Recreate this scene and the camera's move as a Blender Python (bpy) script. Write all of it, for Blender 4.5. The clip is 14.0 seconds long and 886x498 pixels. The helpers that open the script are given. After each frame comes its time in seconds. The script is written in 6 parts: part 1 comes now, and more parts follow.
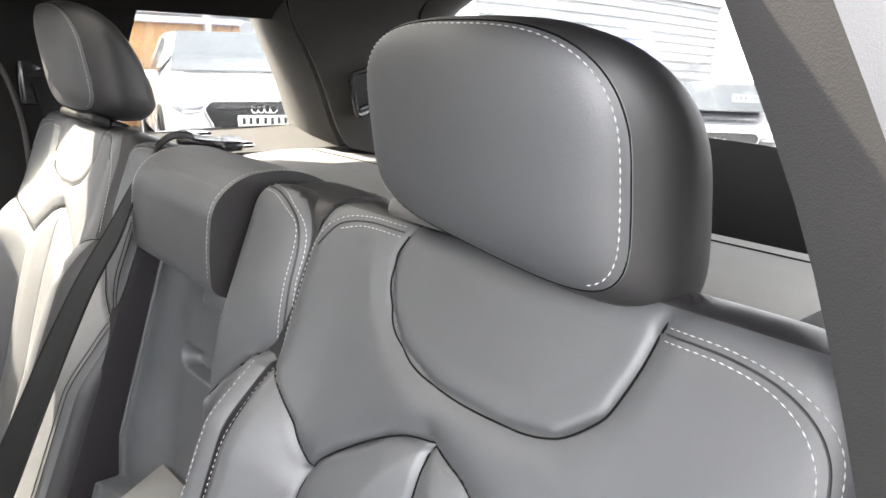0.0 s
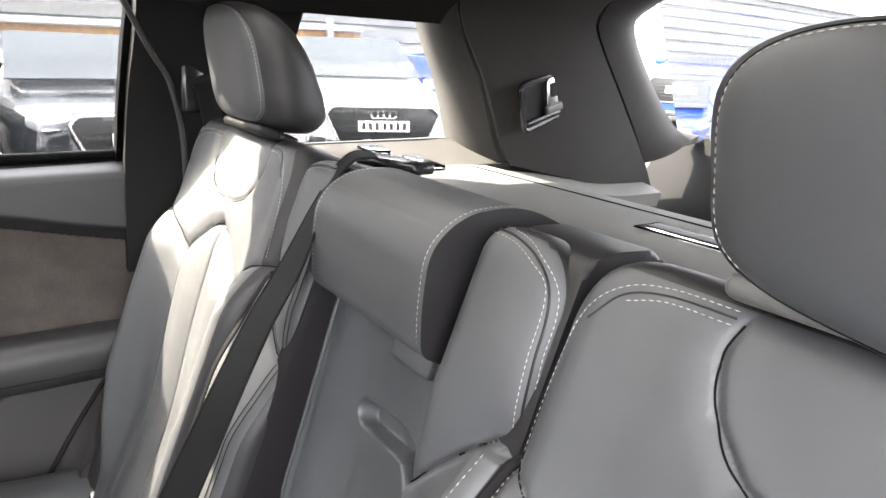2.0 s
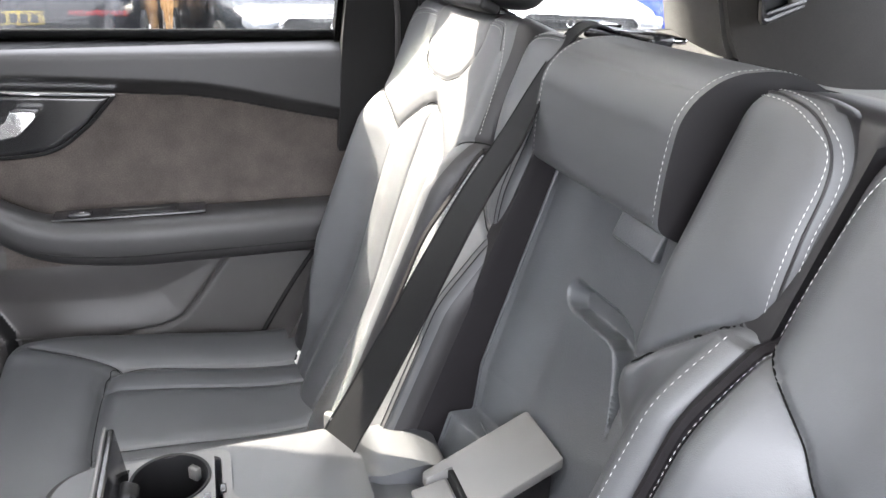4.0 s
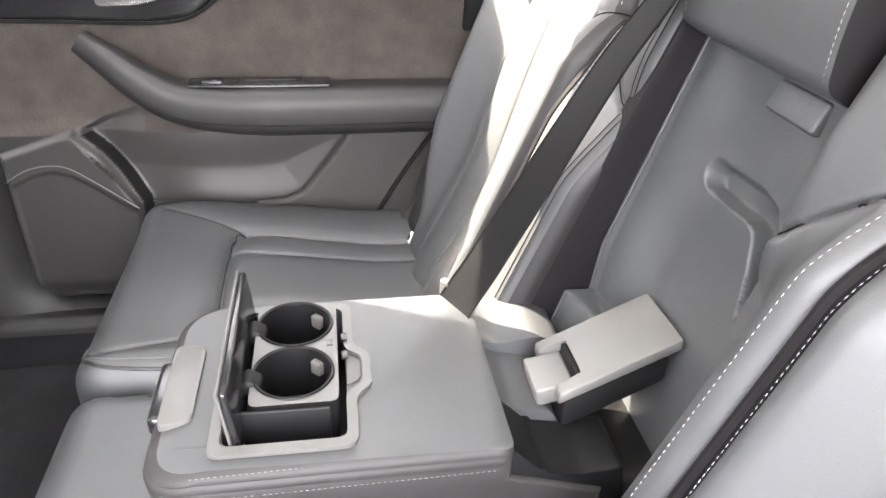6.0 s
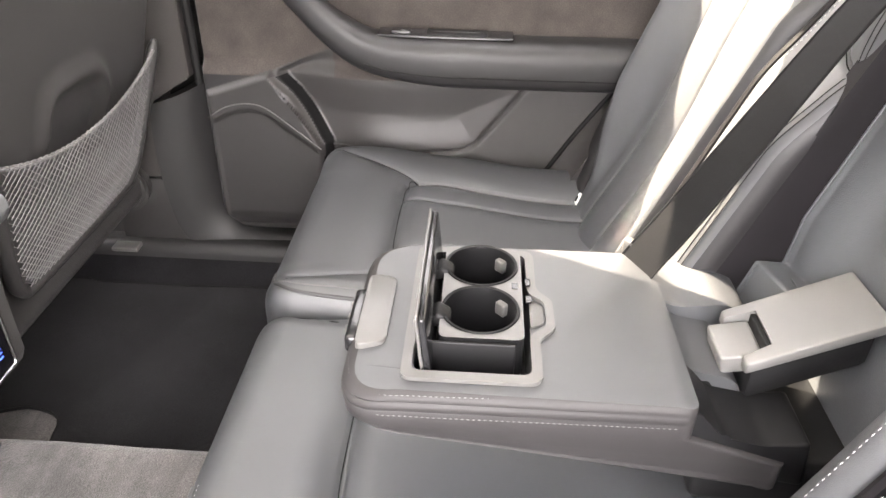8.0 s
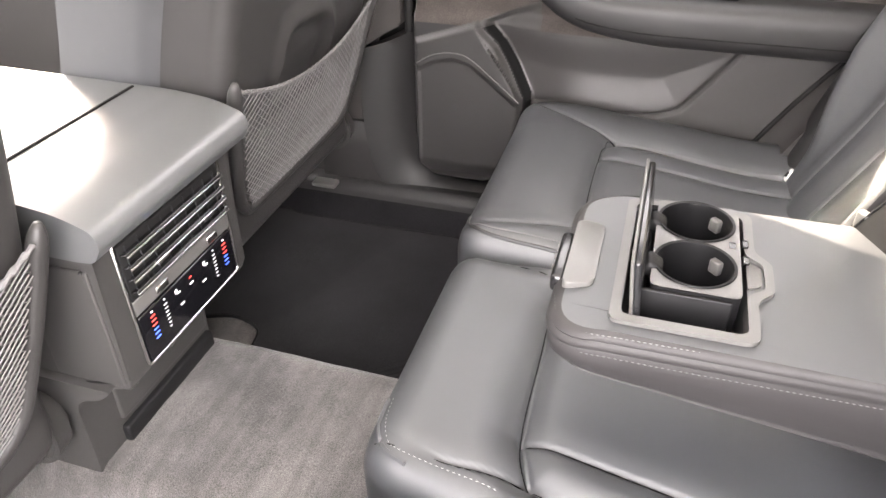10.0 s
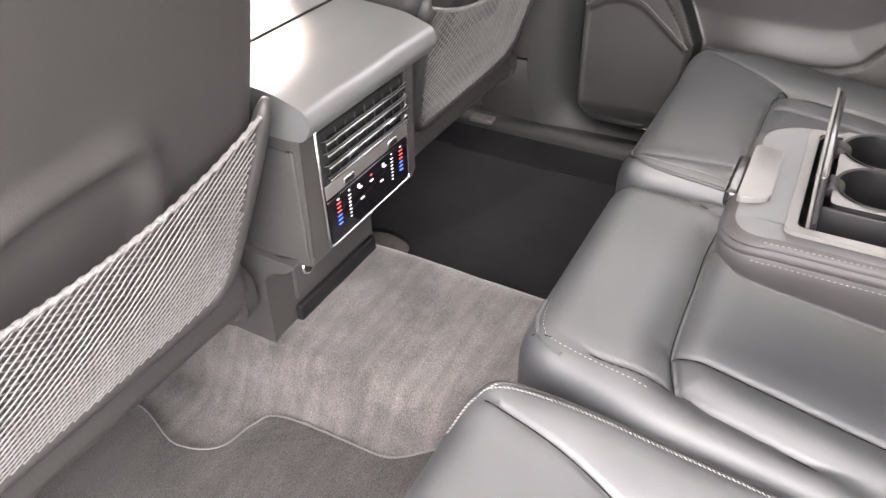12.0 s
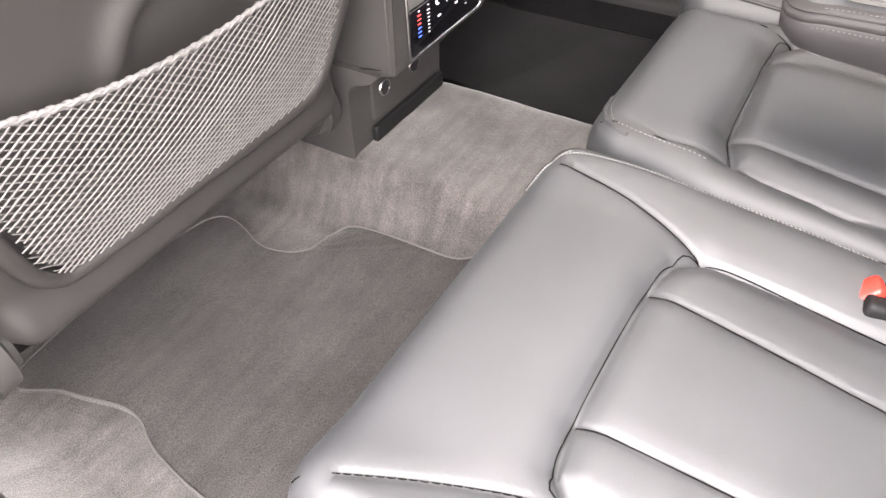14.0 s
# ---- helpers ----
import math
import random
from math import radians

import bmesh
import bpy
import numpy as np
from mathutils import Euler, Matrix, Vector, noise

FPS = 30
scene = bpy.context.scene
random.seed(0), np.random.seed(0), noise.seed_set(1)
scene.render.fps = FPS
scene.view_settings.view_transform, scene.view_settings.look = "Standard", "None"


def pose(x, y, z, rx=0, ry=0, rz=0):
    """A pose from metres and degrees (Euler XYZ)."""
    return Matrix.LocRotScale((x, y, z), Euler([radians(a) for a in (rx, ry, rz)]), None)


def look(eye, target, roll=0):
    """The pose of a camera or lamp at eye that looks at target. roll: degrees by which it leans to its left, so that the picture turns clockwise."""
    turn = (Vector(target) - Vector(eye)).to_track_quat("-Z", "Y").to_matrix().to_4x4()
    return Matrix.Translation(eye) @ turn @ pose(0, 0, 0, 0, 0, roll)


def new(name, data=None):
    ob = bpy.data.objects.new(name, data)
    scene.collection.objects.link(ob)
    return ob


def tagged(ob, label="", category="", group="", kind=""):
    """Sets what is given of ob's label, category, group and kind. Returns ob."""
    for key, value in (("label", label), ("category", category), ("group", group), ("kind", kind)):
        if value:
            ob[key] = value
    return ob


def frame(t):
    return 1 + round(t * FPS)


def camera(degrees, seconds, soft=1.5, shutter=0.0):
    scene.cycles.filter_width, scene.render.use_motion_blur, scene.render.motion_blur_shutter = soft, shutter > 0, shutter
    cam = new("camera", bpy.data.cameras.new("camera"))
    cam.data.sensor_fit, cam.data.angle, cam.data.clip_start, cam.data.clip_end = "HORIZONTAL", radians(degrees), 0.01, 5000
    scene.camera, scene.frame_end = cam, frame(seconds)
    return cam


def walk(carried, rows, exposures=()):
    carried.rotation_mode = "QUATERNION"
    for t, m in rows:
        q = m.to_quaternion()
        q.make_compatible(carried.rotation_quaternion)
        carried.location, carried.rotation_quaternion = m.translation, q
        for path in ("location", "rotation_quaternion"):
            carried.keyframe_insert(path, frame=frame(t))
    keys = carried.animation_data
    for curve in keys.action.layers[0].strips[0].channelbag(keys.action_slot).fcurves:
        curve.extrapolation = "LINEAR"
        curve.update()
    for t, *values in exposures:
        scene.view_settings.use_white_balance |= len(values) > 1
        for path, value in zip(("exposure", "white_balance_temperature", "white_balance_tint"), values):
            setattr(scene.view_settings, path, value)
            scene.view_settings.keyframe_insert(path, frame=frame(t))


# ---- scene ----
cam = camera(63.3, 14.0)
PATH = [
    (0, (-0.743, 1.012, 1.362), (0.706, -0.255, 0.817), 1.2),
    (0.5, (-0.697, 1.011, 1.358), (0.767, -0.238, 0.812), 1.5),
    (1, (-0.619, 1.021, 1.357), (0.875, -0.191, 0.811), 1.8),
    (1.5, (-0.568, 1.029, 1.358), (0.96, -0.142, 0.816), 2.0),
    (2, (-0.555, 1.018, 1.36), (1.064, -0.028, 0.826), 1.8),
    (2.5, (-0.535, 1.024, 1.355), (1.156, 0.105, 0.811), 1.6),
    (3, (-0.526, 1.035, 1.343), (1.21, 0.243, 0.745), 1.5),
    (3.5, (-0.524, 1.04, 1.327), (1.231, 0.357, 0.654), 1.7),
    (4, (-0.524, 1.047, 1.311), (1.229, 0.463, 0.547), 1.9),
    (4.2, (-0.525, 1.048, 1.303), (1.226, 0.499, 0.507), 1.9),
    (6.3, (-0.528, 1.07, 1.266), (1.172, 0.822, 0.242), 2.0),
    (6.5, (-0.527, 1.07, 1.265), (1.17, 0.86, 0.227), 1.6),
    (7, (-0.532, 1.084, 1.261), (1.162, 0.96, 0.205), 1.4),
    (7.5, (-0.538, 1.106, 1.259), (1.155, 1.069, 0.194), 1.5),
    (8, (-0.546, 1.125, 1.255), (1.136, 1.201, 0.176), 1.3),
    (8.5, (-0.55, 1.138, 1.246), (1.113, 1.33, 0.152), 0.8),
    (9, (-0.558, 1.154, 1.238), (1.074, 1.459, 0.124), 0.4),
    (9.2, (-0.563, 1.159, 1.237), (1.057, 1.504, 0.116), 0.2),
    (11.3, (-0.623, 1.191, 1.213), (0.837, 1.876, 0.031), -1.2),
    (11.5, (-0.637, 1.193, 1.21), (0.805, 1.904, 0.021), -1.2),
    (12, (-0.676, 1.192, 1.205), (0.711, 1.971, -0.007), -1.4),
    (12.5, (-0.717, 1.176, 1.2), (0.613, 2.009, -0.04), -1.8),
    (13, (-0.76, 1.163, 1.184), (0.516, 2.024, -0.093), -2.3),
    (13.5, (-0.804, 1.167, 1.165), (0.437, 2.016, -0.154), -2.5),
    (14, (-0.85, 1.155, 1.142), (0.369, 1.948, -0.231), -2.7),
]
EXPOSURES = [(0.0, 3.70, 6450, 12), (1.0, 3.58, 6500, 13), (2.0, 3.75, 6400, 13), (3.0, 3.74, 6200, 13), (4.2, 3.94, 6150, 13), (7.0, 4.50, 6700, 15), (9.0, 4.42, 6800, 16), (12.5, 4.28, 6800, 18), (14.0, 4.16, 6900, 18)]
walk(cam, [(t, look(eye, target, roll)) for t, eye, target, roll in PATH], EXPOSURES)

# ---- daylight ----
SUN_WAY = Vector((1.0, 0.90, 1.13)).normalized()
world = bpy.data.worlds.new("sky")
world.use_nodes = True
scene.world = world
wn = world.node_tree
sky = wn.nodes.new("ShaderNodeTexSky")
sky.sky_type = "NISHITA"
sky.sun_disc = False
sky.sun_elevation = math.asin(SUN_WAY.z)
sky.sun_rotation = math.atan2(SUN_WAY.x, SUN_WAY.y)
sky.dust_density = 7.0
sky.ozone_density = 0.4
# broken white cloud over the whole sky
spot = wn.nodes.new("ShaderNodeTexCoord")
cloud = wn.nodes.new("ShaderNodeTexNoise")
cloud.inputs["Scale"].default_value = 2.6
cloud.inputs["Detail"].default_value = 6.0
cover = wn.nodes.new("ShaderNodeValToRGB")
cover.color_ramp.elements[0].position, cover.color_ramp.elements[1].position = 0.22, 0.46
veil = wn.nodes.new("ShaderNodeMix")
veil.data_type = "RGBA"
veil.inputs["B"].default_value = (10.0, 10.0, 10.05, 1)
wn.links.new(spot.outputs["Generated"], cloud.inputs["Vector"])
wn.links.new(cloud.outputs["Fac"], cover.inputs["Fac"])
wn.links.new(cover.outputs["Color"], veil.inputs["Factor"])
wn.links.new(sky.outputs["Color"], veil.inputs["A"])
wn.links.new(veil.outputs["Result"], wn.nodes["Background"].inputs["Color"])
wn.nodes["Background"].inputs["Strength"].default_value = 0.15
sun = new("sun", bpy.data.lights.new("sun", "SUN"))
sun.data.energy = 2.3
sun.data.angle = radians(0.6)
sun.data.color = (1.0, 0.91, 0.72)
sun.matrix_world = look((0, 0, 0), -SUN_WAY)


# ---- materials ----
def material(name, colour, rough=0.5, metal=0.0, spec=0.5, grain=0.0, grain_size=400.0, mottle=0.15, mottle_size=9.0, coat=0.0,
             fibre=0.0, fibre_size=900.0, sheen=0.0, tone=None, streak=0.0):
    """A surface with fine grain relief and a slow variation of tone and gloss."""
    m = bpy.data.materials.new(name)
    m.use_nodes = True
    nt = m.node_tree
    b = nt.nodes["Principled BSDF"]
    b.inputs["Metallic"].default_value = metal
    b.inputs["Specular IOR Level"].default_value = spec
    b.inputs["Coat Weight"].default_value = coat
    b.inputs["Sheen Weight"].default_value = sheen
    b.inputs["Sheen Roughness"].default_value = 0.5
    tc = nt.nodes.new("ShaderNodeTexCoord")
    slow = nt.nodes.new("ShaderNodeTexNoise")
    slow.inputs["Scale"].default_value = mottle_size
    slow.inputs["Detail"].default_value = 5.0
    slow.inputs["Roughness"].default_value = 0.62
    nt.links.new(tc.outputs["Object"], slow.inputs["Vector"])
    ramp = nt.nodes.new("ShaderNodeValToRGB")
    lo = [c * (1 - mottle) for c in colour]
    hi = [min(1, c * (1 + mottle)) for c in (tone or colour)]
    ramp.color_ramp.elements[0].position, ramp.color_ramp.elements[1].position = 0.3, 0.7
    ramp.color_ramp.elements[0].color, ramp.color_ramp.elements[1].color = (*lo, 1), (*hi, 1)
    nt.links.new(slow.outputs["Fac"], ramp.inputs["Fac"])
    out = ramp.outputs["Color"]
    if fibre:
        fine = nt.nodes.new("ShaderNodeTexNoise")
        fine.inputs["Scale"].default_value = fibre_size
        fine.inputs["Detail"].default_value = 3.0
        nt.links.new(tc.outputs["Object"], fine.inputs["Vector"])
        mul = nt.nodes.new("ShaderNodeMix")
        mul.data_type, mul.blend_type = "RGBA", "MULTIPLY"
        mul.inputs["Factor"].default_value = fibre
        spread = nt.nodes.new("ShaderNodeValToRGB")
        spread.color_ramp.elements[0].position, spread.color_ramp.elements[1].position = 0.32, 0.68
        spread.color_ramp.elements[0].color = (0.25, 0.25, 0.25, 1)
        spread.color_ramp.elements[1].color = (1.5, 1.5, 1.5, 1)
        nt.links.new(fine.outputs["Fac"], spread.inputs["Fac"])
        nt.links.new(out, mul.inputs["A"])
        nt.links.new(spread.outputs["Color"], mul.inputs["B"])
        out = mul.outputs["Result"]
    if streak:
        wide = nt.nodes.new("ShaderNodeMapping")
        wide.inputs["Scale"].default_value = (3.5, 34.0, 8.0)
        wide.inputs["Rotation"].default_value = (0, 0, radians(14))
        nt.links.new(tc.outputs["Object"], wide.inputs["Vector"])
        comb = nt.nodes.new("ShaderNodeTexNoise")
        comb.inputs["Scale"].default_value, comb.inputs["Detail"].default_value = 1.6, 4.0
        nt.links.new(wide.outputs["Vector"], comb.inputs["Vector"])
        band = nt.nodes.new("ShaderNodeValToRGB")
        band.color_ramp.elements[0].position, band.color_ramp.elements[1].position = 0.36, 0.64
        band.color_ramp.elements[0].color, band.color_ramp.elements[1].color = (0.72, 0.72, 0.72, 1), (1.25, 1.25, 1.25, 1)
        nt.links.new(comb.outputs["Fac"], band.inputs["Fac"])
        nap = nt.nodes.new("ShaderNodeMix")
        nap.data_type, nap.blend_type = "RGBA", "MULTIPLY"
        nap.inputs["Factor"].default_value = streak
        nt.links.new(out, nap.inputs["A"])
        nt.links.new(band.outputs["Color"], nap.inputs["B"])
        out = nap.outputs["Result"]
    nt.links.new(out, b.inputs["Base Color"])
    gloss = nt.nodes.new("ShaderNodeMapRange")
    gloss.inputs["To Min"].default_value = max(0.02, rough - 0.06)
    gloss.inputs["To Max"].default_value = min(1, rough + 0.06)
    nt.links.new(slow.outputs["Fac"], gloss.inputs["Value"])
    nt.links.new(gloss.outputs["Result"], b.inputs["Roughness"])
    if grain:
        cell = nt.nodes.new("ShaderNodeTexVoronoi")
        cell.inputs["Scale"].default_value = grain_size
        nt.links.new(tc.outputs["Object"], cell.inputs["Vector"])
        soft = nt.nodes.new("ShaderNodeTexNoise")
        soft.inputs["Scale"].default_value = grain_size * 0.35
        soft.inputs["Detail"].default_value = 4.0
        nt.links.new(tc.outputs["Object"], soft.inputs["Vector"])
        add = nt.nodes.new("ShaderNodeMath")
        add.operation = "ADD"
        nt.links.new(cell.outputs["Distance"], add.inputs[0])
        nt.links.new(soft.outputs["Fac"], add.inputs[1])
        bump = nt.nodes.new("ShaderNodeBump")
        bump.inputs["Strength"].default_value = grain
        bump.inputs["Distance"].default_value = 0.0006
        nt.links.new(add.outputs["Value"], bump.inputs["Height"])
        nt.links.new(bump.outputs["Normal"], b.inputs["Normal"])
    return m


def glass(name, colour, rough=0.0):
    m = bpy.data.materials.new(name)
    m.use_nodes = True
    b = m.node_tree.nodes["Principled BSDF"]
    b.inputs["Base Color"].default_value = (*colour, 1)
    b.inputs["Transmission Weight"].default_value = 1.0
    b.inputs["Roughness"].default_value = rough
    b.inputs["IOR"].default_value = 1.08
    return m


LEATHER = material("black_leather", (0.0315, 0.0330, 0.0362), 0.56, spec=0.92, grain=0.12, grain_size=1300, mottle=0.14, mottle_size=7)
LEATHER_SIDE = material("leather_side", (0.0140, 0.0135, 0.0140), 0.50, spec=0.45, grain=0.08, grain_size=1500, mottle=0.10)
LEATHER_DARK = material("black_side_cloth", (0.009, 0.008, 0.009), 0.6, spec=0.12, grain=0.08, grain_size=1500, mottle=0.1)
THREAD = material("grey_thread", (0.36, 0.36, 0.355), 0.7, mottle=0.1)
ROPE = material("grey_rope_thread", (0.12, 0.12, 0.119), 0.75, mottle=0.15)
THREAD_PALE = material("mid_grey_thread", (0.10, 0.10, 0.10), 0.7, mottle=0.1)
THREAD_DARK = material("dark_thread", (0.105, 0.100, 0.098), 0.7, mottle=0.1)
PLASTIC = material("soft_black_plastic", (0.038, 0.0365, 0.0355), 0.50, spec=0.4, grain=0.35, grain_size=1300, mottle=0.08)
PLASTIC_GREY = material("satin_grey_plastic", (0.080, 0.078, 0.075), 0.40, grain=0.15, grain_size=1500, mottle=0.06)
PLASTIC_DARK = material("gloss_black_plastic", (0.012, 0.012, 0.013), 0.18, mottle=0.05)
PLASTIC_MATT = material("matt_black_plastic", (0.0075, 0.0075, 0.008), 0.5, spec=0.22, grain=0.2, grain_size=1500, mottle=0.08)
PLASTIC_COVER = material("satin_black_cover", (0.0065, 0.0065, 0.007), 0.45, spec=0.15, grain=0.12, grain_size=1500, mottle=0.06)
PLASTIC_SMOOTH = material("satin_black_plastic", (0.060, 0.063, 0.067), 0.38, spec=0.6, grain=0.3, grain_size=900, mottle=0.12)
RUBBER = material("black_rubber", (0.008, 0.008, 0.008), 0.7, spec=0.2, mottle=0.1)
WEBBING = material("belt_webbing", (0.0058, 0.0058, 0.0062), 0.65, spec=0.12, grain=0.1, grain_size=1500, mottle=0.15, fibre=0.2, fibre_size=700)
SUEDE = material("brown_suede", (0.050, 0.043, 0.039), 0.95, spec=0.1, mottle=0.30, mottle_size=16, fibre=0.35, fibre_size=500, sheen=0.35)
CARPET = material("grey_carpet", (0.060, 0.056, 0.0545), 1.0, spec=0.05, mottle=0.34, mottle_size=7, fibre=0.75, fibre_size=650, grain=0.9, grain_size=600, sheen=0.4, tone=(0.098, 0.091, 0.088), streak=0.6)
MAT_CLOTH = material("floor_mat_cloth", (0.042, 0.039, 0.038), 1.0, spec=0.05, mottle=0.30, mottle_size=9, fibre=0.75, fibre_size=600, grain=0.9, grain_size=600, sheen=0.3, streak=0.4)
MAT_DARK = material("darker_mat_cloth", (0.0095, 0.0092, 0.0102), 1.0, spec=0.05, mottle=0.35, mottle_size=9, fibre=0.7, fibre_size=600, sheen=0.1)
CHROME = material("satin_chrome", (0.75, 0.75, 0.74), 0.22, metal=1.0, mottle=0.03)
CHROME_BRIGHT = material("bright_chrome", (0.88, 0.88, 0.88), 0.08, metal=1.0, mottle=0.02)
LINING = material("dark_headlining", (0.009, 0.0085, 0.0085), 0.95, spec=0.1, mottle=0.08, fibre=0.3, fibre_size=900)
PILLAR_DARK = material("black_pillar_trim", (0.009, 0.0087, 0.0087), 0.7, spec=0.12, mottle=0.1, grain=0.15, grain_size=1300)
SHELL = material("seat_shell_plastic", (0.025, 0.0238, 0.0234), 0.44, spec=0.4, grain=0.25, grain_size=1300, mottle=0.08)
PANEL = material("door_panel_plastic", (0.036, 0.034, 0.0335), 0.45, grain=0.15, grain_size=1500, mottle=0.06)
# crease shade of the seams, put in as near-black tubes along the grooves
SEAM_SHADE = material("seam_crease_shade", (0.006, 0.006, 0.006), 0.95, spec=0.03, mottle=0.1)
PILLAR = material("pillar_cloth", (0.030, 0.0285, 0.027), 0.9, spec=0.1, mottle=0.10, fibre=0.3, fibre_size=900, sheen=0.15)
COVER = material("cargo_cover_cloth", (0.19, 0.185, 0.178), 0.75, spec=0.25, mottle=0.06, grain=0.3, grain_size=1200)
SCREEN = material("touch_screen", (0.004, 0.004, 0.005), 0.08, mottle=0.02)
PAD_SMOOTH = material("smooth_console_leather", (0.075, 0.077, 0.078), 0.36, spec=0.75, grain=0.08, grain_size=1500, mottle=0.06)
# armrest leather again, darkened so that the sides carry their shade
PAD_SIDE_SHADED = material("armrest_shaded_leather", (0.0205, 0.0190, 0.0195), 0.62, spec=0.40, grain=0.10, grain_size=1300, mottle=0.12)
SHUT = material("black_shut_plastic", (0.017, 0.0165, 0.0165), 0.5, spec=0.3, grain=0.25, grain_size=1300, mottle=0.1)
PILLAR_WARM = material("warm_grey_pillar_trim", (0.034, 0.031, 0.0295), 0.75, spec=0.25, grain=0.3, grain_size=1200, mottle=0.10, mottle_size=5, fibre=0.2, fibre_size=900)
NET_CORD = material("net_cord", (0.115, 0.111, 0.110), 0.7, mottle=0.2, mottle_size=60)
RED_PLASTIC = material("red_plastic", (0.75, 0.03, 0.02), 0.35, mottle=0.04)
CLEAR = glass("window_glass", (0.26, 0.268, 0.27))
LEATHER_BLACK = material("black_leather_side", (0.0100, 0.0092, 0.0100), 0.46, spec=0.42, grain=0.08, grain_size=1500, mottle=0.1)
HINGE_GREY = material("pale_grey_plastic", (0.108, 0.106, 0.102), 0.45, grain=0.12, grain_size=1500, mottle=0.06)


def glow(name, colour, strength):
    m = bpy.data.materials.new(name)
    m.use_nodes = True
    b = m.node_tree.nodes["Principled BSDF"]
    b.inputs["Base Color"].default_value = (*colour, 1)
    b.inputs["Emission Color"].default_value = (*colour, 1)
    b.inputs["Emission Strength"].default_value = strength
    return m


LED_WHITE = glow("display_white", (0.6, 0.6, 0.6), 0.12)
LED_RED = glow("display_red", (0.75, 0.05, 0.04), 0.15)
LED_BLUE = glow("display_blue", (0.05, 0.12, 0.75), 0.15)


# ---- building helpers ----
def mesh_of(name, source, sharp=40):
    me = bpy.data.meshes.new(name)
    if isinstance(source, bmesh.types.BMesh):
        bmesh.ops.recalc_face_normals(source, faces=source.faces)
        source.to_mesh(me)
        source.free()
    else:
        v, f = source[:2]
        me.from_pydata([tuple(p) for p in v], [], [tuple(int(i) for i in q) for q in f])
    me.shade_smooth()
    if isinstance(source, tuple) and len(source) == 3:
        me.normals_split_custom_set_from_vertices([tuple(n) for n in source[2]])
    else:
        me.set_sharp_from_angle(angle=radians(sharp))
    return me


def part(name, source, mat, parent=None, label="", sharp=40):
    me = mesh_of(name, source, sharp)
    me.materials.append(mat)
    ob = new(name, me)
    if parent is not None:
        ob.parent = parent
    if label:
        tagged(ob, label)
    if name in ("stitching", "pocket_net"):
        tagged(ob, kind="stuff")
    return ob


def split_by_side(bm, way, limit=0.75):
    """Takes the faces that look sideways out of a bmesh, into a second one."""
    bm.normal_update()
    other = bm.copy()
    for b, keep in ((bm, False), (other, True)):
        bmesh.ops.delete(b, geom=[f for f in b.faces if (f.normal.x * way > limit) != keep], context="FACES")
    left, groups = set(other.faces), []
    while left:
        stack, island = [left.pop()], set()
        while stack:
            f = stack.pop()
            island.add(f)
            for nb in {g for ed in f.edges for g in ed.link_faces} & left:
                left.discard(nb)
                stack.append(nb)
        groups.append(island)
    groups.sort(key=lambda g: -sum(f.calc_area() for f in g))
    bmesh.ops.delete(other, geom=[f for g in groups[1:] for f in g], context="FACES")
    return other


def thing(name, label, category, group="", kind=""):
    return tagged(new(name), label, category, group, kind)


def rbox(bm, centre, size, bevel=0.005, segments=3, turn=(0, 0, 0)):
    """A box with rounded edges."""
    made = bmesh.ops.create_cube(bm, size=1.0)
    vs = made["verts"]
    bmesh.ops.scale(bm, vec=size, verts=vs)
    es = list({e for v in vs for e in v.link_edges})
    geom = bmesh.ops.bevel(bm, geom=es, offset=min(bevel, min(size) * 0.45), segments=segments, profile=0.5, affect="EDGES", clamp_overlap=True)
    vs = list({v for f in geom["faces"] for v in f.verts} | {v for v in vs if v.is_valid})
    m = pose(*centre, *turn)
    bmesh.ops.transform(bm, matrix=m, verts=vs)
    return bm


def boxed(centre, size, bevel=0.005, segments=3, turn=(0, 0, 0)):
    return rbox(bmesh.new(), centre, size, bevel, segments, turn)


def smooth_line(points, n=60, closed=False):
    """A Catmull-Rom curve through the points, evenly sampled."""
    p = np.array(points, float)
    q = np.vstack([p[-1], p, p[0], p[1]]) if closed else np.vstack([2 * p[0] - p[1], p, 2 * p[-1] - p[-2]])
    out = []
    for i in range(1, len(q) - 2):
        for t in np.linspace(0, 1, 12, endpoint=False):
            a, b, c, d = q[i - 1], q[i], q[i + 1], q[i + 2]
            out.append(0.5 * (2 * b + (c - a) * t + (2 * a - 5 * b + 4 * c - d) * t * t + (3 * b - a - 3 * c + d) * t ** 3))
    if not closed:
        out.append(p[-1])
    out = np.array(out)
    run = np.concatenate([[0], np.cumsum(np.linalg.norm(np.diff(out, axis=0), axis=1))])
    at = np.linspace(0, run[-1], n)
    return np.stack([np.interp(at, run, out[:, k]) for k in range(out.shape[1])], axis=1)


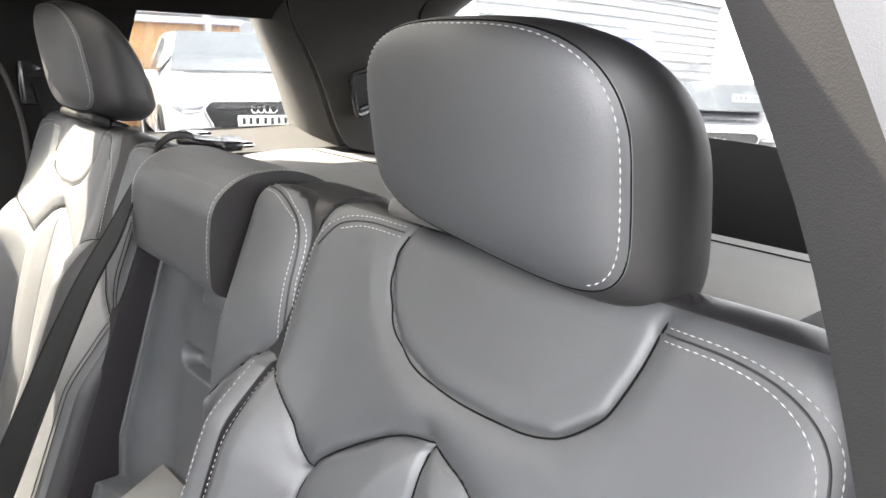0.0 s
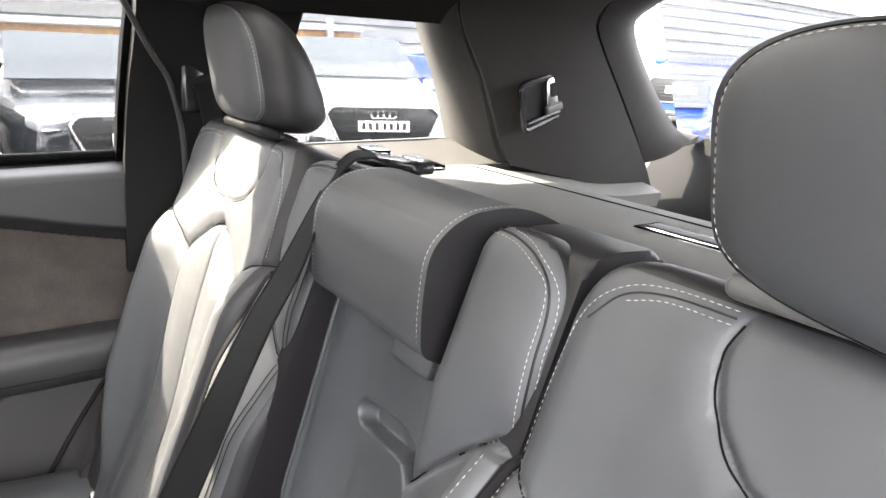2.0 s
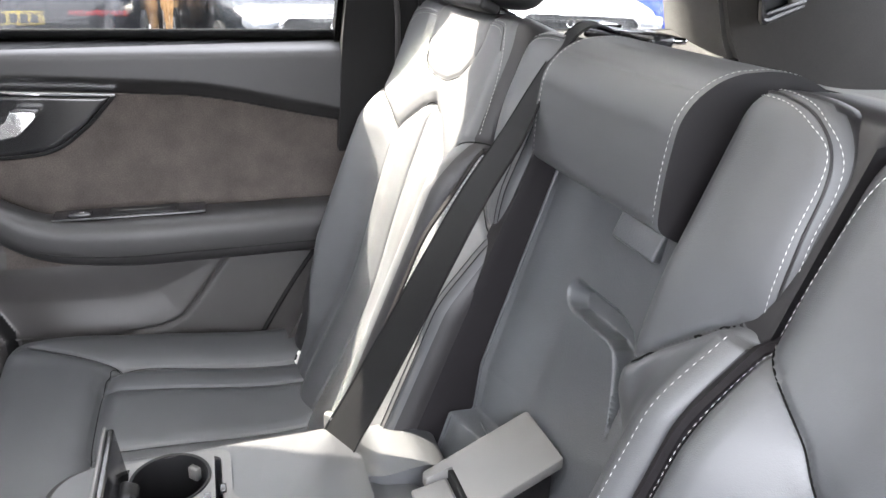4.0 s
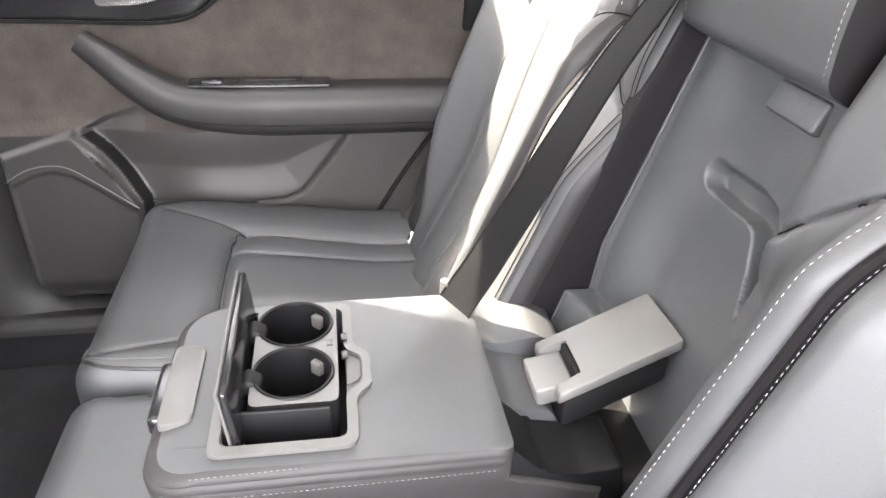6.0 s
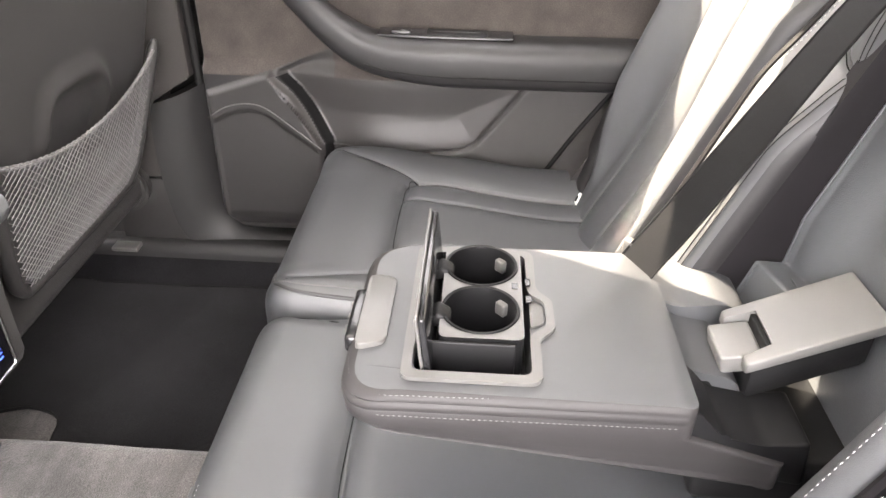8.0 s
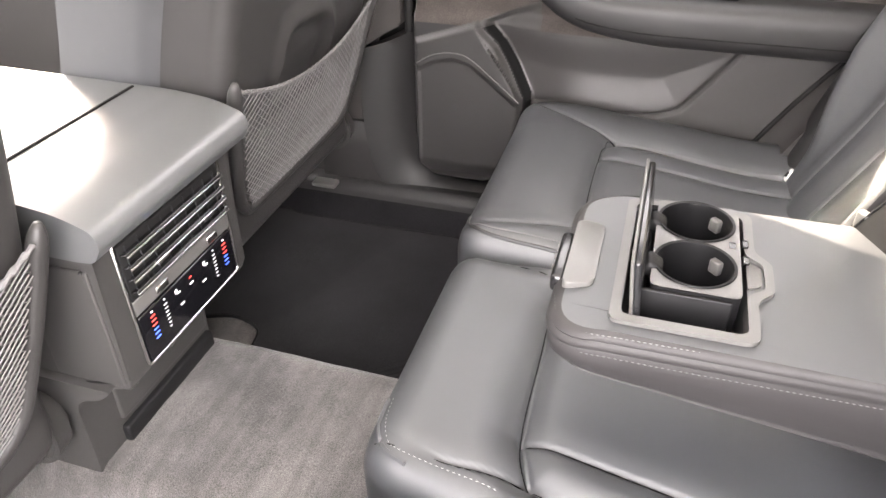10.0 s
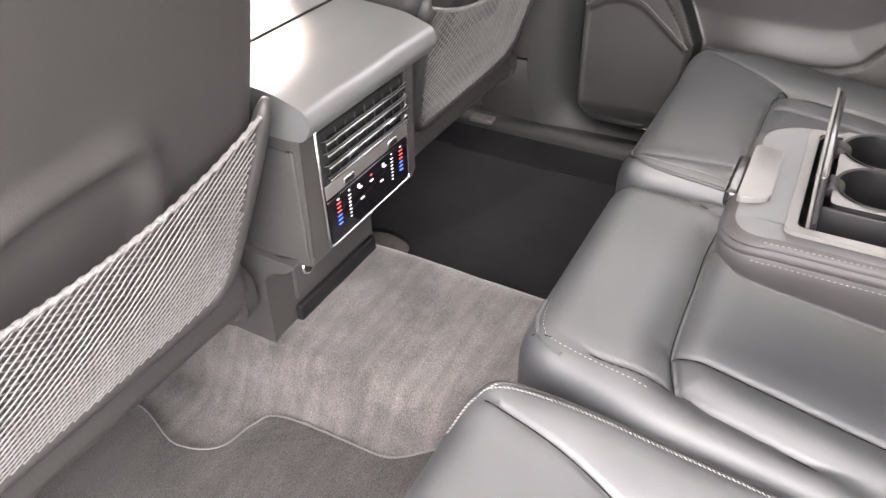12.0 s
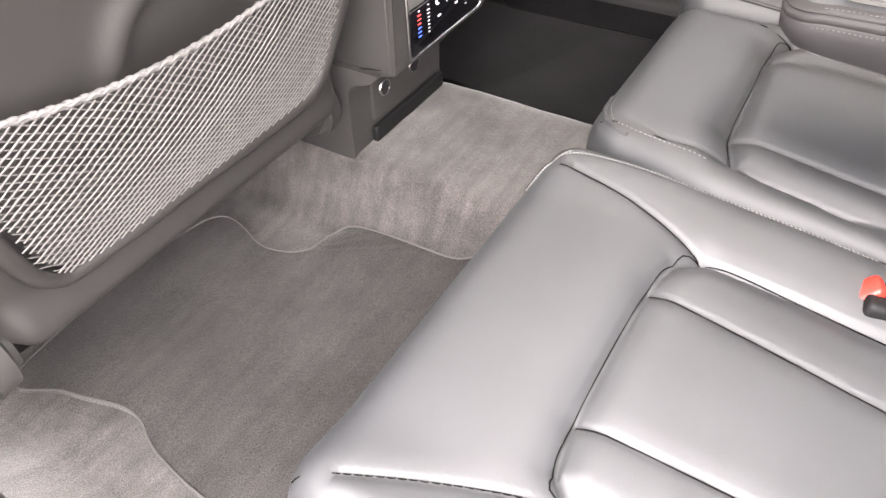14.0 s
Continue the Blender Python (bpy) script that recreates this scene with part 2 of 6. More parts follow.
def tube(line, radius, sides=8, closed=False, flat=1.0, up=(0, 0, 1)):
    """A round or flattened cord along a line."""
    p = np.array(line, float)
    n = len(p)
    if closed:
        tan = np.roll(p, -1, 0) - np.roll(p, 1, 0)
    else:
        tan = np.gradient(p, axis=0)
    tan /= np.linalg.norm(tan, axis=1)[:, None] + 1e-12
    side = np.cross(tan, np.array(up, float))
    side /= np.linalg.norm(side, axis=1)[:, None] + 1e-9
    top = np.cross(side, tan)
    r = np.broadcast_to(np.array(radius, float), (n,))
    v = []
    for k in range(sides):
        a = 2 * math.pi * k / sides
        v.append(p + (side * math.cos(a) + top * math.sin(a) * flat) * r[:, None])
    v = np.stack(v, 1).reshape(-1, 3)
    f = []
    m = n if closed else n - 1
    for i in range(m):
        j = (i + 1) % n
        for k in range(sides):
            l = (k + 1) % sides
            f.append((i * sides + k, i * sides + l, j * sides + l, j * sides + k))
    if not closed:
        f.append(tuple(range(sides))[::-1])
        f.append(tuple((n - 1) * sides + k for k in range(sides)))
    return v, f


def joined(pieces):
    vs, fs, base = [], [], 0
    for v, f in pieces:
        vs.append(np.array(v, float))
        fs += [tuple(i + base for i in q) for q in f]
        base += len(v)
    return np.vstack(vs), fs


def grid(pts, closed=False, thick=0.0):
    """A sheet from an array of points, rows by columns; thick gives it a back and edges."""
    p = np.array(pts, float)
    r, c = p.shape[:2]
    f = []
    for i in range(r - 1):
        for j in range(c if closed else c - 1):
            k = (j + 1) % c
            f.append((i * c + j, i * c + k, (i + 1) * c + k, (i + 1) * c + j))
    v = p.reshape(-1, 3)
    if thick:
        du, dv = np.gradient(p, axis=0), np.gradient(p, axis=1)
        nn = np.cross(dv, du)
        nn /= np.linalg.norm(nn, axis=2)[..., None] + 1e-12
        b = (p - nn * thick).reshape(-1, 3)
        m = r * c
        f += [tuple(i + m for i in q)[::-1] for q in list(f)]
        edge = [j for j in range(c)] + [i * c + c - 1 for i in range(1, r)] + [(r - 1) * c + j for j in range(c - 2, -1, -1)] + [i * c for i in range(r - 2, 0, -1)]
        for a, d in zip(edge, edge[1:] + edge[:1]):
            f.append((d, a, a + m, d + m))
        v = np.vstack([v, b])
    return v, f


def extruded(outline, lo, hi, axis, bevel=0.0, segments=2):
    """A solid from a flat outline; axis is the direction that is added: x takes (y, z), y takes (x, z), z takes (x, y)."""
    bm = bmesh.new()
    def at(p, w):
        return {"x": (w, p[0], p[1]), "y": (p[0], w, p[1]), "z": (p[0], p[1], w)}[axis]
    a = [bm.verts.new(at(p, lo)) for p in outline]
    b = [bm.verts.new(at(p, hi)) for p in outline]
    n = len(a)
    bm.faces.new(a), bm.faces.new(b[::-1])
    for i in range(n):
        bm.faces.new((a[i], b[i], b[(i + 1) % n], a[(i + 1) % n]))
    if bevel:
        caps = [e for e in bm.edges if len({v in a for v in e.verts}) == 1]
        bmesh.ops.bevel(bm, geom=caps, offset=bevel, segments=segments, profile=0.5, affect="EDGES", clamp_overlap=True)
    return bm


def rounded(outline, radius, steps=5):
    """A flat outline with its corners rounded."""
    out, n = [], len(outline)
    for i in range(n):
        a, b, c = (Vector((*outline[(i + k) % n], 0)) for k in (-1, 0, 1))
        r = radius if not hasattr(radius, "__len__") else radius[i]
        d = min(r, (a - b).length * 0.49, (c - b).length * 0.49)
        p, q = b + (a - b).normalized() * d, b + (c - b).normalized() * d
        for k in range(steps + 1):
            t = k / steps
            v = p * (1 - t) ** 2 + b * 2 * t * (1 - t) + q * t * t
            out.append((v.x, v.y))
    return out


def stitches(line, out, pitch=0.0047, length=0.0040, radius=0.00042, slant=0.0):
    """Thread stitches along a line; out: the surface's outward direction, one or one per point."""
    p = np.array(line, float)
    o = np.broadcast_to(np.array(out, float), p.shape)
    run = np.concatenate([[0], np.cumsum(np.linalg.norm(np.diff(p, axis=0), axis=1))])
    at = np.arange(pitch / 2, run[-1], pitch)
    def lerp(a, x):
        return np.stack([np.interp(x, run, a[:, k]) for k in range(3)], 1)
    mid, fwd, nrm = lerp(p, at), lerp(p, at + 0.001) - lerp(p, at - 0.001), lerp(o, at)
    fwd /= np.linalg.norm(fwd, axis=1)[:, None] + 1e-12
    nrm /= np.linalg.norm(nrm, axis=1)[:, None] + 1e-12
    side = np.cross(fwd, nrm)
    fwd = fwd + side * slant
    h = length / 2
    v = np.stack([mid - fwd * h, mid + side * radius, mid + nrm * radius * 1.1, mid - side * radius, mid - nrm * radius, mid + fwd * h], 1)
    f = []
    for i in range(len(mid)):
        b = i * 6
        for k in range(4):
            l = (k + 1) % 4
            f += [(b, b + 1 + l, b + 1 + k), (b + 5, b + 1 + k, b + 1 + l)]
    return v.reshape(-1, 3), f


def line_distance(s, h, line):
    """The distance of every (s, h) from a polyline."""
    d = np.full(s.shape, 9.0)
    for (a, b), (c, e) in zip(line[:-1], line[1:]):
        vx, vy = c - a, e - b
        t = np.clip(((s - a) * vx + (h - b) * vy) / (vx * vx + vy * vy + 1e-12), 0, 1)
        d = np.minimum(d, np.hypot(s - a - t * vx, h - b - t * vy))
    return d


def inside(s, h, poly):
    r = np.zeros(s.shape, bool)
    for (a, b), (c, d) in zip(poly, list(poly[1:]) + [poly[0]]):
        cross = ((b > h) != (d > h)) & (s < (c - a) * (h - b) / ((d - b) if d != b else 1e-9) + a)
        r ^= cross
    return r


class Pad:
    """An upholstered block: a front face with relief, edges that roll over to walls. Its own axes: s across, h along, n outward."""
    def __init__(self, left, right, low, high, relief, depth, roll, place, step=0.006):
        self.left, self.right, self.low, self.high = left, right, low, high
        self.relief, self.depth, self.roll, self.place, self.step = relief, depth, roll, place, step

    def level(self, s, h):
        """How far out the surface stands at (s, h)."""
        s, h = np.array(s, float), np.array(h, float)
        d = np.minimum(s - self.left(h), self.right(h) - s)
        e = np.minimum(h - self.low, self.high - h)
        r = self.roll
        def drop(x):
            return r - np.sqrt(np.maximum(r * r - np.maximum(r - np.maximum(x, 0), 0) ** 2, 0))
        return self.relief(s, h) - np.hypot(drop(d), drop(e))

    def points(self, s, h, lift=0.0):
        return self.place(np.array(s, float), np.array(h, float), self.level(s, h) + lift)

    def axis(self, length):
        r, d = self.roll, self.depth
        a = [(0.0, x) for x in np.linspace(d, r, 4)[:-1]]
        a += [(r * (1 - math.cos(t)), r * (1 - math.sin(t))) for t in np.linspace(0, math.pi / 2, 8)]
        n = max(2, int((length - 2 * r) / self.step))
        flat = [(r + (length - 2 * r) * k / n, 0.0) for k in range(1, n)]
        return a, flat

    def build(self, regions=(), walls=False, cap=False, wall_from=None):
        """The mesh, cut into named regions: a list of (name, polygon). Gives a dict of (vertices, faces)."""
        mid = (self.low + self.high) / 2
        aw, fw = self.axis(float(self.right(np.array(mid)) - self.left(np.array(mid))))
        ah, fh = self.axis(self.high - self.low)
        width = float(self.right(np.array(mid)) - self.left(np.array(mid)))
        hs = [(self.low + i, x) for i, x in ah] + [(self.low + i, 0.0) for i, _ in fh] + [(self.high - i, x) for i, x in ah[::-1]]
        rows_s, rows_h, rows_n = [], [], []
        for hh, dv in hs:
            l, r = float(self.left(np.array(hh))), float(self.right(np.array(hh)))
            k = (r - l - 2 * self.roll) / (width - 2 * self.roll)
            s = [l + i for i, _ in aw] + [l + self.roll + (i - self.roll) * k for i, _ in fw] + [r - i for i, _ in aw[::-1]]
            du = [x for _, x in aw] + [0.0] * len(fw) + [x for _, x in aw[::-1]]
            rows_s.append(s), rows_h.append([hh] * len(s)), rows_n.append([min(self.depth, math.hypot(dv, x)) for x in du])
        s, h, dn = np.array(rows_s), np.array(rows_h), np.array(rows_n)
        fade = np.clip(1 - dn / self.depth, 0, 1)
        n = self.relief(s, h) * fade - dn
        v = self.place(s, h, n)
        r, c = s.shape
        idx = np.arange(r * c).reshape(r, c)
        q = np.stack([idx[:-1, :-1], idx[:-1, 1:], idx[1:, 1:], idx[1:, :-1]], -1).reshape(-1, 4)
        fs, fh2 = s.reshape(-1)[q].mean(1), h.reshape(-1)[q].mean(1)
        flatv = v.reshape(-1, 3)
        flip = float(np.dot(np.cross(flatv[q[len(q) // 2][1]] - flatv[q[len(q) // 2][0]], flatv[q[len(q) // 2][3]] - flatv[q[len(q) // 2][0]]),
                            self.place(np.array(0.0), np.array(0.0), np.array(1.0)) - self.place(np.array(0.0), np.array(0.0), np.array(0.0)))) < 0
        if flip:
            q = q[:, ::-1]
        fn = np.cross(flatv[q[:, 1]] - flatv[q[:, 0]], flatv[q[:, 3]] - flatv[q[:, 0]])
        vn = np.zeros_like(flatv)
        for k in range(4):
            np.add.at(vn, q[:, k], fn)
        vn /= np.linalg.norm(vn, axis=1)[:, None] + 1e-15
        owner = np.zeros(len(q), int)
        if walls:
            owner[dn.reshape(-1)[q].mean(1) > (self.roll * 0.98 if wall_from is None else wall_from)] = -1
        for k, (_, poly) in enumerate(regions):
            owner[inside(fs, fh2, poly) & (owner == 0)] = k + 1
        out = {}
        if walls:
            used, inv = np.unique(q[owner == -1], return_inverse=True)
            out["walls"] = (flatv[used], inv.reshape(-1, 4), vn[used])
        for k, name in enumerate(["body"] + [a for a, _ in regions]):
            own = q[owner == k]
            if not len(own):
                continue
            used, inv = np.unique(own, return_inverse=True)
            out[name] = (flatv[used], inv.reshape(-1, 4), vn[used])
        if cap:
            rim = list(idx[0, :]) + list(idx[1:, -1]) + list(idx[-1, -2::-1]) + list(idx[-2:0:-1, 0])
            out["cap"] = (flatv[rim], [tuple(range(len(rim)))])
        return out


def groove(d, depth=0.004, width=0.0045):
    return -depth * (0.55 * np.exp(-(d / (width * 0.45)) ** 2) + 0.45 * np.exp(-(d / (width * 2.2)) ** 2))


def bump_of(x, centre, width):
    return np.exp(-((x - centre) / width) ** 2)


def ramp01(x, a, b):
    t = np.clip((x - a) / (b - a), 0, 1)
    return t * t * (3 - 2 * t)


def ring_block(place, middle, half, low, top, profile, power, split, sides=112):
    """A rounded cushion of rings: profile holds (size, height out); power shapes the outline. Gives face and side meshes and the seam ring."""
    cy, hh = (low + top) / 2, (top - low) / 2
    a = np.linspace(0, 2 * math.pi, sides, endpoint=False)
    ca, sa = np.cos(a), np.sin(a)
    p = np.where(sa > 0, power[0], power[1])
    k = (np.abs(ca) ** p + np.abs(sa) ** p) ** (-1 / p)
    us, uh = ca * k, sa * k
    def ring(size, out, dip=0.0, narrow=1.0):
        return place(middle + us * half * size * narrow, cy + uh * hh * size, out - dip * (us * size) ** 2)
    made = []
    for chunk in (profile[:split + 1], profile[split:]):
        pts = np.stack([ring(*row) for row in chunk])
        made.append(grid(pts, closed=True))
    return made[0], made[1], ring


# ---- rear seats ----
BACK_FOOT, BACK_UP, BACK_OUT = np.array([0, 0.944, 0.637]), np.array([0, -0.371, 0.9285]), np.array([0, 0.9285, 0.371])


def on_back(side):
    """Axes of the seat backs: across (away from the car's middle on that side), up the back, out of it."""
    def place(s, h, n):
        s, h, n = np.broadcast_arrays(np.array(s, float), np.array(h, float), np.array(n, float))
        return BACK_FOOT + s[..., None] * np.array([side, 0, 0]) + h[..., None] * BACK_UP + n[..., None] * BACK_OUT
    return place


def on_cushion(side):
    """Axes of the cushions: across, forward, up."""
    def place(s, h, n):
        s, h, n = np.broadcast_arrays(np.array(s, float), np.array(h, float), np.array(n, float))
        return np.stack([s * side, h, 0.648 + (h - 0.93) * 0.045 + n], -1)
    return place


def corner(h, high, radius):
    t = np.clip(h - (high - radius), 0, radius)
    return radius - np.sqrt(np.maximum(radius ** 2 - t ** 2, 0))


YOKE = [(0.366, 0.690), (0.350, 0.640), (0.346, 0.618), (0.356, 0.590), (0.380, 0.566), (0.420, 0.553), (0.480, 0.552), (0.520, 0.560), (0.545, 0.582),
        (0.556, 0.612), (0.562, 0.640), (0.575, 0.690)]
CHEVRON = [(0.312, 0.446), (0.345, 0.475), (0.395, 0.508), (0.430, 0.518), (0.465, 0.508), (0.515, 0.477), (0.552, 0.450)]
PLEATS = [[(0.312, 0.446), (0.322, 0.25), (0.335, 0.0)], [(0.430, 0.518), (0.430, 0.25), (0.430, 0.0)], [(0.552, 0.450), (0.540, 0.25), (0.525, 0.0)]]
SHOULDERS = [[(0.225, 0.516), (0.262, 0.498), (0.293, 0.475), (0.312, 0.446)], [(0.690, 0.510), (0.640, 0.494), (0.590, 0.474), (0.552, 0.450)]]


def outer_back_relief(s, h):
    lower = 1 - ramp01(h, 0.43, 0.53)
    wings = ramp01(s, 0.555, 0.645) + ramp01(-s, -0.315, -0.25)
    n = 0.034 * wings * lower + 0.006 * wings * (1 - lower)
    n = n - 0.020 * bump_of(h, 0.20, 0.16) * (1 - wings)
    yoke = line_distance(s, h, YOKE)
    in_yoke = inside(s, h, YOKE)
    n = n + np.where(in_yoke, -0.003, 0.002) * ramp01(yoke, 0, 0.022)
    n = n + groove(yoke, 0.006, 0.0045)
    chev = line_distance(s, h, CHEVRON)
    n = n + groove(chev, 0.009, 0.006)
    for line in PLEATS:
        n = n + groove(line_distance(s, h, line), 0.008, 0.006)
    puff = inside(s, h, CHEVRON + [(0.525, -0.1), (0.335, -0.1)])
    near = np.minimum.reduce([line_distance(s, h, p) for p in PLEATS] + [chev])
    n = n + np.where(puff, 0.007 * ramp01(near, 0, 0.045), 0)
    for line in SHOULDERS:
        d = line_distance(s, h, line)
        n = n + groove(d, 0.007, 0.006)
    return n


def outer_seat(side, label):
    seat = thing("rear_seat", label, "car seat", "rear seats")
    place = on_back(side)
    high = 0.660

    def outer_edge(h):
        if side > 0:
            return np.interp(h, [-0.03, 0.06, 0.14, 0.22, 0.36, 0.46, 0.56], [0.585, 0.600, 0.630, 0.652, 0.662, 0.664, 0.672]) - corner(h, high, 0.055)
        return 0.676 + 0.030 * bump_of(h, 0.30, 0.14) - corner(h, high, 0.055)
    pad = Pad(lambda h: 0.236 + corner(h, high, 0.055) * 0.9, outer_edge, -0.03, high, outer_back_relief, 0.135, 0.030, place, 0.0027)
    cuts = [("yoke", YOKE), ("centre", CHEVRON + [(0.525, -0.1), (0.335, -0.1)]),
            ("bolster_in", [(0.1, 0.516)] + SHOULDERS[0] + [(0.335, -0.1), (0.1, -0.1)]),
            ("bolster_out", [(0.8, 0.510)] + SHOULDERS[1] + [(0.525, -0.1), (0.8, -0.1)])]
    made = pad.build(cuts, walls=True, wall_from=0.0075)
    backrest = part("backrest", made["body"], LEATHER, seat)
    part("backrest_side", made["walls"], LEATHER_BLACK, backrest, "edge of the backrest, darker than its face")
    for k, name in (("yoke", "shoulder_insert"), ("centre", "pleated_panel"), ("bolster_in", "bolster"), ("bolster_out", "bolster")):
        part(name, made[k], LEATHER, backrest)
    lines = [[(0.565, 0.638), (0.603, 0.637), (0.634, 0.631), (0.655, 0.617), (0.662, 0.59), (0.665, 0.52), (0.675, 0.45), (0.684, 0.36), (0.688, 0.25)],
             [(0.565, 0.631), (0.602, 0.630), (0.628, 0.624), (0.646, 0.610), (0.654, 0.586), (0.657, 0.52), (0.667, 0.45), (0.676, 0.36)],
             [(0.346, 0.646), (0.305, 0.645), (0.278, 0.637), (0.257, 0.614), (0.248, 0.575), (0.244, 0.515)],
             [(0.346, 0.638), (0.307, 0.637), (0.283, 0.630)]]
    if side > 0:
        lines = [[(a - 0.006, b) for a, b in line if b > 0.58] for line in lines[:2]] + lines[2:]
    threads = []
    for line in lines:
        c = smooth_line(line, 160)
        threads.append(stitches(pad.points(c[:, 0], c[:, 1], 0.0005), BACK_OUT))
    c = smooth_line([(0.2445, 0.512), (0.247, 0.40), (0.249, 0.25), (0.250, 0.1)], 120)
    if side < 0:
        threads.append(stitches(pad.points(c[:, 0], c[:, 1], 0.0005), BACK_OUT, 0.005, 0.0036))
    part("stitching", joined(threads), THREAD, backrest, "light grey double stitching")
    # groove shade between the stitch rows, drawn as a thin black tube
    for line in ([(0.565, 0.6345), (0.6025, 0.6335), (0.631, 0.6275), (0.6505, 0.6135), (0.658, 0.588), (0.661, 0.52), (0.671, 0.45)],
                 [(0.346, 0.642), (0.306, 0.641), (0.280, 0.633), (0.262, 0.612)]):
        c = smooth_line(line, 90)
        part("piping_and_groove", tube(pad.points(c[:, 0], c[:, 1], 0.0001), 0.0007, 6, up=BACK_OUT), LEATHER_BLACK, backrest)
    for line, n in [(YOKE[1:-1], 120), (CHEVRON, 80)] + [(k, 60) for k in PLEATS + SHOULDERS]:
        c = smooth_line(line, n)
        part("seam", tube(pad.points(c[:, 0], c[:, 1], 0.0011), 0.0007, 5, up=BACK_OUT), SEAM_SHADE, backrest)

    # cushion
    cplace = on_cushion(side)
    front = [(0.318, 0.86), (0.311, 1.10), (0.311, 1.212), (0.330, 1.234), (0.366, 1.243), (0.440, 1.246), (0.545, 1.245), (0.585, 1.240), (0.604, 1.222), (0.604, 1.10), (0.590, 0.86)]
    creases = [[(0.311, 1.212), (0.280, 1.30), (0.258, 1.392)], [(0.604, 1.222), (0.650, 1.32), (0.690, 1.40)]]
    runs = [[(0.377, 1.240), (0.392, 1.05), (0.405, 0.86)], [(0.538, 1.242), (0.530, 1.05), (0.520, 0.86)]]

    def relief(s, h):
        edge = np.minimum(s - 0.205, 0.715 - s)
        n = 0.012 * (1 - ramp01(edge, 0.02, 0.11)) * ramp01(edge, 0, 0.03)
        d = line_distance(s, h, front)
        n = n + groove(d, 0.012, 0.0060) + np.where(inside(s, h, front), 0.004 * ramp01(d, 0, 0.03) - 0.003, 0.004 * ramp01(d, 0, 0.05))
        for c2 in creases:
            n = n + groove(line_distance(s, h, c2), 0.006, 0.0060)
        for c2 in runs:
            n = n + groove(line_distance(s, h, c2), 0.006, 0.0065)
        return n - 0.012 * bump_of(h, 1.0, 0.12) + 0.006 * bump_of(h, 1.30, 0.07)
    cush = Pad(lambda h: 0.212 + corner(h, 1.412, 0.05), lambda h: 0.720 - corner(h, 1.412, 0.05), 0.86, 1.412, relief, 0.20, 0.042, cplace, 0.0035)
    made = cush.build([("insert", front)])
    cushion = part("cushion", made["body"], LEATHER, seat)
    part("pleated_panel", made["insert"], LEATHER, cushion)
    for line, count in [(front, 160)] + [(k, 50) for k in creases + runs]:
        k2 = smooth_line(line, count)
        part("seam", tube(cush.points(k2[:, 0], k2[:, 1], 0.0010), 0.0007, 5), SEAM_SHADE, cushion)
    c = smooth_line([(0.250, 1.388), (0.240, 1.350), (0.2365, 1.25), (0.2365, 1.07)], 120)
    c2 = smooth_line([(0.300, 1.404), (0.262, 1.396), (0.240, 1.378)], 30)
    c3 = smooth_line([(0.70, 1.36), (0.702, 1.25), (0.702, 1.0)], 30)
    part("stitching", joined([stitches(cush.points(k[:, 0], k[:, 1], 0.0006), (0, 0, 1), 0.0042, 0.0044, 0.0012, 0.5) for k in (c, c2, c3)]), ROPE, cushion, "grey rope stitching along the edge")
    pipe = smooth_line([(0.300, 1.4055), (0.262, 1.398), (0.238, 1.380), (0.229, 1.340), (0.2265, 1.25), (0.2265, 0.95)], 120)
    part("piping_and_groove", tube(cush.points(pipe[:, 0], pipe[:, 1], -0.0008), 0.0026, 6), LEATHER_SIDE, cushion)
    part("seat_base", boxed((0.46 * side, 1.16, 0.47), (0.47, 0.40, 0.22), 0.02), PLASTIC_MATT, seat, "matt black plastic base")

    # headrest, its face leaning forward of the back
    middle, low, top = (0.447, 0.664, 0.810) if side > 0 else (0.447, 0.652, 0.777)

    def hplace(s, h, n):
        s, h, n = np.broadcast_arrays(np.array(s, float), np.array(h, float), np.array(n, float))
        up = np.clip((h - low) / (top - low), 0, 1)
        deep = np.interp(up, [0, 0.15, 0.35, 0.6, 0.85, 1], [0.93, 1.0, 1.0, 0.93, 0.80, 0.68])
        d = np.clip(0.030 - n, 0, 1) * deep
        t = np.clip(d / 0.10, 0, 1)
        if side < 0:
            h = h - 0.12 * (s - middle) * (1 - up)
        h2 = h + (0.16 + 0.16 * up) * d - 0.026 * t ** 2 * up + 0.006 * t ** 2 * (1 - up)
        s2 = middle + (s - middle) * (1 - 0.20 * t ** 2)
        return place(s2, h2 - 0.012 * up, 0.030 - d + np.minimum(0, 0.030 - n) * -1 + 0.50 * (h - low))

    dome = [(0.002, 0.0385), (0.12, 0.0384), (0.25, 0.0382), (0.38, 0.0378), (0.50, 0.0371), (0.60, 0.0362), (0.70, 0.0347), (0.78, 0.0327), (0.83, 0.0305), (0.87, 0.0280), (0.900, 0.0250)]
    profile = [(k, n, 0.012, 0.87) for k, n in dome] + [(0.912, 0.0228, 0.012, 0.872), (0.922, 0.0215, 0.012, 0.878), (0.950, 0.0155, 0.011, 0.905), (0.978, 0.006, 0.009, 0.94), (1.0, -0.008, 0.006, 0.972), (1.008, -0.024, 0.003, 0.992), (1.006, -0.040, 0.0, 1.0), (0.99, -0.055, 0.0, 1.0), (0.955, -0.066, 0.0, 1.0), (0.88, -0.075, 0.0, 1.0), (0.70, -0.081, 0.0, 1.0), (0.40, -0.084, 0.0, 1.0), (0.002, -0.085, 0.0, 1.0)]
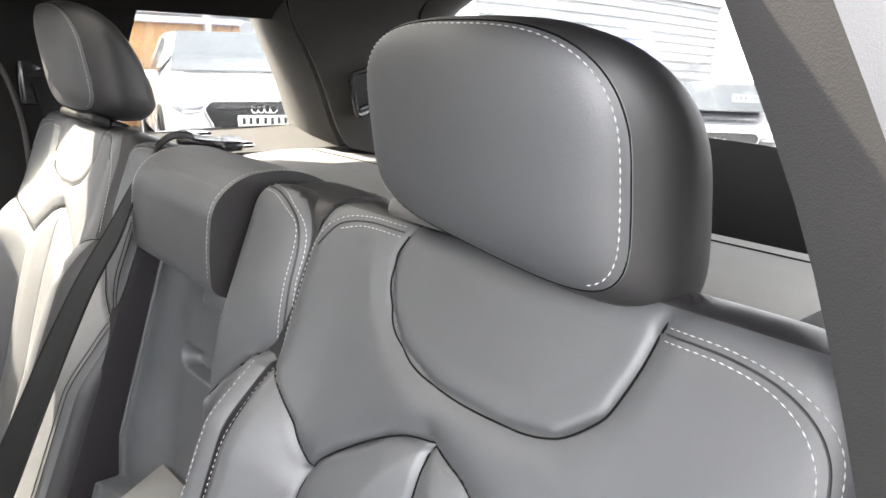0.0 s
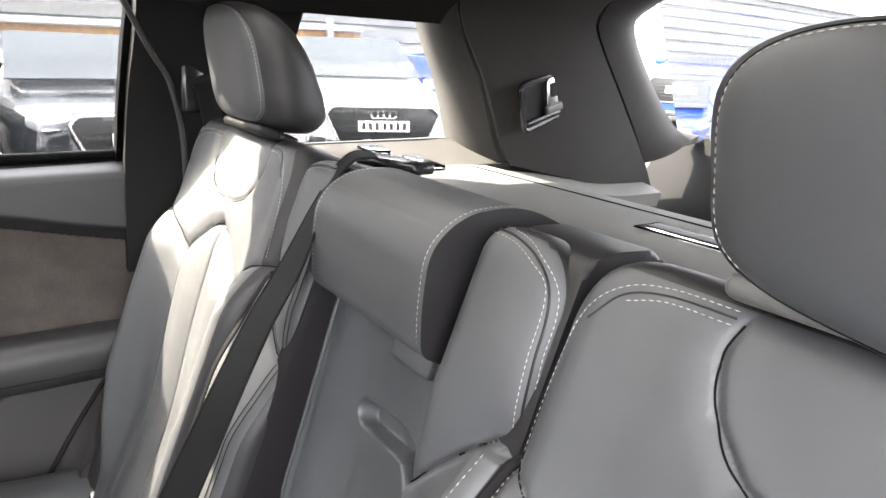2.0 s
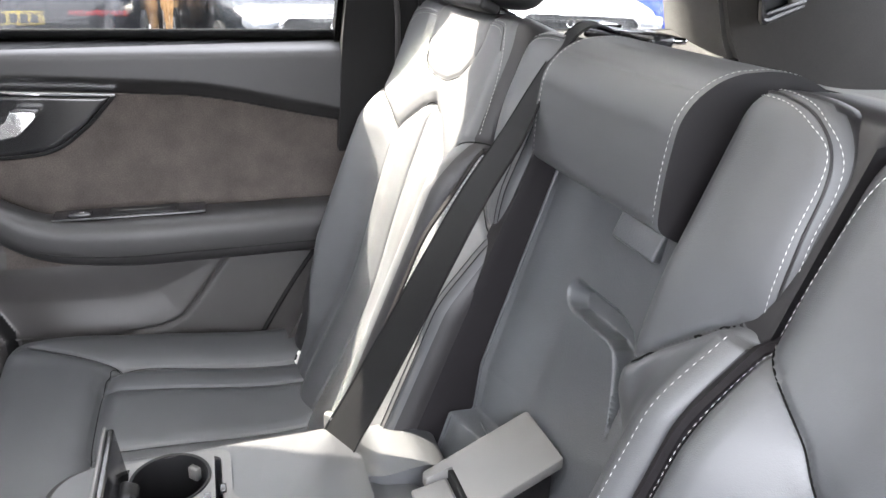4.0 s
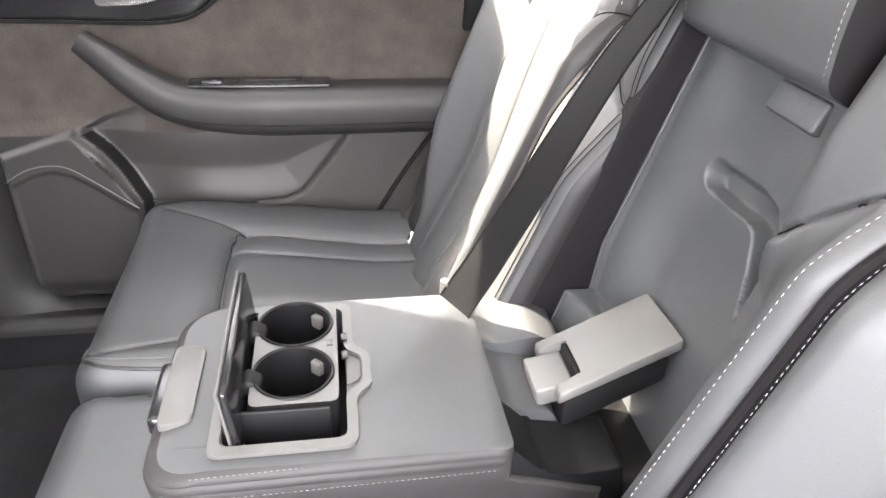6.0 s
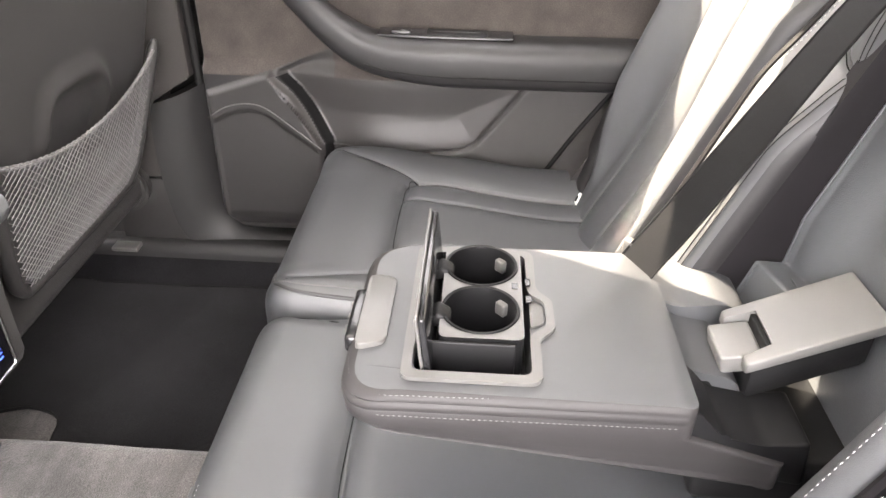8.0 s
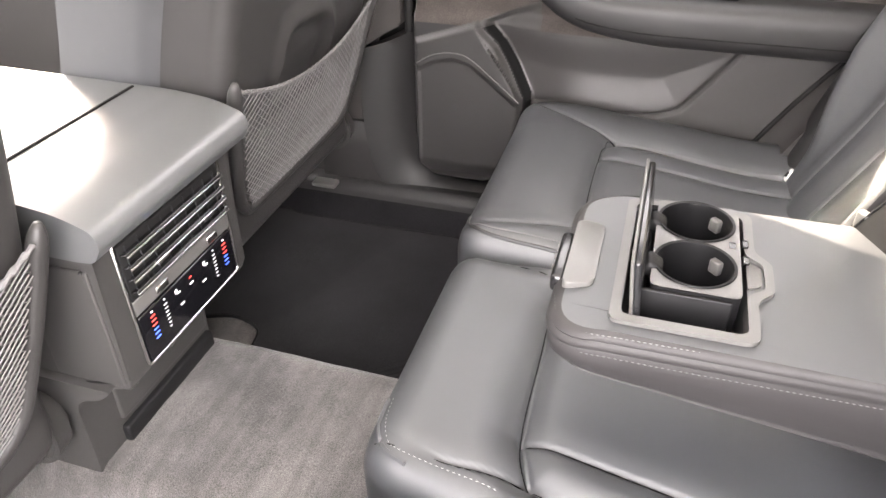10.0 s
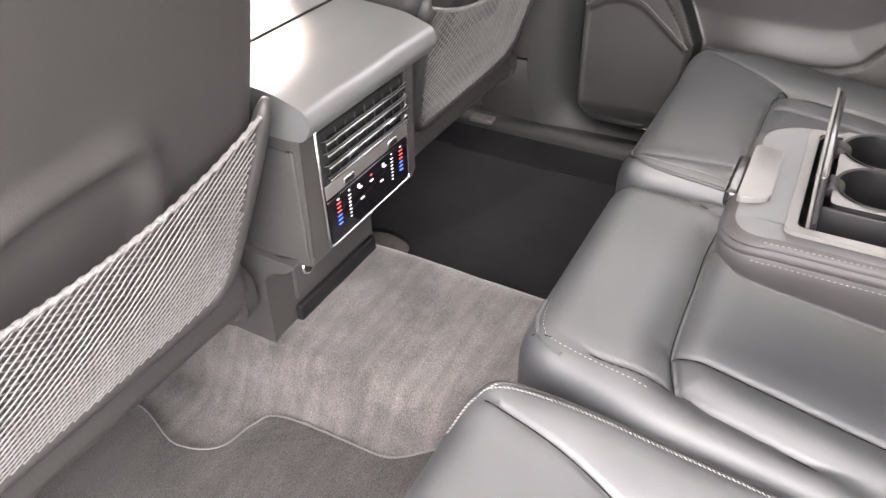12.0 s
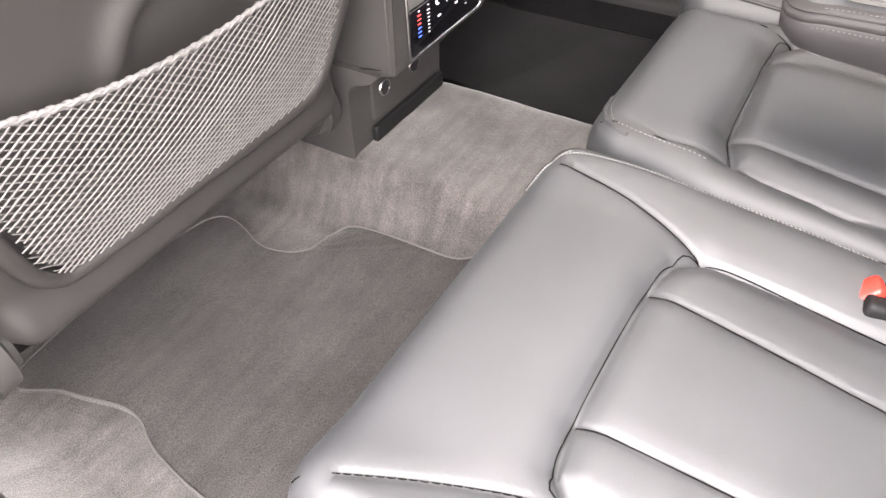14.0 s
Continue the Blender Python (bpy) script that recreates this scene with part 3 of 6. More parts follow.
    face, rear, ring = ring_block(hplace, middle - (0.008 if side < 0 else 0.003), 0.132 if side < 0 else 0.128, low - (0.012 if side < 0 else 0.008), top, profile, (2.9, 5.0), 12)
    headrest = part("headrest", face, LEATHER, seat, "", 80)
    # same leather as the face in truth; its shade is put into the colour
    part("headrest_side", rear, LEATHER_SIDE, headrest, "side and back of the headrest, shade put into darker leather", 80)
    near_ring, seam_ring = ring(0.893, 0.0262, 0.012, 0.87), ring(0.917, 0.0216, 0.012, 0.874)
    out = near_ring - ring(0.6, -0.02, 0.0)
    turn_by = 112 * 3 // 4
    run = np.r_[np.arange(turn_by + 13, 112), np.arange(0, turn_by - 12)]
    part("stitching", stitches(near_ring[run], out[run], 0.0050, 0.0042, 0.00050), THREAD, headrest, "light grey stitching round the face")
    part("seam", tube(seam_ring, 0.0008, 5, closed=True), SEAM_SHADE, headrest)
    for c0 in (0.392, 0.505):
        for name, bm, mat, note in (("headrest_collar", boxed((c0, -0.030, 0.657), (0.045, 0.030, 0.016), 0.005), PLASTIC_DARK, "gloss black plastic guide"),
                                    ("headrest_post", boxed((c0, -0.030, 0.680), (0.011, 0.011, 0.07), 0.005), CHROME, "chrome post")):
            for v in bm.verts:
                v.co = Vector(place(v.co.x, v.co.z, v.co.y))
            part(name, bm, mat, seat, note)
    bm = bmesh.new()
    rbox(bm, (0.428, 0.006, 0.6575), (0.165, 0.028, 0.014), 0.006)
    for v in bm.verts:
        v.co = Vector(place(v.co.x, v.co.z, v.co.y))
    part("guide_bar", bm, PLASTIC_MATT if side > 0 else PLASTIC_GREY, seat, "grey plastic strip under the headrest")
    return seat


outer_seat(1, "black leather rear seat with pleated back beside the closed door")
outer_seat(-1, "black leather rear seat with light stitching beside the open doorway")


def centre_seat():
    seat = thing("middle_seat", "narrow black leather centre seat with its backrest folded down", "car seat", "rear seats")
    for side in (-1, 1):
        place = on_back(side)
        seam = [(0.118, 0.432), (0.150, 0.442), (0.185, 0.470), (0.212, 0.502), (0.240, 0.520)] if side > 0 else [(0.136, 0.437), (0.148, 0.445), (0.165, 0.465), (0.188, 0.487), (0.207, 0.506), (0.240, 0.520)]
        start = 0.105 if side > 0 else 0.130
        slope = lambda s: np.interp(s, [p[0] for p in seam], [p[1] for p in seam])

        def relief(s, h):
            d = line_distance(s, h, seam)
            below = h < slope(s)
            lower = 0.022 * ramp01(d, 0, 0.10) if side > 0 else (-0.044 + 0.068 * ramp01(s, 0.126, 0.215)) * ramp01(slope(s) - h, 0, 0.075)
            n = np.where(below, 0.004 + lower, 0.008 * ramp01(d, 0, 0.06)) + groove(d, 0.010, 0.007)
            return n - 0.010 * ramp01(s, 0.18, 0.24) * (h > 0.5)
        pad = Pad(lambda h: start + 0 * h + corner(h, 0.652, 0.03), lambda h: 0.231 - corner(h, 0.652, 0.05), -0.03, 0.652, relief, 0.14, 0.024, place, 0.0027)
        made = pad.build([("low", seam + [(0.3, -0.1), (0.0, -0.1), (0.0, seam[0][1])])], walls=True, wall_from=0.0085)
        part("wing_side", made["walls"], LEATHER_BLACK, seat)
        wing = part("side_wing", made["body"], LEATHER, seat)
        part("bolster", made["low"], LEATHER, wing)
        threads = []
        for inset in (0.0045, 0.0115):
            line = smooth_line([(0.140, 0.652 - inset), (0.170, 0.651 - inset), (0.200 - inset * 0.4, 0.643 - inset), (0.226 - inset, 0.615), (0.2295 - inset, 0.57), (0.2295 - inset, 0.515)], 120)
            threads.append(stitches(pad.points(line[:, 0], line[:, 1], 0.0005), BACK_OUT))
        c = smooth_line(seam, 60)
        part("seam", tube(pad.points(c[:, 0], c[:, 1], 0.0011), 0.0007, 5, up=BACK_OUT), SEAM_SHADE, wing)
        line = smooth_line([(0.214, 0.500), (0.211, 0.42), (0.209, 0.30), (0.208, 0.15)], 100)
        threads.append(stitches(pad.points(line[:, 0], line[:, 1], 0.0005), BACK_OUT, 0.006, 0.004))
        part("stitching", joined(threads), THREAD, wing, "light grey double stitching")
        # shade of the groove between both stitch rows, drawn as a black tube
        line = smooth_line([(0.140, 0.6440), (0.170, 0.6430), (0.200, 0.634), (0.2175, 0.612), (0.2215, 0.57), (0.2215, 0.515)], 80)
        part("piping_and_groove", tube(pad.points(line[:, 0], line[:, 1], 0.0001), 0.0011, 6, up=BACK_OUT), LEATHER_BLACK, wing)

        for inset in (0.013, 0.019) if side > 0 else ():
            hh = np.linspace(0.10, 0.585, 90)
            part("piping_and_groove", tube(pad.points(np.full(90, start + inset), hh, 0.0002), 0.0005, 6, up=BACK_OUT), LEATHER_DARK, wing)
        hh = np.linspace(0.0, 0.512, 80)
        strip = place(0.2335, hh, pad.relief(np.full(80, 0.215), hh) - 0.010)
        part("gap_strip", tube(strip, 0.0062, 8), LEATHER_DARK, seat, "dark woven strip in the gap")

    # the hollow behind the folded backrest
    place = on_back(1)
    half = np.concatenate([np.linspace(0, 0.099, 90), np.linspace(0.1, 0.108, 9), [0.118, 0.128]])
    across = np.concatenate([-half[:0:-1], half])
    s, h = np.meshgrid(across, np.linspace(0.08, 0.60, 330))
    floor_n = np.interp(h, [0.08, 0.285, 0.44, 0.53, 0.60], [-0.120, -0.084, -0.058, -0.040, -0.036])
    rim_n = np.interp(h, [0.08, 0.25, 0.30, 0.60], [-0.075, -0.060, -0.046, -0.026])
    n = floor_n + (rim_n - floor_n) * np.where(s > 0, 0.88 * ramp01(s, 0.010, 0.0995) ** 1.5 + 0.12 * ramp01(s, 0.092, 0.0995), 0.75 * ramp01(-s, 0.074, 0.0995) ** 2.2 + 0.25 * ramp01(-s, 0.094, 0.0995))
    n = n + (0.030 * (1 - ramp01(h, 0.236, 0.250))) * ramp01(s, 0.034, 0.040) * (1 - ramp01(s, 0.0985, 0.0997))
    n = n + (np.where(s < 0, rim_n - 0.01, -0.002) - rim_n) * ramp01(np.abs(s), 0.1005, 0.106)
    s = np.where(s < 0, s * 0.145 / 0.106, s)
    mark = [(0.020, 0.4275), (-0.045, 0.4295), (-0.064, 0.425), (-0.073, 0.410), (-0.079, 0.388), (-0.083, 0.36), (-0.086, 0.33), (-0.088, 0.29)]
    off = line_distance(s, h, mark)
    wide = np.interp(h, [0.350, 0.375, 0.395, 0.41, 0.43], [0.001, 0.005, 0.009, 0.0115, 0.0132])
    n = n - 0.020 * (1 - ramp01(off, wide * 0.60, wide * 1.25 + 0.0005)) * ramp01(h, 0.340, 0.380)
    v = place(s, h, n)
    c1, c2 = len(half) - 92 + 1, len(across) - (len(half) - 92) - 1
    part("backrest_shell", grid(v[:, c1 - 1:c2 + 1], thick=-0.004), PLASTIC_SMOOTH, seat, "black satin plastic hollow", 60)
    hh = np.linspace(0.245, 0.545, 60)
    ridge = np.vstack([place(np.full(60, 0.0995), hh[::-1], np.interp(hh[::-1], [0.08, 0.25, 0.30, 0.60], [-0.075, -0.060, -0.046, -0.026]) + 0.001), place(np.linspace(0.096, 0.04, 12), np.full(12, 0.243), np.linspace(-0.060, -0.063, 12))])
    part("shell_ridge", tube(ridge, 0.0017, 8, up=BACK_OUT), PLASTIC_SMOOTH, seat, "rounded ridge of the hollow", 80)
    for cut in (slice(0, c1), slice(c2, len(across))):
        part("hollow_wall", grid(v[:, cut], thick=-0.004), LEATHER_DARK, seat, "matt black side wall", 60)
    for c0, c1, h0, h1, th, mat, name in ((-0.078, -0.014, 0.500, 0.526, 0.004, PLASTIC_SMOOTH, "flap"), (-0.070, 0.050, 0.527, 0.541, 0.012, PLASTIC_GREY, "latch_bar")):
        bm = boxed(((c0 + c1) / 2, -0.044 + th / 2, (h0 + h1) / 2), (c1 - c0, th + 0.006, h1 - h0), 0.003)
        for w in bm.verts:
            w.co = Vector(place(w.co.x, w.co.z, w.co.y))
        part(name, bm, mat, seat)
    # headrest
    prof = rounded([(0.010, 0.531), (0.024, 0.565), (0.036, 0.612), (0.016, 0.645), (-0.035, 0.668), (-0.110, 0.662), (-0.110, 0.560), (-0.030, 0.527)], [0.010, 0.05, 0.040, 0.040, 0.04, 0.02, 0.02, 0.015], 10)
    bm = extruded(prof, -0.123, 0.090, "x", 0.011, 6)
    for w in bm.verts:
        s0, n0, h0 = w.co
        w.co = Vector(place(s0, h0, n0 + 0.006 * max(0.0, 1 - ((s0 + 0.017) / 0.107) ** 2)))
    bmesh.ops.recalc_face_normals(bm, faces=bm.faces)
    cheeks = [split_by_side(bm, way, 0.55) for way in (-1, 1)]
    headrest = part("headrest", bm, LEATHER, seat, "low black leather headrest", 60)
    for cheek in cheeks:
        part("headrest_side", cheek, LEATHER_BLACK, headrest, "black side panel", 50)
    arc = np.array(prof)
    arc = arc[(arc[:, 0] > -0.104) & (arc[:, 1] > 0.530) & ~((arc[:, 1] < 0.60) & (arc[:, 0] < 0.005))]
    arc = arc[np.argsort(np.arctan2(arc[:, 1] - 0.59, arc[:, 0] + 0.04))]
    for s0, sg in ((-0.1175, 1), (0.0845, -1)):
        edge = smooth_line(arc[::2], 160)
        pts = place(s0, edge[:, 1], edge[:, 0]) + 0.0006 * BACK_OUT + np.array([0.0, 0, 0.0004])
        part("stitching", stitches(pts, BACK_OUT + 0.5 * BACK_UP + np.array([-0.5 * sg, 0, 0]), 0.0048, 0.0040, 0.00045), THREAD, headrest, "light grey stitching")
    # the raised rear corner of the wing beside the open door
    crown = extruded(rounded([(-0.010, 0.640), (-0.030, 0.655), (-0.072, 0.668), (-0.088, 0.655), (-0.090, 0.50), (-0.012, 0.50)], [0.01, 0.02, 0.012, 0.01, 0.01, 0.01], 4), -0.231, -0.145, "x", 0.010, 3)
    for w in crown.verts:
        s0, n0, h0 = w.co
        w.co = Vector(place(s0, h0, n0))
    part("wing_top", crown, LEATHER_BLACK, seat, "black leather top of the wing", 50)
    # cushion
    cplace = on_cushion(1)
    front = [(-0.185, 0.86), (-0.172, 1.06), (-0.152, 1.19), (-0.140, 1.228), (-0.088, 1.246), (0.04, 1.250), (0.135, 1.250), (0.172, 1.228), (0.182, 1.12), (0.185, 0.86)]
    runs = [[(-0.088, 1.244), (-0.118, 1.042), (-0.135, 0.86)], [(0.115, 1.248), (0.118, 1.05), (0.122, 0.86)]]
    creases = [[(-0.142, 1.226), (-0.148, 1.30), (-0.140, 1.385)], [(0.172, 1.228), (0.195, 1.32), (0.19, 1.385)]]

    def relief(s, h):
        d = line_distance(s, h, front)
        n = groove(d, 0.014, 0.0065) + np.where(inside(s, h, front), 0.006 * ramp01(d, 0, 0.035) - 0.004, 0.009 * ramp01(d, 0, 0.05))
        for c2 in creases:
            n = n + groove(line_distance(s, h, c2), 0.007, 0.006)
        for c2 in runs:
            n = n + groove(line_distance(s, h, c2), 0.008, 0.0065)
        return n - 0.004
    cush = Pad(lambda h: -0.207 + 0.030 * ramp01(h, 1.22, 1.38) + corner(h, 1.40, 0.05), lambda h: 0.232 - 0.02 * ramp01(h, 1.1, 1.35) - corner(h, 1.40, 0.04), 0.80, 1.40, relief, 0.20, 0.042, cplace, 0.0035)
    made = cush.build([("insert", front)])
    cushion = part("cushion", made["body"], LEATHER, seat)
    part("centre_panel", made["insert"], LEATHER, cushion)
    for line, count in [(front, 160)] + [(k, 50) for k in creases + runs]:
        k2 = smooth_line(line, count)
        part("seam", tube(cush.points(k2[:, 0], k2[:, 1], 0.0010), 0.0007, 5), SEAM_SHADE, cushion)
    pipe = smooth_line([(-0.08, 1.392), (-0.118, 1.388), (-0.148, 1.372), (-0.160, 1.345)], 60)
    part("piping_and_groove", tube(cush.points(pipe[:, 0], pipe[:, 1], -0.0006), 0.0032, 6), LEATHER, cushion)
    st = smooth_line([(-0.08, 1.386), (-0.114, 1.382), (-0.142, 1.367), (-0.153, 1.33), (-0.165, 1.25)], 100)
    part("stitching", stitches(cush.points(st[:, 0], st[:, 1], 0.0004), (0, 0, 1), 0.006, 0.004), THREAD, cushion)
    part("seat_base", boxed((0.03, 1.15, 0.47), (0.34, 0.38, 0.22), 0.02), PLASTIC_MATT, seat, "matt black plastic base")
    return seat


centre = centre_seat()


# ---- floor, roof and side trim ----
def carpet_height(x, y):
    return 0.352 + 0.115 * ramp01(-np.abs(x), -0.205, -0.125)


def build_floor():
    x, y = np.meshgrid(np.linspace(-0.80, 0.80, 150), np.linspace(0.75, 2.70, 150))
    rough = np.array([[0.004 * noise.noise((a * 6, b * 6, 0.3)) + 0.0015 * noise.noise((a * 25, b * 25, 0.7)) for a, b in zip(r, q)] for r, q in zip(x, y)])
    z = carpet_height(x, y) + rough + 0.03 * ramp01(y, 1.92, 2.25)
    floor = part("floor", grid(np.stack([x, y, z], -1), thick=0.02), CARPET)
    tagged(floor, "grey carpeted car floor with a hump in the middle", "floor", kind="structure")
    boot = part("floor", boxed((0, 0.16, 0.75), (1.2, 1.0, 0.02), 0.004), CARPET)
    tagged(boot, "dark carpeted boot floor behind the seats", "floor", kind="structure")


build_floor()


def floor_mat(side):
    mat = thing("floor_mat", "dark grey carpet floor mat with a sewn edge" if side < 0 else "carpet floor mat in the far footwell, darker than the near one", "floor mat", "floor mats")
    edge = [(-0.292, 1.99), (-0.294, 1.855), (-0.268, 1.795), (-0.215, 1.780), (-0.190, 1.748), (-0.185, 1.58), (-0.185, 1.40), (-0.60, 1.38), (-0.655, 1.42), (-0.660, 1.60),
            (-0.645, 1.72), (-0.618, 1.80), (-0.640, 1.90), (-0.645, 1.99)]
    edge = [(-(x if side < 0 or x > -0.6 else min(x, -0.655)) * side, y) for x, y in edge]
    out = smooth_line(edge, 170, closed=True)[:-1]
    bm = bmesh.new()
    ring = [bm.verts.new((a, b, 0.362 + max(0.0, 0.115 * float(ramp01(-abs(a), -0.205, -0.125))) * 0.9)) for a, b in out]
    top = bm.faces.new(ring)
    bmesh.ops.triangulate(bm, faces=[top])
    bmesh.ops.subdivide_edges(bm, edges=[e for e in bm.edges if e.calc_length() > 0.06], cuts=3, use_grid_fill=True)
    geo = bmesh.ops.extrude_face_region(bm, geom=list(bm.faces))
    bmesh.ops.translate(bm, vec=(0, 0, -0.008), verts=[v for v in geo["geom"] if isinstance(v, bmesh.types.BMVert)])
    for v in bm.verts:
        v.co.z += 0.0025 * noise.noise((v.co.x * 7, v.co.y * 7, 2.0))
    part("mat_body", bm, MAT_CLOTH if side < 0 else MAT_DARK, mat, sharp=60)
    rim = np.column_stack([out, 0.3635 + 0.1035 * ramp01(-np.abs(out[:, 0]), -0.205, -0.125)])
    part("sewn_edge", tube(rim, 0.0016, 6, closed=True), THREAD_DARK if side < 0 else PILLAR_DARK, mat, "dark grey sewn border")
    return mat


floor_mat(-1)
floor_mat(1)


def pillar_x(z):
    """How far out the upper body side stands at a height."""
    return np.interp(z, [0.9, 1.15, 1.26, 1.38, 1.48, 1.55], [0.715, 0.700, 0.672, 0.612, 0.545, 0.46])


def sheet(name, corners_a, corners_b, mat, label, n=24, thick=0.02, bulge=0.0, sharp=50, parent=None):
    """Trim stretched between two edges."""
    a, b = smooth_line(corners_a, n), smooth_line(corners_b, n)
    t = np.linspace(0, 1, n)[None, :, None]
    p = a[:, None] * (1 - t) + b[:, None] * t
    du, dv = np.gradient(p, axis=0), np.gradient(p, axis=1)
    nn = np.cross(dv, du)
    nn /= np.linalg.norm(nn, axis=2)[..., None] + 1e-12
    p = p + nn * (bulge * np.sin(np.pi * t))
    ob = part(name, grid(p, thick=thick), mat, parent, sharp=sharp)
    if parent is None:
        tagged(ob, label, "trim", kind="structure")
    return ob


for side in (1, -1):
    zs = [0.98, 1.16, 1.28, 1.36, 1.43, 1.50]
    tag = "dark cloth trim of the pillar behind the rear door"
    fore = [0.835, 0.828, 0.820, 0.812, 0.81, 0.81] if side > 0 else [0.79, 0.785, 0.78, 0.775, 0.77, 0.77]
    sheet("trim_c_pillar", [(side * float(pillar_x(z)), y, z) for z, y in zip(zs, fore)],
          [(side * (float(pillar_x(z)) - 0.012), y, z) for z, y in zip(zs, [0.60, 0.60, 0.59, 0.57, 0.56, 0.55])], PILLAR_DARK, tag, thick=0.03 * side)
    sheet("trim_roof_rail", [(side * float(pillar_x(1.435)), y, 1.435 + c) for y, c in ((-0.1, -0.02), (0.4, -0.01), (0.9, 0.0), (1.5, 0.0), (1.75, 0.03), (2.0, 0.02), (2.32, 0.0))],
          [(side * 0.47, y, 1.545 + c) for y, c in ((-0.1, -0.03), (0.4, -0.005), (0.9, 0.0), (1.5, 0.0), (2.0, -0.02), (2.32, -0.04))], LINING, "dark roof lining edge above the windows", thick=-0.03 * side)
    sheet("trim_quarter", [(side * 0.64, y, 1.192 + 0.004 * (y < 0.3)) for y in (0.16, 0.30, 0.42, 0.52, 0.62)], [(side * 0.53, y, z) for y, z in ((0.12, 1.15), (0.30, 1.155), (0.42, 1.16), (0.52, 1.16), (0.62, 1.16))],
          PILLAR if side > 0 else PILLAR_DARK, "grey ledge under the rear side window", thick=-0.03 * side)
    sheet("trim_quarter_side", [(side * 0.53, y, 1.155) for y in (-0.1, 0.10, 0.30, 0.5, 0.70)], [(side * 0.56, y, 0.75) for y in (-0.1, 0.10, 0.30, 0.5, 0.70)], PILLAR_DARK, "black trim beside the boot", thick=-0.03 * side)
    sheet("trim_quarter_sill", [(side * 0.640, y, 1.194) for y in (0.14, 0.30, 0.40, 0.52, 0.62)], [(side * 0.715, y, 1.185) for y in (0.14, 0.30, 0.40, 0.52, 0.62)], PLASTIC if side > 0 else PILLAR_DARK, "ribbed sill under the rear side window", thick=0.05 * side)
    front_edge = [(side * 0.665, 0.205, 1.150), (side * 0.662, 0.215, 1.195), (side * 0.640, 0.262, 1.31), (side * 0.610, 0.325, 1.43), (side * 0.55, 0.36, 1.51)]
    inner_edge = [(side * 0.545, 0.165, 1.150), (side * 0.550, 0.188, 1.195), (side * 0.548, 0.232, 1.31), (side * 0.540, 0.295, 1.43), (side * 0.50, 0.30, 1.51)]
    rear_edge = [(side * 0.505, -0.19, 1.070), (side * 0.50, -0.145, 1.15), (side * 0.496, -0.062, 1.27), (side * 0.493, 0.018, 1.385), (side * 0.488, 0.034, 1.425), (side * 0.472, 0.010, 1.468), (side * 0.44, -0.045, 1.508)]
    sheet("trim_d_pillar_front", front_edge, inner_edge, PILLAR, "light edge of the rear window opening", thick=-0.02 * side, bulge=0.012 * side)
    sheet("trim_d_pillar", inner_edge, rear_edge, PILLAR, "broad black trim of the rearmost pillar", thick=-0.02 * side, bulge=0.012 * side)
    sheet("trim_boot_ledge", [(side * 0.535, y, z) for y, z in ((0.24, 1.150), (0.10, 1.130), (-0.02, 1.108), (-0.15, 1.104))], [(side * 0.430, y, z - 0.012) for y, z in ((0.24, 1.146), (0.10, 1.126), (-0.02, 1.106), (-0.15, 1.102))], COVER, "pale lip of the boot side trim", n=14, thick=0.03 * side, bulge=0.006 * side)
    part_seal = tube(smooth_line([(x - side * 0.004, y, z) for x, y, z in rear_edge], 40), 0.010, 8)
    tagged(part("trim_seal", part_seal, RUBBER), "black rubber tailgate seal", "seal", kind="structure")
    sheet("trim_tailgate_frame", [(x, y - 0.012, z) for x, y, z in rear_edge[1:]], [(side * 0.47, -0.290, 1.180), (side * 0.500, -0.235, 1.200), (side * 0.505, -0.127, 1.321), (side * 0.500, -0.070, 1.420), (side * 0.470, -0.100, 1.470), (side * 0.42, -0.14, 1.505)], PILLAR, "grey frame beside the rear window",
          thick=-0.02 * side, bulge=0.01 * side)
sheet("trim_tailgate", [(x, -0.31 - 0.02 * abs(x), 1.185 - 0.03 * abs(x)) for x in (-0.56, -0.25, 0, 0.25, 0.56)], [(x, -0.20, 0.76) for x in (-0.56, -0.25, 0, 0.25, 0.56)], PILLAR_DARK, "black lower lining of the tailgate", thick=0.03, bulge=-0.05)
sheet("ceiling", [(x, -0.12, 1.52 - 0.12 * x * x) for x in (-0.50, -0.25, 0, 0.25, 0.50)], [(x, 0.62, 1.525 - 0.12 * x * x) for x in (-0.50, -0.25, 0, 0.25, 0.50)], LINING, "dark roof lining", thick=-0.03)
for side in (1, -1):
    sheet("ceiling", [(side * 0.36, y, 1.512) for y in (0.62, 1.2, 1.8, 2.30)], [(side * 0.50, y, 1.492) for y in (0.62, 1.2, 1.8, 2.30)], LINING, "dark roof lining beside the added roof opening", thick=0.03 * side)



# unseen translucent sheet added under the roof to fill the cabin with light
FILL_BLIND = bpy.data.materials.new("fill_light_blind")
FILL_BLIND.use_nodes = True
cloth = FILL_BLIND.node_tree.nodes.new("ShaderNodeBsdfTranslucent")
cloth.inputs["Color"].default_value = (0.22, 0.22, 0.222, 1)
FILL_BLIND.node_tree.links.new(cloth.outputs["BSDF"], FILL_BLIND.node_tree.nodes["Material Output"].inputs["Surface"])


def window(name, pts, label):
    bm = bmesh.new()
    bm.faces.new([bm.verts.new(p) for p in pts])
    geo = bmesh.ops.solidify(bm, geom=list(bm.faces), thickness=0.004)
    ob = part(name, bm, CLEAR)
    ob.visible_shadow = False
    return tagged(ob, label, "window", kind="structure")


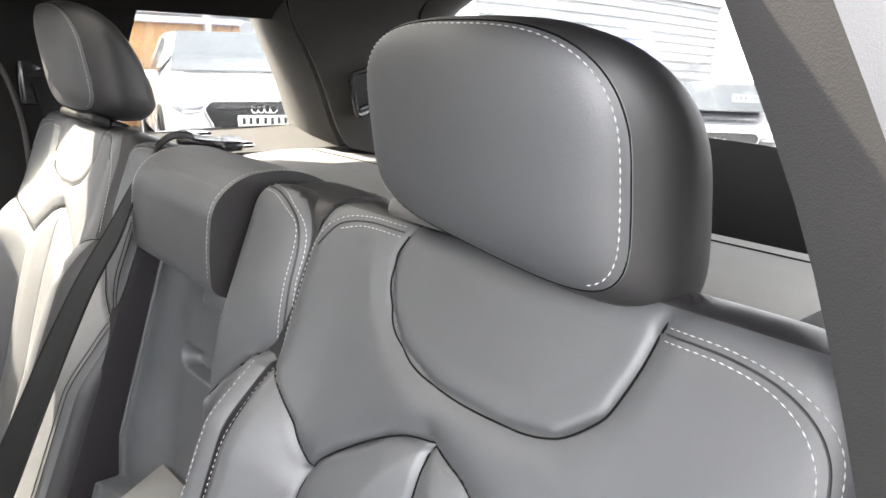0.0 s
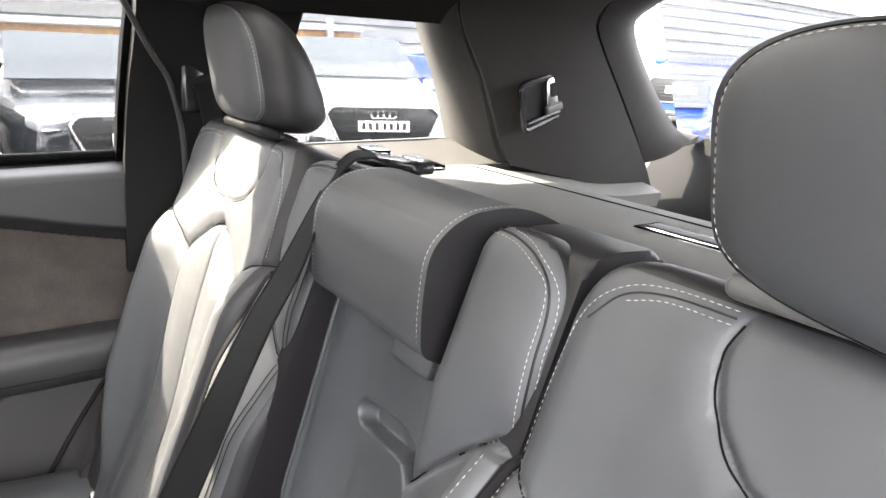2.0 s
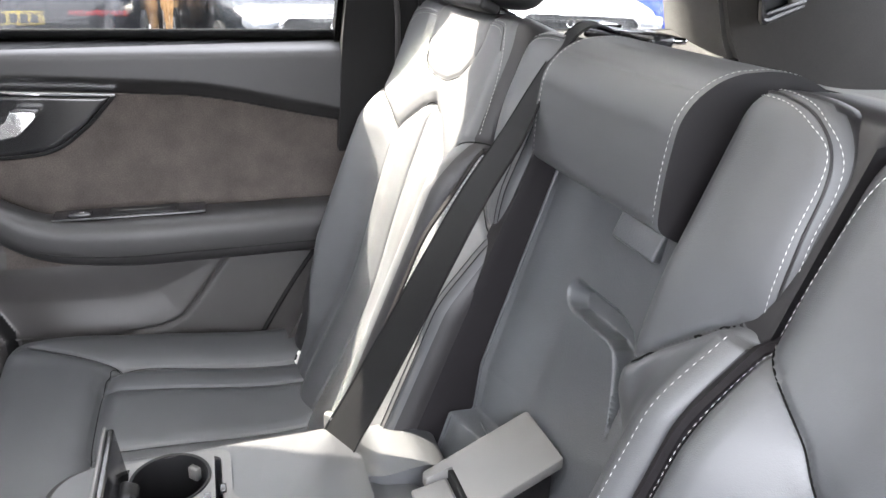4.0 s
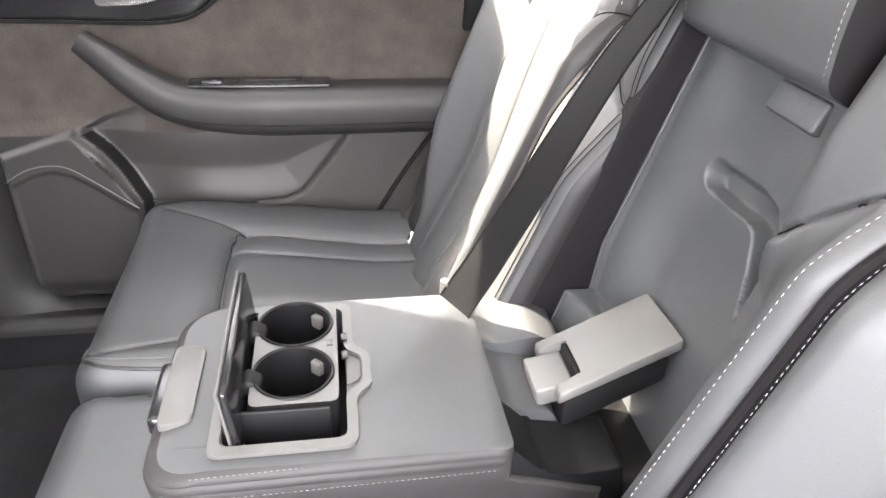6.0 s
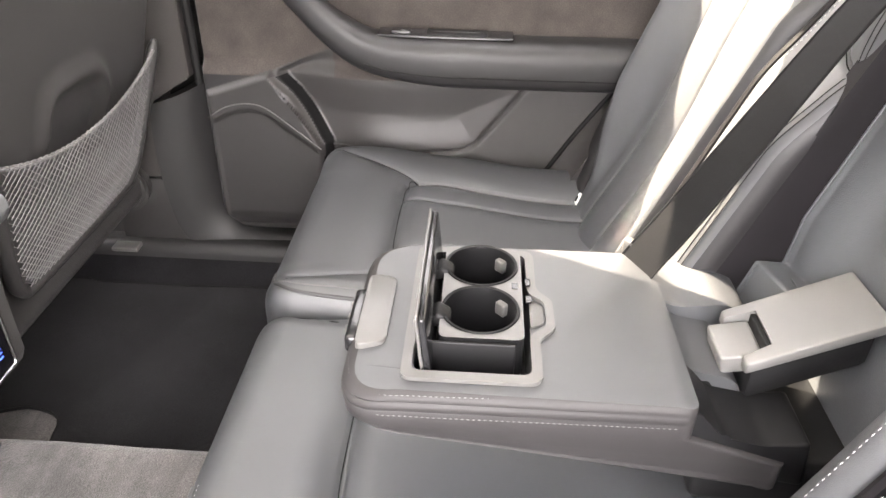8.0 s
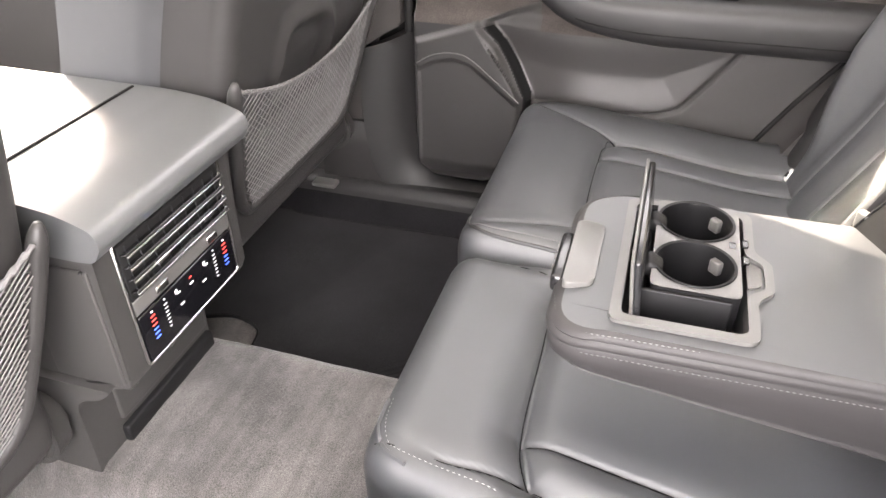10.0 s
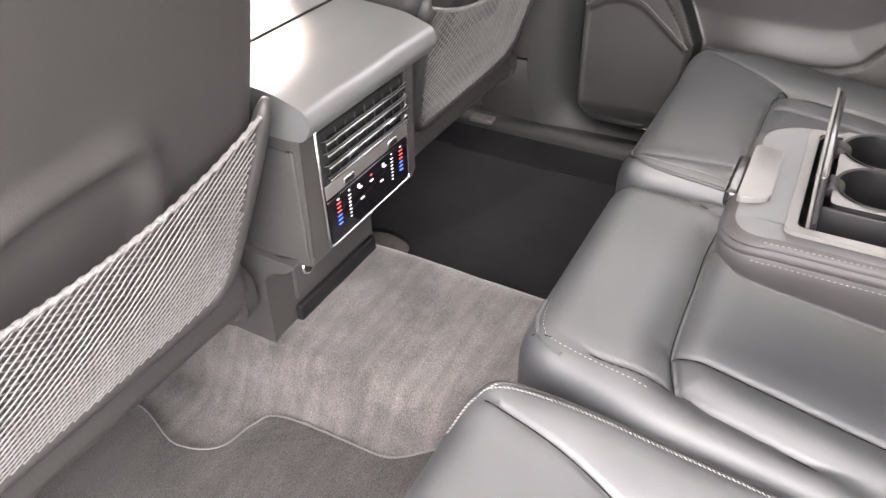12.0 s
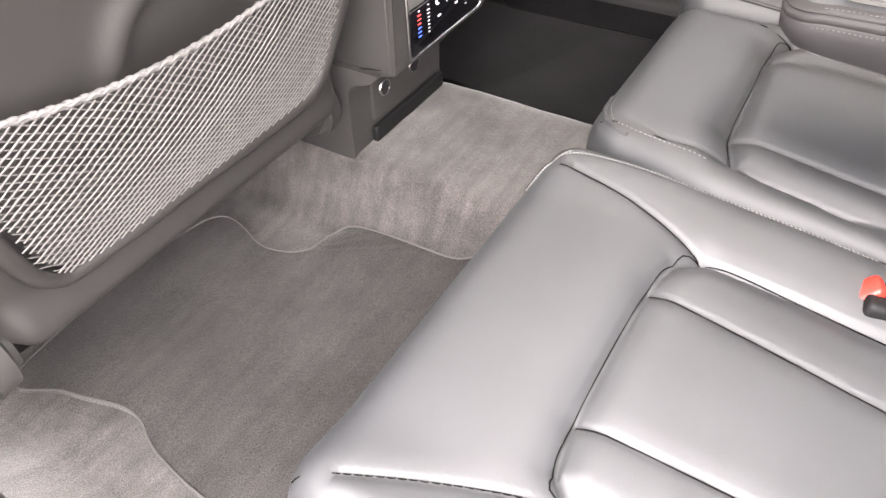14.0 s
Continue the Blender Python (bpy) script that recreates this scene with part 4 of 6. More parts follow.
window("window_1", [(0.705, 0.83, 1.17), (0.715, 1.62, 1.15), (0.60, 1.55, 1.43), (0.612, 0.80, 1.435)], "clear side window of the rear door")
window("window_2", [(0.685, 0.20, 1.19), (0.690, 0.60, 1.19), (0.625, 0.57, 1.435), (0.625, 0.32, 1.435)], "clear rear side window")
window("window_3", [(-0.53, -0.31, 1.17), (0.53, -0.31, 1.17), (0.44, -0.08, 1.50), (-0.44, -0.08, 1.50)], "clear rear window")
# roof opening added out of view so top light reaches the cabin
window("window_fill", [(-0.36, 0.62, 1.560), (0.36, 0.62, 1.560), (0.36, 2.30, 1.550), (-0.36, 2.30, 1.550)], "added roof window, out of view, letting top light into the cabin")
blind = part("fill_panel", grid(np.array([[(x, y, 1.520) for x in np.linspace(-0.37, 0.37, 8)] for y in np.linspace(0.61, 2.31, 12)])), FILL_BLIND)
tagged(blind, "added translucent sheet spreading top light into the cabin", "blind", kind="structure")
window("window_4", [(-0.685, 0.20, 1.19), (-0.690, 0.60, 1.19), (-0.625, 0.57, 1.435), (-0.625, 0.32, 1.435)], "clear rear side window")

# unseen walls closing the cabin ahead, raised and extended to cut the front light
dash = part("wall_front", boxed((0, 3.05, 0.76), (1.6, 0.34, 0.88), 0.08, 4), PLASTIC)
tagged(dash, "unseen black dashboard wall closing the cabin, raised to cut the front light", "wall", kind="structure")
sheet("ceiling", [(x, 2.30, 1.51 - 0.12 * x * x) for x in (-0.56, -0.25, 0, 0.25, 0.56)], [(x, 2.72, 1.40 - 0.12 * x * x) for x in (-0.56, -0.25, 0, 0.25, 0.56)], LINING, "unseen dark roof lining extended forward to cut the front light", thick=-0.03)
for side in (1, -1):
    off = 0.0 if side > 0 else 0.085
    strip = part("trim_door_gap", boxed((side * (0.860 + off), 1.69, 0.80), (0.05, 0.26, 0.80), 0.01), RUBBER)
    tagged(strip, "black rubber-lined gap beside the door", "seal", kind="structure")
    pil = part("trim_b_pillar", extruded(rounded([(1.662, 1.19), (1.664, 0.790), (1.700, 0.770), (1.752, 0.735), (1.757, 0.579), (1.865, 0.579), (1.865, 1.19)], [0.01, 0.006, 0.012, 0.012, 0.006, 0.006, 0.01], 3), side * (0.726 + off), side * (0.830 + off), "x", 0.006, 3), PILLAR_WARM)
    tagged(pil, "warm grey grained trim of the middle pillar", "trim", kind="structure")
    foot = part("trim_b_pillar_foot", extruded(rounded([(1.757, 0.575), (1.752, 0.52), (1.735, 0.45), (1.700, 0.400), (1.865, 0.400), (1.865, 0.575)], 0.006, 3), side * (0.728 + off), side * (0.83 + off), "x", 0.004, 2), SHELL)
    tagged(foot, "grained black lower cover of the middle pillar", "trim", kind="structure")
    inner = [(side * (0.724 + off), y, z) for y, z in ((1.752, 0.735), (1.757, 0.64), (1.752, 0.54), (1.735, 0.455), (1.690, 0.412), (1.60, 0.405), (1.40, 0.402), (1.10, 0.40))]
    outer = [(side * (0.790 + off), y, z) for y, z in ((1.640, 0.775), (1.648, 0.66), (1.645, 0.56), (1.630, 0.495), (1.590, 0.455), (1.50, 0.440), (1.35, 0.438), (1.10, 0.438))]
    sheet("trim_door_shut", inner, outer, SHUT, "black plastic shut panel curving down into the door sill", n=40, thick=-0.02 * side, bulge=-0.016 * side)
    up = sheet("trim_b_pillar_top", [(side * float(pillar_x(z)), y, z) for z, y in ((1.15, 1.645), (1.25, 1.63), (1.35, 1.585), (1.40, 1.50), (1.45, 1.36))], [(side * float(pillar_x(z)), 1.755, z) for z in (1.15, 1.25, 1.35, 1.45)], PILLAR, "cloth trim of the middle pillar", thick=-0.04 * side)
    edge = rounded([(0.690, 0.375), (0.697, 0.424), (0.715, 0.434), (0.760, 0.430), (0.86, 0.40), (0.86, 0.33), (0.69, 0.33)], [0.004, 0.012, 0.012, 0.01, 0.01, 0.01, 0.01], 4)
    sill = part("trim_sill", extruded([((x + off) * side, z) for x, z in edge], 0.70, 2.90, "y", 0.004), SHUT)
    tagged(sill, "grained black plastic door sill", "trim", kind="structure")
    # the far side takes the darker mat cloth, the near side the carpet
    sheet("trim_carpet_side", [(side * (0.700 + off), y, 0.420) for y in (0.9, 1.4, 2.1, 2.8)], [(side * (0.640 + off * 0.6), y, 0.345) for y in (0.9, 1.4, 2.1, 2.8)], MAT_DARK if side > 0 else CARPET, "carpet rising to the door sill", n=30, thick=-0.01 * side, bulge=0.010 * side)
front_door = part("wall_front_door", boxed((0.78, 2.47, 0.77), (0.06, 1.30, 0.80), 0.03), PLASTIC)
tagged(front_door, "black lining of the front door", "wall", kind="structure")
front_door2 = part("wall_front_door", boxed((-0.86, 2.47, 0.80), (0.06, 1.30, 0.72), 0.03), PLASTIC)
tagged(front_door2, "black lining of the front door", "wall", kind="structure")
rail = part("seat_rail", boxed((0.690, 1.845, 0.432), (0.030, 0.055, 0.010), 0.003), PLASTIC_GREY)
tagged(rail, "bare metal end of the front seat rail on the carpet", "rail")


# ---- rear door ----
def build_door():
    door = thing("door_1", "closed rear door with soft black, brown suede and grey panels", "car door", kind="structure")
    y, z = np.meshgrid(np.linspace(0.66, 1.648, 320), np.linspace(0.44, 1.182, 260))
    top_line = 1.072 + 0.020 * ramp01(y, 0.9, 1.4) - 0.055 * ramp01(-y, -1.10, -0.72)
    x = 0.742 + 0 * y
    belt = ramp01(z, top_line - 0.002, top_line + 0.03)
    x = x - 0.030 * belt + 0.045 * ramp01(z, 1.135, 1.182) ** 2
    x = x + 0.004 * np.exp(-((z - top_line) / 0.005) ** 2)
    lower = 1 - ramp01(z, 0.80, 0.83)
    hollow = [(1.512, 0.800), (1.30, 0.795), (1.035, 0.800), (1.125, 0.680), (1.20, 0.662), (1.418, 0.668)]
    hd = line_distance(y, z, hollow)
    x = x - 0.018 * lower + np.where(inside(y, z, hollow), 0.010 * ramp01(hd, 0, 0.07), 0)
    spk = [(1.638, 0.770), (1.510, 0.812), (1.470, 0.770), (1.415, 0.668), (1.430, 0.50), (1.50, 0.455), (1.638, 0.455)]
    sd = line_distance(y, z, spk + [spk[0]])
    x = x - np.where(inside(y, z, spk), 0.012 * ramp01(sd, 0, 0.012), 0)
    seam = [(1.035, 0.80), (1.125, 0.680), (1.16, 0.665), (1.25, 0.655), (1.34, 0.655)]
    x = x + 0.006 * np.exp(-(line_distance(y, z, seam) / 0.004) ** 2)
    x = x + 0.035 * ramp01(-z, -0.52, -0.44)
    edge_z = np.interp(y, [1.30, 1.395, 1.455, 1.515], [0.830, 0.853, 0.831, 0.807])
    x = x + np.where(inside(y, z, spk), 0, 0.026 * ramp01(sd, 0, 0.016) * np.exp(-(sd / 0.070) ** 2) * (1 - ramp01(z, edge_z - 0.016, edge_z)) * (1 - ramp01(y, 1.500, 1.516)))
    bend = np.hypot(np.maximum(y - 1.560, 0), np.maximum(0.530 - z, 0))
    x = x + 0.07 * ramp01(bend, 0.074, 0.095)
    grille_edge = [(1.632, 0.712), (1.595, 0.734), (1.555, 0.742), (1.520, 0.734), (1.470, 0.696), (1.420, 0.655), (1.430, 0.47), (1.632, 0.47)]
    gd = line_distance(y, z, grille_edge + [grille_edge[0]])
    x = x + np.where(inside(y, z, grille_edge), 0.005 * ramp01(gd, 0, 0.010), 0)
    inlay = [(1.19, 1.082), (1.66, 1.10), (1.66, 0.99), (1.36, 0.985), (1.29, 0.995), (1.24, 1.03)]
    idt = line_distance(y, z, inlay + [inlay[0]])
    x = x + 0.004 * np.exp(-(idt / 0.004) ** 2)
    v = np.stack([x, y, z], -1)
    r, c = y.shape
    idx = np.arange(r * c).reshape(r, c)
    q = np.stack([idx[:-1, :-1], idx[1:, :-1], idx[1:, 1:], idx[:-1, 1:]], -1).reshape(-1, 4)
    fy, fz = y.reshape(-1)[q].mean(1), z.reshape(-1)[q].mean(1)
    tl = 1.072 + 0.020 * ramp01(fy, 0.9, 1.4) - 0.055 * ramp01(-fy, -1.10, -0.72)
    own = np.zeros(len(q), int)
    own[(fz < tl) & (fz > 0.80)] = 1
    own[inside(fy, fz, inlay)] = 2
    own[inside(fy, fz, spk)] = 3
    own[(fz < np.interp(fy, [0.6, 1.39, 1.395, 1.455, 1.515, 1.579, 1.641], [0.80, 0.80, 0.853, 0.831, 0.807, 0.777, 0.752])) & (own < 2)] = 4
    own[inside(fy, fz, hollow)] = 5
    # the cavity's shade beside the speaker, painted as a matt black strip
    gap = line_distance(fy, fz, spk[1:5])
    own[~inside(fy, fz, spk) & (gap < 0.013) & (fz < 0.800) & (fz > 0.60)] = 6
    names = [("window_ledge", LEATHER_SIDE, "soft black leather ledge"), ("suede_panel", SUEDE, "brown suede insert"), ("inlay", PLASTIC_DARK, "dark glossy inlay"),
             ("speaker_panel", SHELL, "black speaker panel"), ("lower_panel", PLASTIC, ""), ("pocket_panel", PANEL, "smooth grey panel over the door pocket"),
             ("panel_dark_line", PLASTIC_MATT, "matt black strip painting the shade beside the speaker panel")]
    flat = v.reshape(-1, 3)
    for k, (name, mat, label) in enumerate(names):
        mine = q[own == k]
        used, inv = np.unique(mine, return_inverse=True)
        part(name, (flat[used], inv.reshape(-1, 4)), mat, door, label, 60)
    edge = smooth_line([(1.19, 1.082), (1.214, 1.056), (1.24, 1.030), (1.29, 0.996), (1.36, 0.986), (1.50, 0.988), (1.645, 0.990)], 80)
    part("inlay_edge", tube(np.column_stack([np.full(80, 0.7425), edge]), 0.0032, 6), PLASTIC_MATT, door, "dark rim of the inlay")
    # change of shade at the pocket's crease, drawn as a thin darker tube
    rim = smooth_line([(1.035, 0.80), (1.07, 0.752), (1.125, 0.684), (1.16, 0.668), (1.20, 0.662), (1.30, 0.664), (1.40, 0.670)], 60)
    part("pocket_crease", tube(np.column_stack([np.full(60, 0.7275), rim]), 0.0012, 6), SHELL, door)
    part("door_core", boxed((0.800, 1.16, 0.80), (0.05, 0.97, 0.72), 0.02), PLASTIC_MATT, door)
    # armrest that bends up into the pull handle
    path = smooth_line([(0.712, 0.70, 0.850), (0.708, 0.90, 0.850), (0.700, 1.10, 0.852), (0.696, 1.24, 0.855), (0.694, 1.32, 0.868), (0.692, 1.375, 0.900), (0.694, 1.42, 0.938), (0.704, 1.462, 0.968)], 90)
    run = np.linspace(0, 1, 90)
    wide = np.interp(run, [0, 0.6, 0.8, 1.0], [0.046, 0.048, 0.034, 0.020])
    tall = np.interp(run, [0, 0.6, 0.75, 0.9, 1.0], [0.043, 0.043, 0.036, 0.026, 0.018])
    tan = np.gradient(path, axis=0)
    tan /= np.linalg.norm(tan, axis=1)[:, None]
    out = np.array([-1.0, 0, 0])
    up = np.cross(tan, out)
    up *= np.sign(up[:, 2:3])
    ring = []
    for a in np.linspace(0, 2 * math.pi, 28, endpoint=False):
        ca, sa = math.cos(a), math.sin(a)
        k = (abs(ca) ** 3.2 + abs(sa) ** 3.2) ** (-1 / 3.2)
        ring.append(path + out * (ca * k * wide)[:, None] + up * (sa * k * tall)[:, None])
    body = grid(np.stack(ring, 1), closed=True)
    body = (body[0], list(body[1]) + [tuple(range(27, -1, -1)), tuple(89 * 28 + i for i in range(28))])
    arm = part("armrest", body, LEATHER_SIDE, door, "soft black armrest bending up into a pull handle", 60)
    sew = path + out * (wide * 0.985)[:, None] - up * 0.016
    part("seam", tube(sew[4:70], 0.0012, 5), RUBBER, arm)
    part("switch_panel", boxed((0.700, 1.185, 0.8965), (0.048, 0.235, 0.006), 0.003), PLASTIC_DARK, arm, "gloss black switch panel")
    part("button", boxed((0.700, 1.165, 0.8995), (0.034, 0.105, 0.004), 0.0015), PLASTIC_MATT, arm)
    part("button_line", boxed((0.6985, 1.165, 0.9018), (0.0012, 0.080, 0.0008), 0.0002, 1), PLASTIC_GREY, arm)
    part("button", boxed((0.700, 1.262, 0.8998), (0.024, 0.034, 0.008), 0.003), PLASTIC_DARK, arm, "gloss black window switch")
    part("switch_mark", boxed((0.694, 1.258, 0.9042), (0.006, 0.008, 0.0006), 0.0002, 1), CHROME, arm)
    # door opener and trim lines
    part("door_opener", extruded(rounded([(1.300, 1.064), (1.306, 1.052), (1.330, 1.030), (1.365, 1.022), (1.425, 1.020), (1.425, 1.036), (1.350, 1.046), (1.338, 1.058), (1.338, 1.066)], 0.006, 4), 0.706, 0.735, "x", 0.005, 3), CHROME, door, "satin chrome door opener")
    line = np.array([(0.7405, a, b) for a, b in smooth_line([(1.19, 1.082), (1.40, 1.092), (1.645, 1.100)], 40)])
    part("chrome_line", tube(line, 0.0028, 6), CHROME_BRIGHT, door, "bright chrome line")
    arc = smooth_line([(1.632, 0.722), (1.595, 0.744), (1.555, 0.752), (1.520, 0.744), (1.470, 0.706), (1.420, 0.665)], 60)
    part("speaker_line", tube(np.column_stack([np.full(60, 0.7075), arc]), 0.0012, 6), PLASTIC_GREY, door, "thin satin arc over the speaker")
    part("window_seal", boxed((0.742, 1.16, 1.178), (0.014, 0.96, 0.016), 0.005), RUBBER, door, "black rubber window seal")
    frame = np.array([(0.735, 0.836, 1.16), (0.70, 0.832, 1.25), (0.66, 0.822, 1.36), (0.625, 0.812, 1.44)])
    part("window_frame", grid(np.stack([frame, frame + np.array([0.004, -0.085, 0.0])], 1), thick=0.02), PLASTIC_MATT, door, "matt black rear corner of the window frame")
    edge = smooth_line([(0.742, 1.652, 0.775), (0.738, 1.652, 0.92), (0.722, 1.652, 1.12)], 30)
    part("door_seal", tube(edge, 0.008, 8), RUBBER, door, "black rubber door seal")
    return door


build_door()
seal = smooth_line([(0.560, 0.850, 1.450), (0.592, 0.822, 1.402), (0.622, 0.790, 1.346), (0.643, 0.763, 1.304), (0.664, 0.745, 1.239), (0.682, 0.737, 1.183), (0.700, 0.735, 1.05)], 60)
tagged(part("trim_seal", tube(seal, 0.0045, 8), PLASTIC), "pale grey rubber edge of the door opening", "seal", kind="structure")
outlet = thing("belt_outlet", "gloss black belt outlet in the pillar trim", "belt guide")
part("outlet_frame", boxed((0.650, 0.716, 1.290), (0.018, 0.060, 0.078), 0.012, 4, (0, 0, 12)), PLASTIC_DARK, outlet)
part("outlet_slot", boxed((0.6405, 0.712, 1.302), (0.004, 0.040, 0.014), 0.002, 2, (-20, 0, 12)), RUBBER, outlet)
part("outlet_belt", boxed((0.636, 0.700, 1.245), (0.004, 0.036, 0.110), 0.001, 2, (-8, 6, 12)), WEBBING, outlet, "black webbing")
tag = thing("child_seat_label", "small white child seat label on the seat bolster", "label")
part("label_plate", boxed((0.588, 0.938, 0.646), (0.012, 0.006, 0.022), 0.003, turn=(20, 0, 0)), material("white_label", (0.75, 0.75, 0.73), 0.5), tag)
part("label_mark", boxed((0.586, 0.9415, 0.648), (0.005, 0.003, 0.010), 0.001, turn=(20, 0, 0)), RUBBER, tag)
sheet("seat_side_panel", [(0.724, 1.000, 0.605), (0.724, 0.935, 0.715), (0.724, 0.868, 0.812)], [(0.652, 0.975, 0.600), (0.655, 0.910, 0.715), (0.665, 0.850, 0.812)], PANEL, "smooth grey panel between seat and door", n=16, thick=0.02, bulge=-0.006)
gap = smooth_line([(0.721, 1.008, 0.598), (0.721, 0.938, 0.714), (0.721, 0.866, 0.818)], 24)
tagged(part("trim_gap", tube(gap, 0.0045, 8), RUBBER), "black gap seal along the rear edge of the door", "seal", kind="structure")
filler = part("seat_filler", boxed((0.66, 0.86, 0.72), (0.12, 0.10, 0.50), 0.04, 5, (18, 0, 0)), LEATHER_SIDE)
tagged(filler, "padded black filler between seat and door", "trim", kind="structure")


# ---- folded armrest ----
def build_armrest():
    rest = thing("armrest", "folded-down grey-black leather armrest with two open cup holders", "armrest")
    outline = rounded([(-0.114, 0.930), (0.130, 0.930), (0.132, 1.235), (-0.116, 1.235)], [0.012, 0.02, 0.045, 0.045], 8)
    bm = bmesh.new()
    rings = []
    cx, cy = 0.008, 1.08
    for z, grow in ((0.738, -0.026), (0.7395, -0.020), (0.7425, -0.0172), (0.7455, -0.0182), (0.750, -0.0165), (0.770, -0.010), (0.797, -0.0035), (0.8125, -0.0018), (0.8145, -0.0034), (0.8165, -0.0014), (0.8195, -0.0012), (0.8220, -0.0024), (0.8236, -0.0050), (0.8252, -0.0042), (0.8280, -0.0066), (0.8305, -0.0105), (0.8318, -0.0145), (0.832, -0.020)):
        ring = []
        for x, y in outline:
            k = 1 + grow * float(ramp01(y, 0.925, 0.96)) / max(0.1, math.hypot(x - cx, y - cy))
            nose = -0.050 * float(ramp01(y, 1.06, 1.24)) * (0.80 - z) / 0.062 if z < 0.798 else 0.0
            back_off = 0.085 if (z < 0.775 and y < 0.95) else 0.0
            ring.append(bm.verts.new((cx + (x - cx) * k, cy + (y - cy) * k - back_off, z - nose * 0.9 - 0.006 * float(ramp01(y, 1.17, 1.24)))))
        rings.append(ring)
    n = len(outline)
    lower = []
    for level, (a, b) in enumerate(zip(rings[:-1], rings[1:])):
        for i in range(n):
            face = bm.faces.new((a[i], a[(i + 1) % n], b[(i + 1) % n], b[i]))
            lower += [face] if level < 16 else []
    lower.append(bm.faces.new(rings[0][::-1]))
    # the top, left open round the cup holder's well
    well = rounded([(-0.084, 1.066), (0.100, 1.066), (0.100, 1.170), (-0.084, 1.170)], 0.010, 3)
    wv = [bm.verts.new((x, y, 0.833)) for x, y in well]
    edges = []
    for loop in (rings[-1], wv):
        for i in range(len(loop)):
            e = bm.edges.get((loop[i], loop[(i + 1) % len(loop)])) or bm.edges.new((loop[i], loop[(i + 1) % len(loop)]))
            edges.append(e)
    bmesh.ops.triangle_fill(bm, use_beauty=True, use_dissolve=False, edges=edges)
    lv = [bm.verts.new((x, y, 0.775)) for x, y in well]
    m = len(well)
    for i in range(m):
        bm.faces.new((wv[i], wv[(i + 1) % m], lv[(i + 1) % m], lv[i]))
    bm.faces.index_update()
    # lower rings are cut off to take the shade-darkened leather
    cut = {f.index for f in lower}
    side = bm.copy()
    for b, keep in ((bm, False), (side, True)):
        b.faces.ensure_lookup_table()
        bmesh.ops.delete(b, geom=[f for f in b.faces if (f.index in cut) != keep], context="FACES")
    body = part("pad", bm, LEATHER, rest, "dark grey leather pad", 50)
    part("pad_side", side, PAD_SIDE_SHADED, body, "side of the pad, its shade put into darker leather", 50)
    for dz, inset in ((0.8292, -0.0080), (0.8106, -0.0012)):
        side = [(x, y) for x, y in smooth_line([(-0.114, 0.945), (-0.1155, 1.05), (-0.1165, 1.17), (-0.1115, 1.205), (-0.092, 1.229), (-0.06, 1.2375)], 130)]
        pull = [1 + (inset + 0.0005) * float(ramp01(y, 0.925, 0.96)) / max(0.1, math.hypot(x - cx, y - cy)) for x, y in side]
        pts = np.array([(cx + (x - cx) * k, cy + (y - cy) * k, dz - 0.006 * float(ramp01(y, 1.17, 1.24))) for (x, y), k in zip(side, pull)])
        part("stitching", stitches(pts, (-1, 0.3, 0.3), 0.0048, 0.0036, 0.00055), THREAD_PALE, body, "grey stitching along the side")
        far = pts * np.array([-1, 1, 1]) + np.array([0.0165, 0, 0])
        part("stitching", stitches(far, (1, 0.3, 0.3), 0.0048, 0.0036, 0.00055), THREAD_PALE, body, "grey stitching along the side")
    # frame round the well, with its pointed clasp notch
    ring_out = rounded([(-0.096, 1.058), (-0.036, 1.058), (-0.022, 1.043), (0.024, 1.043), (0.038, 1.058), (0.110, 1.058), (0.110, 1.180), (-0.096, 1.180)], [0.014, 0.010, 0.008, 0.008, 0.010, 0.014, 0.010, 0.010], 5)
    ring_in = rounded([(-0.086, 1.067), (-0.031, 1.067), (-0.018, 1.051), (0.020, 1.051), (0.033, 1.067), (0.101, 1.067), (0.101, 1.171), (-0.086, 1.171)], [0.010, 0.008, 0.006, 0.006, 0.008, 0.010, 0.008, 0.008], 5)
    bm = bmesh.new()
    loops = [[bm.verts.new((x, y, z)) for x, y in l] for l, z in ((ring_out, 0.8325), (ring_out, 0.8365), (ring_in, 0.8365), (ring_in, 0.818))]
    for a, b in zip(loops[:-1], loops[1:]):
        for i in range(len(a)):
            bm.faces.new((a[i], a[(i + 1) % len(a)], b[(i + 1) % len(a)], b[i]))
    part("well_frame", bm, PLASTIC_GREY, rest, "satin grey plastic frame")
    clasp = rounded([(-0.020, 1.066), (-0.012, 1.053), (0.016, 1.053), (0.024, 1.066)], 0.004, 3)
    part("clasp", extruded(clasp, 0.828, 0.835, "z", 0.001), PLASTIC_GREY, rest, "grey plastic clasp")
    # cup holder block with two round wells
    bm = bmesh.new()
    block = rounded([(-0.052, 1.073), (0.098, 1.073), (0.098, 1.150), (-0.052, 1.150)], 0.008, 3)
    circles = [[(c + 0.0345 * math.cos(a), 1.113 + 0.0345 * math.sin(a)) for a in np.linspace(0, 2 * math.pi, 40, endpoint=False)] for c in (-0.010, 0.064)]
    top = [[bm.verts.new((x, y, 0.846)) for x, y in l] for l in [block] + circles]
    edges = []
    for loop in top:
        edges += [bm.edges.new((loop[i], loop[(i + 1) % len(loop)])) for i in range(len(loop))]
    bmesh.ops.triangle_fill(bm, use_beauty=True, use_dissolve=False, edges=edges)
    walls = extruded(block, 0.790, 0.8452, "z")
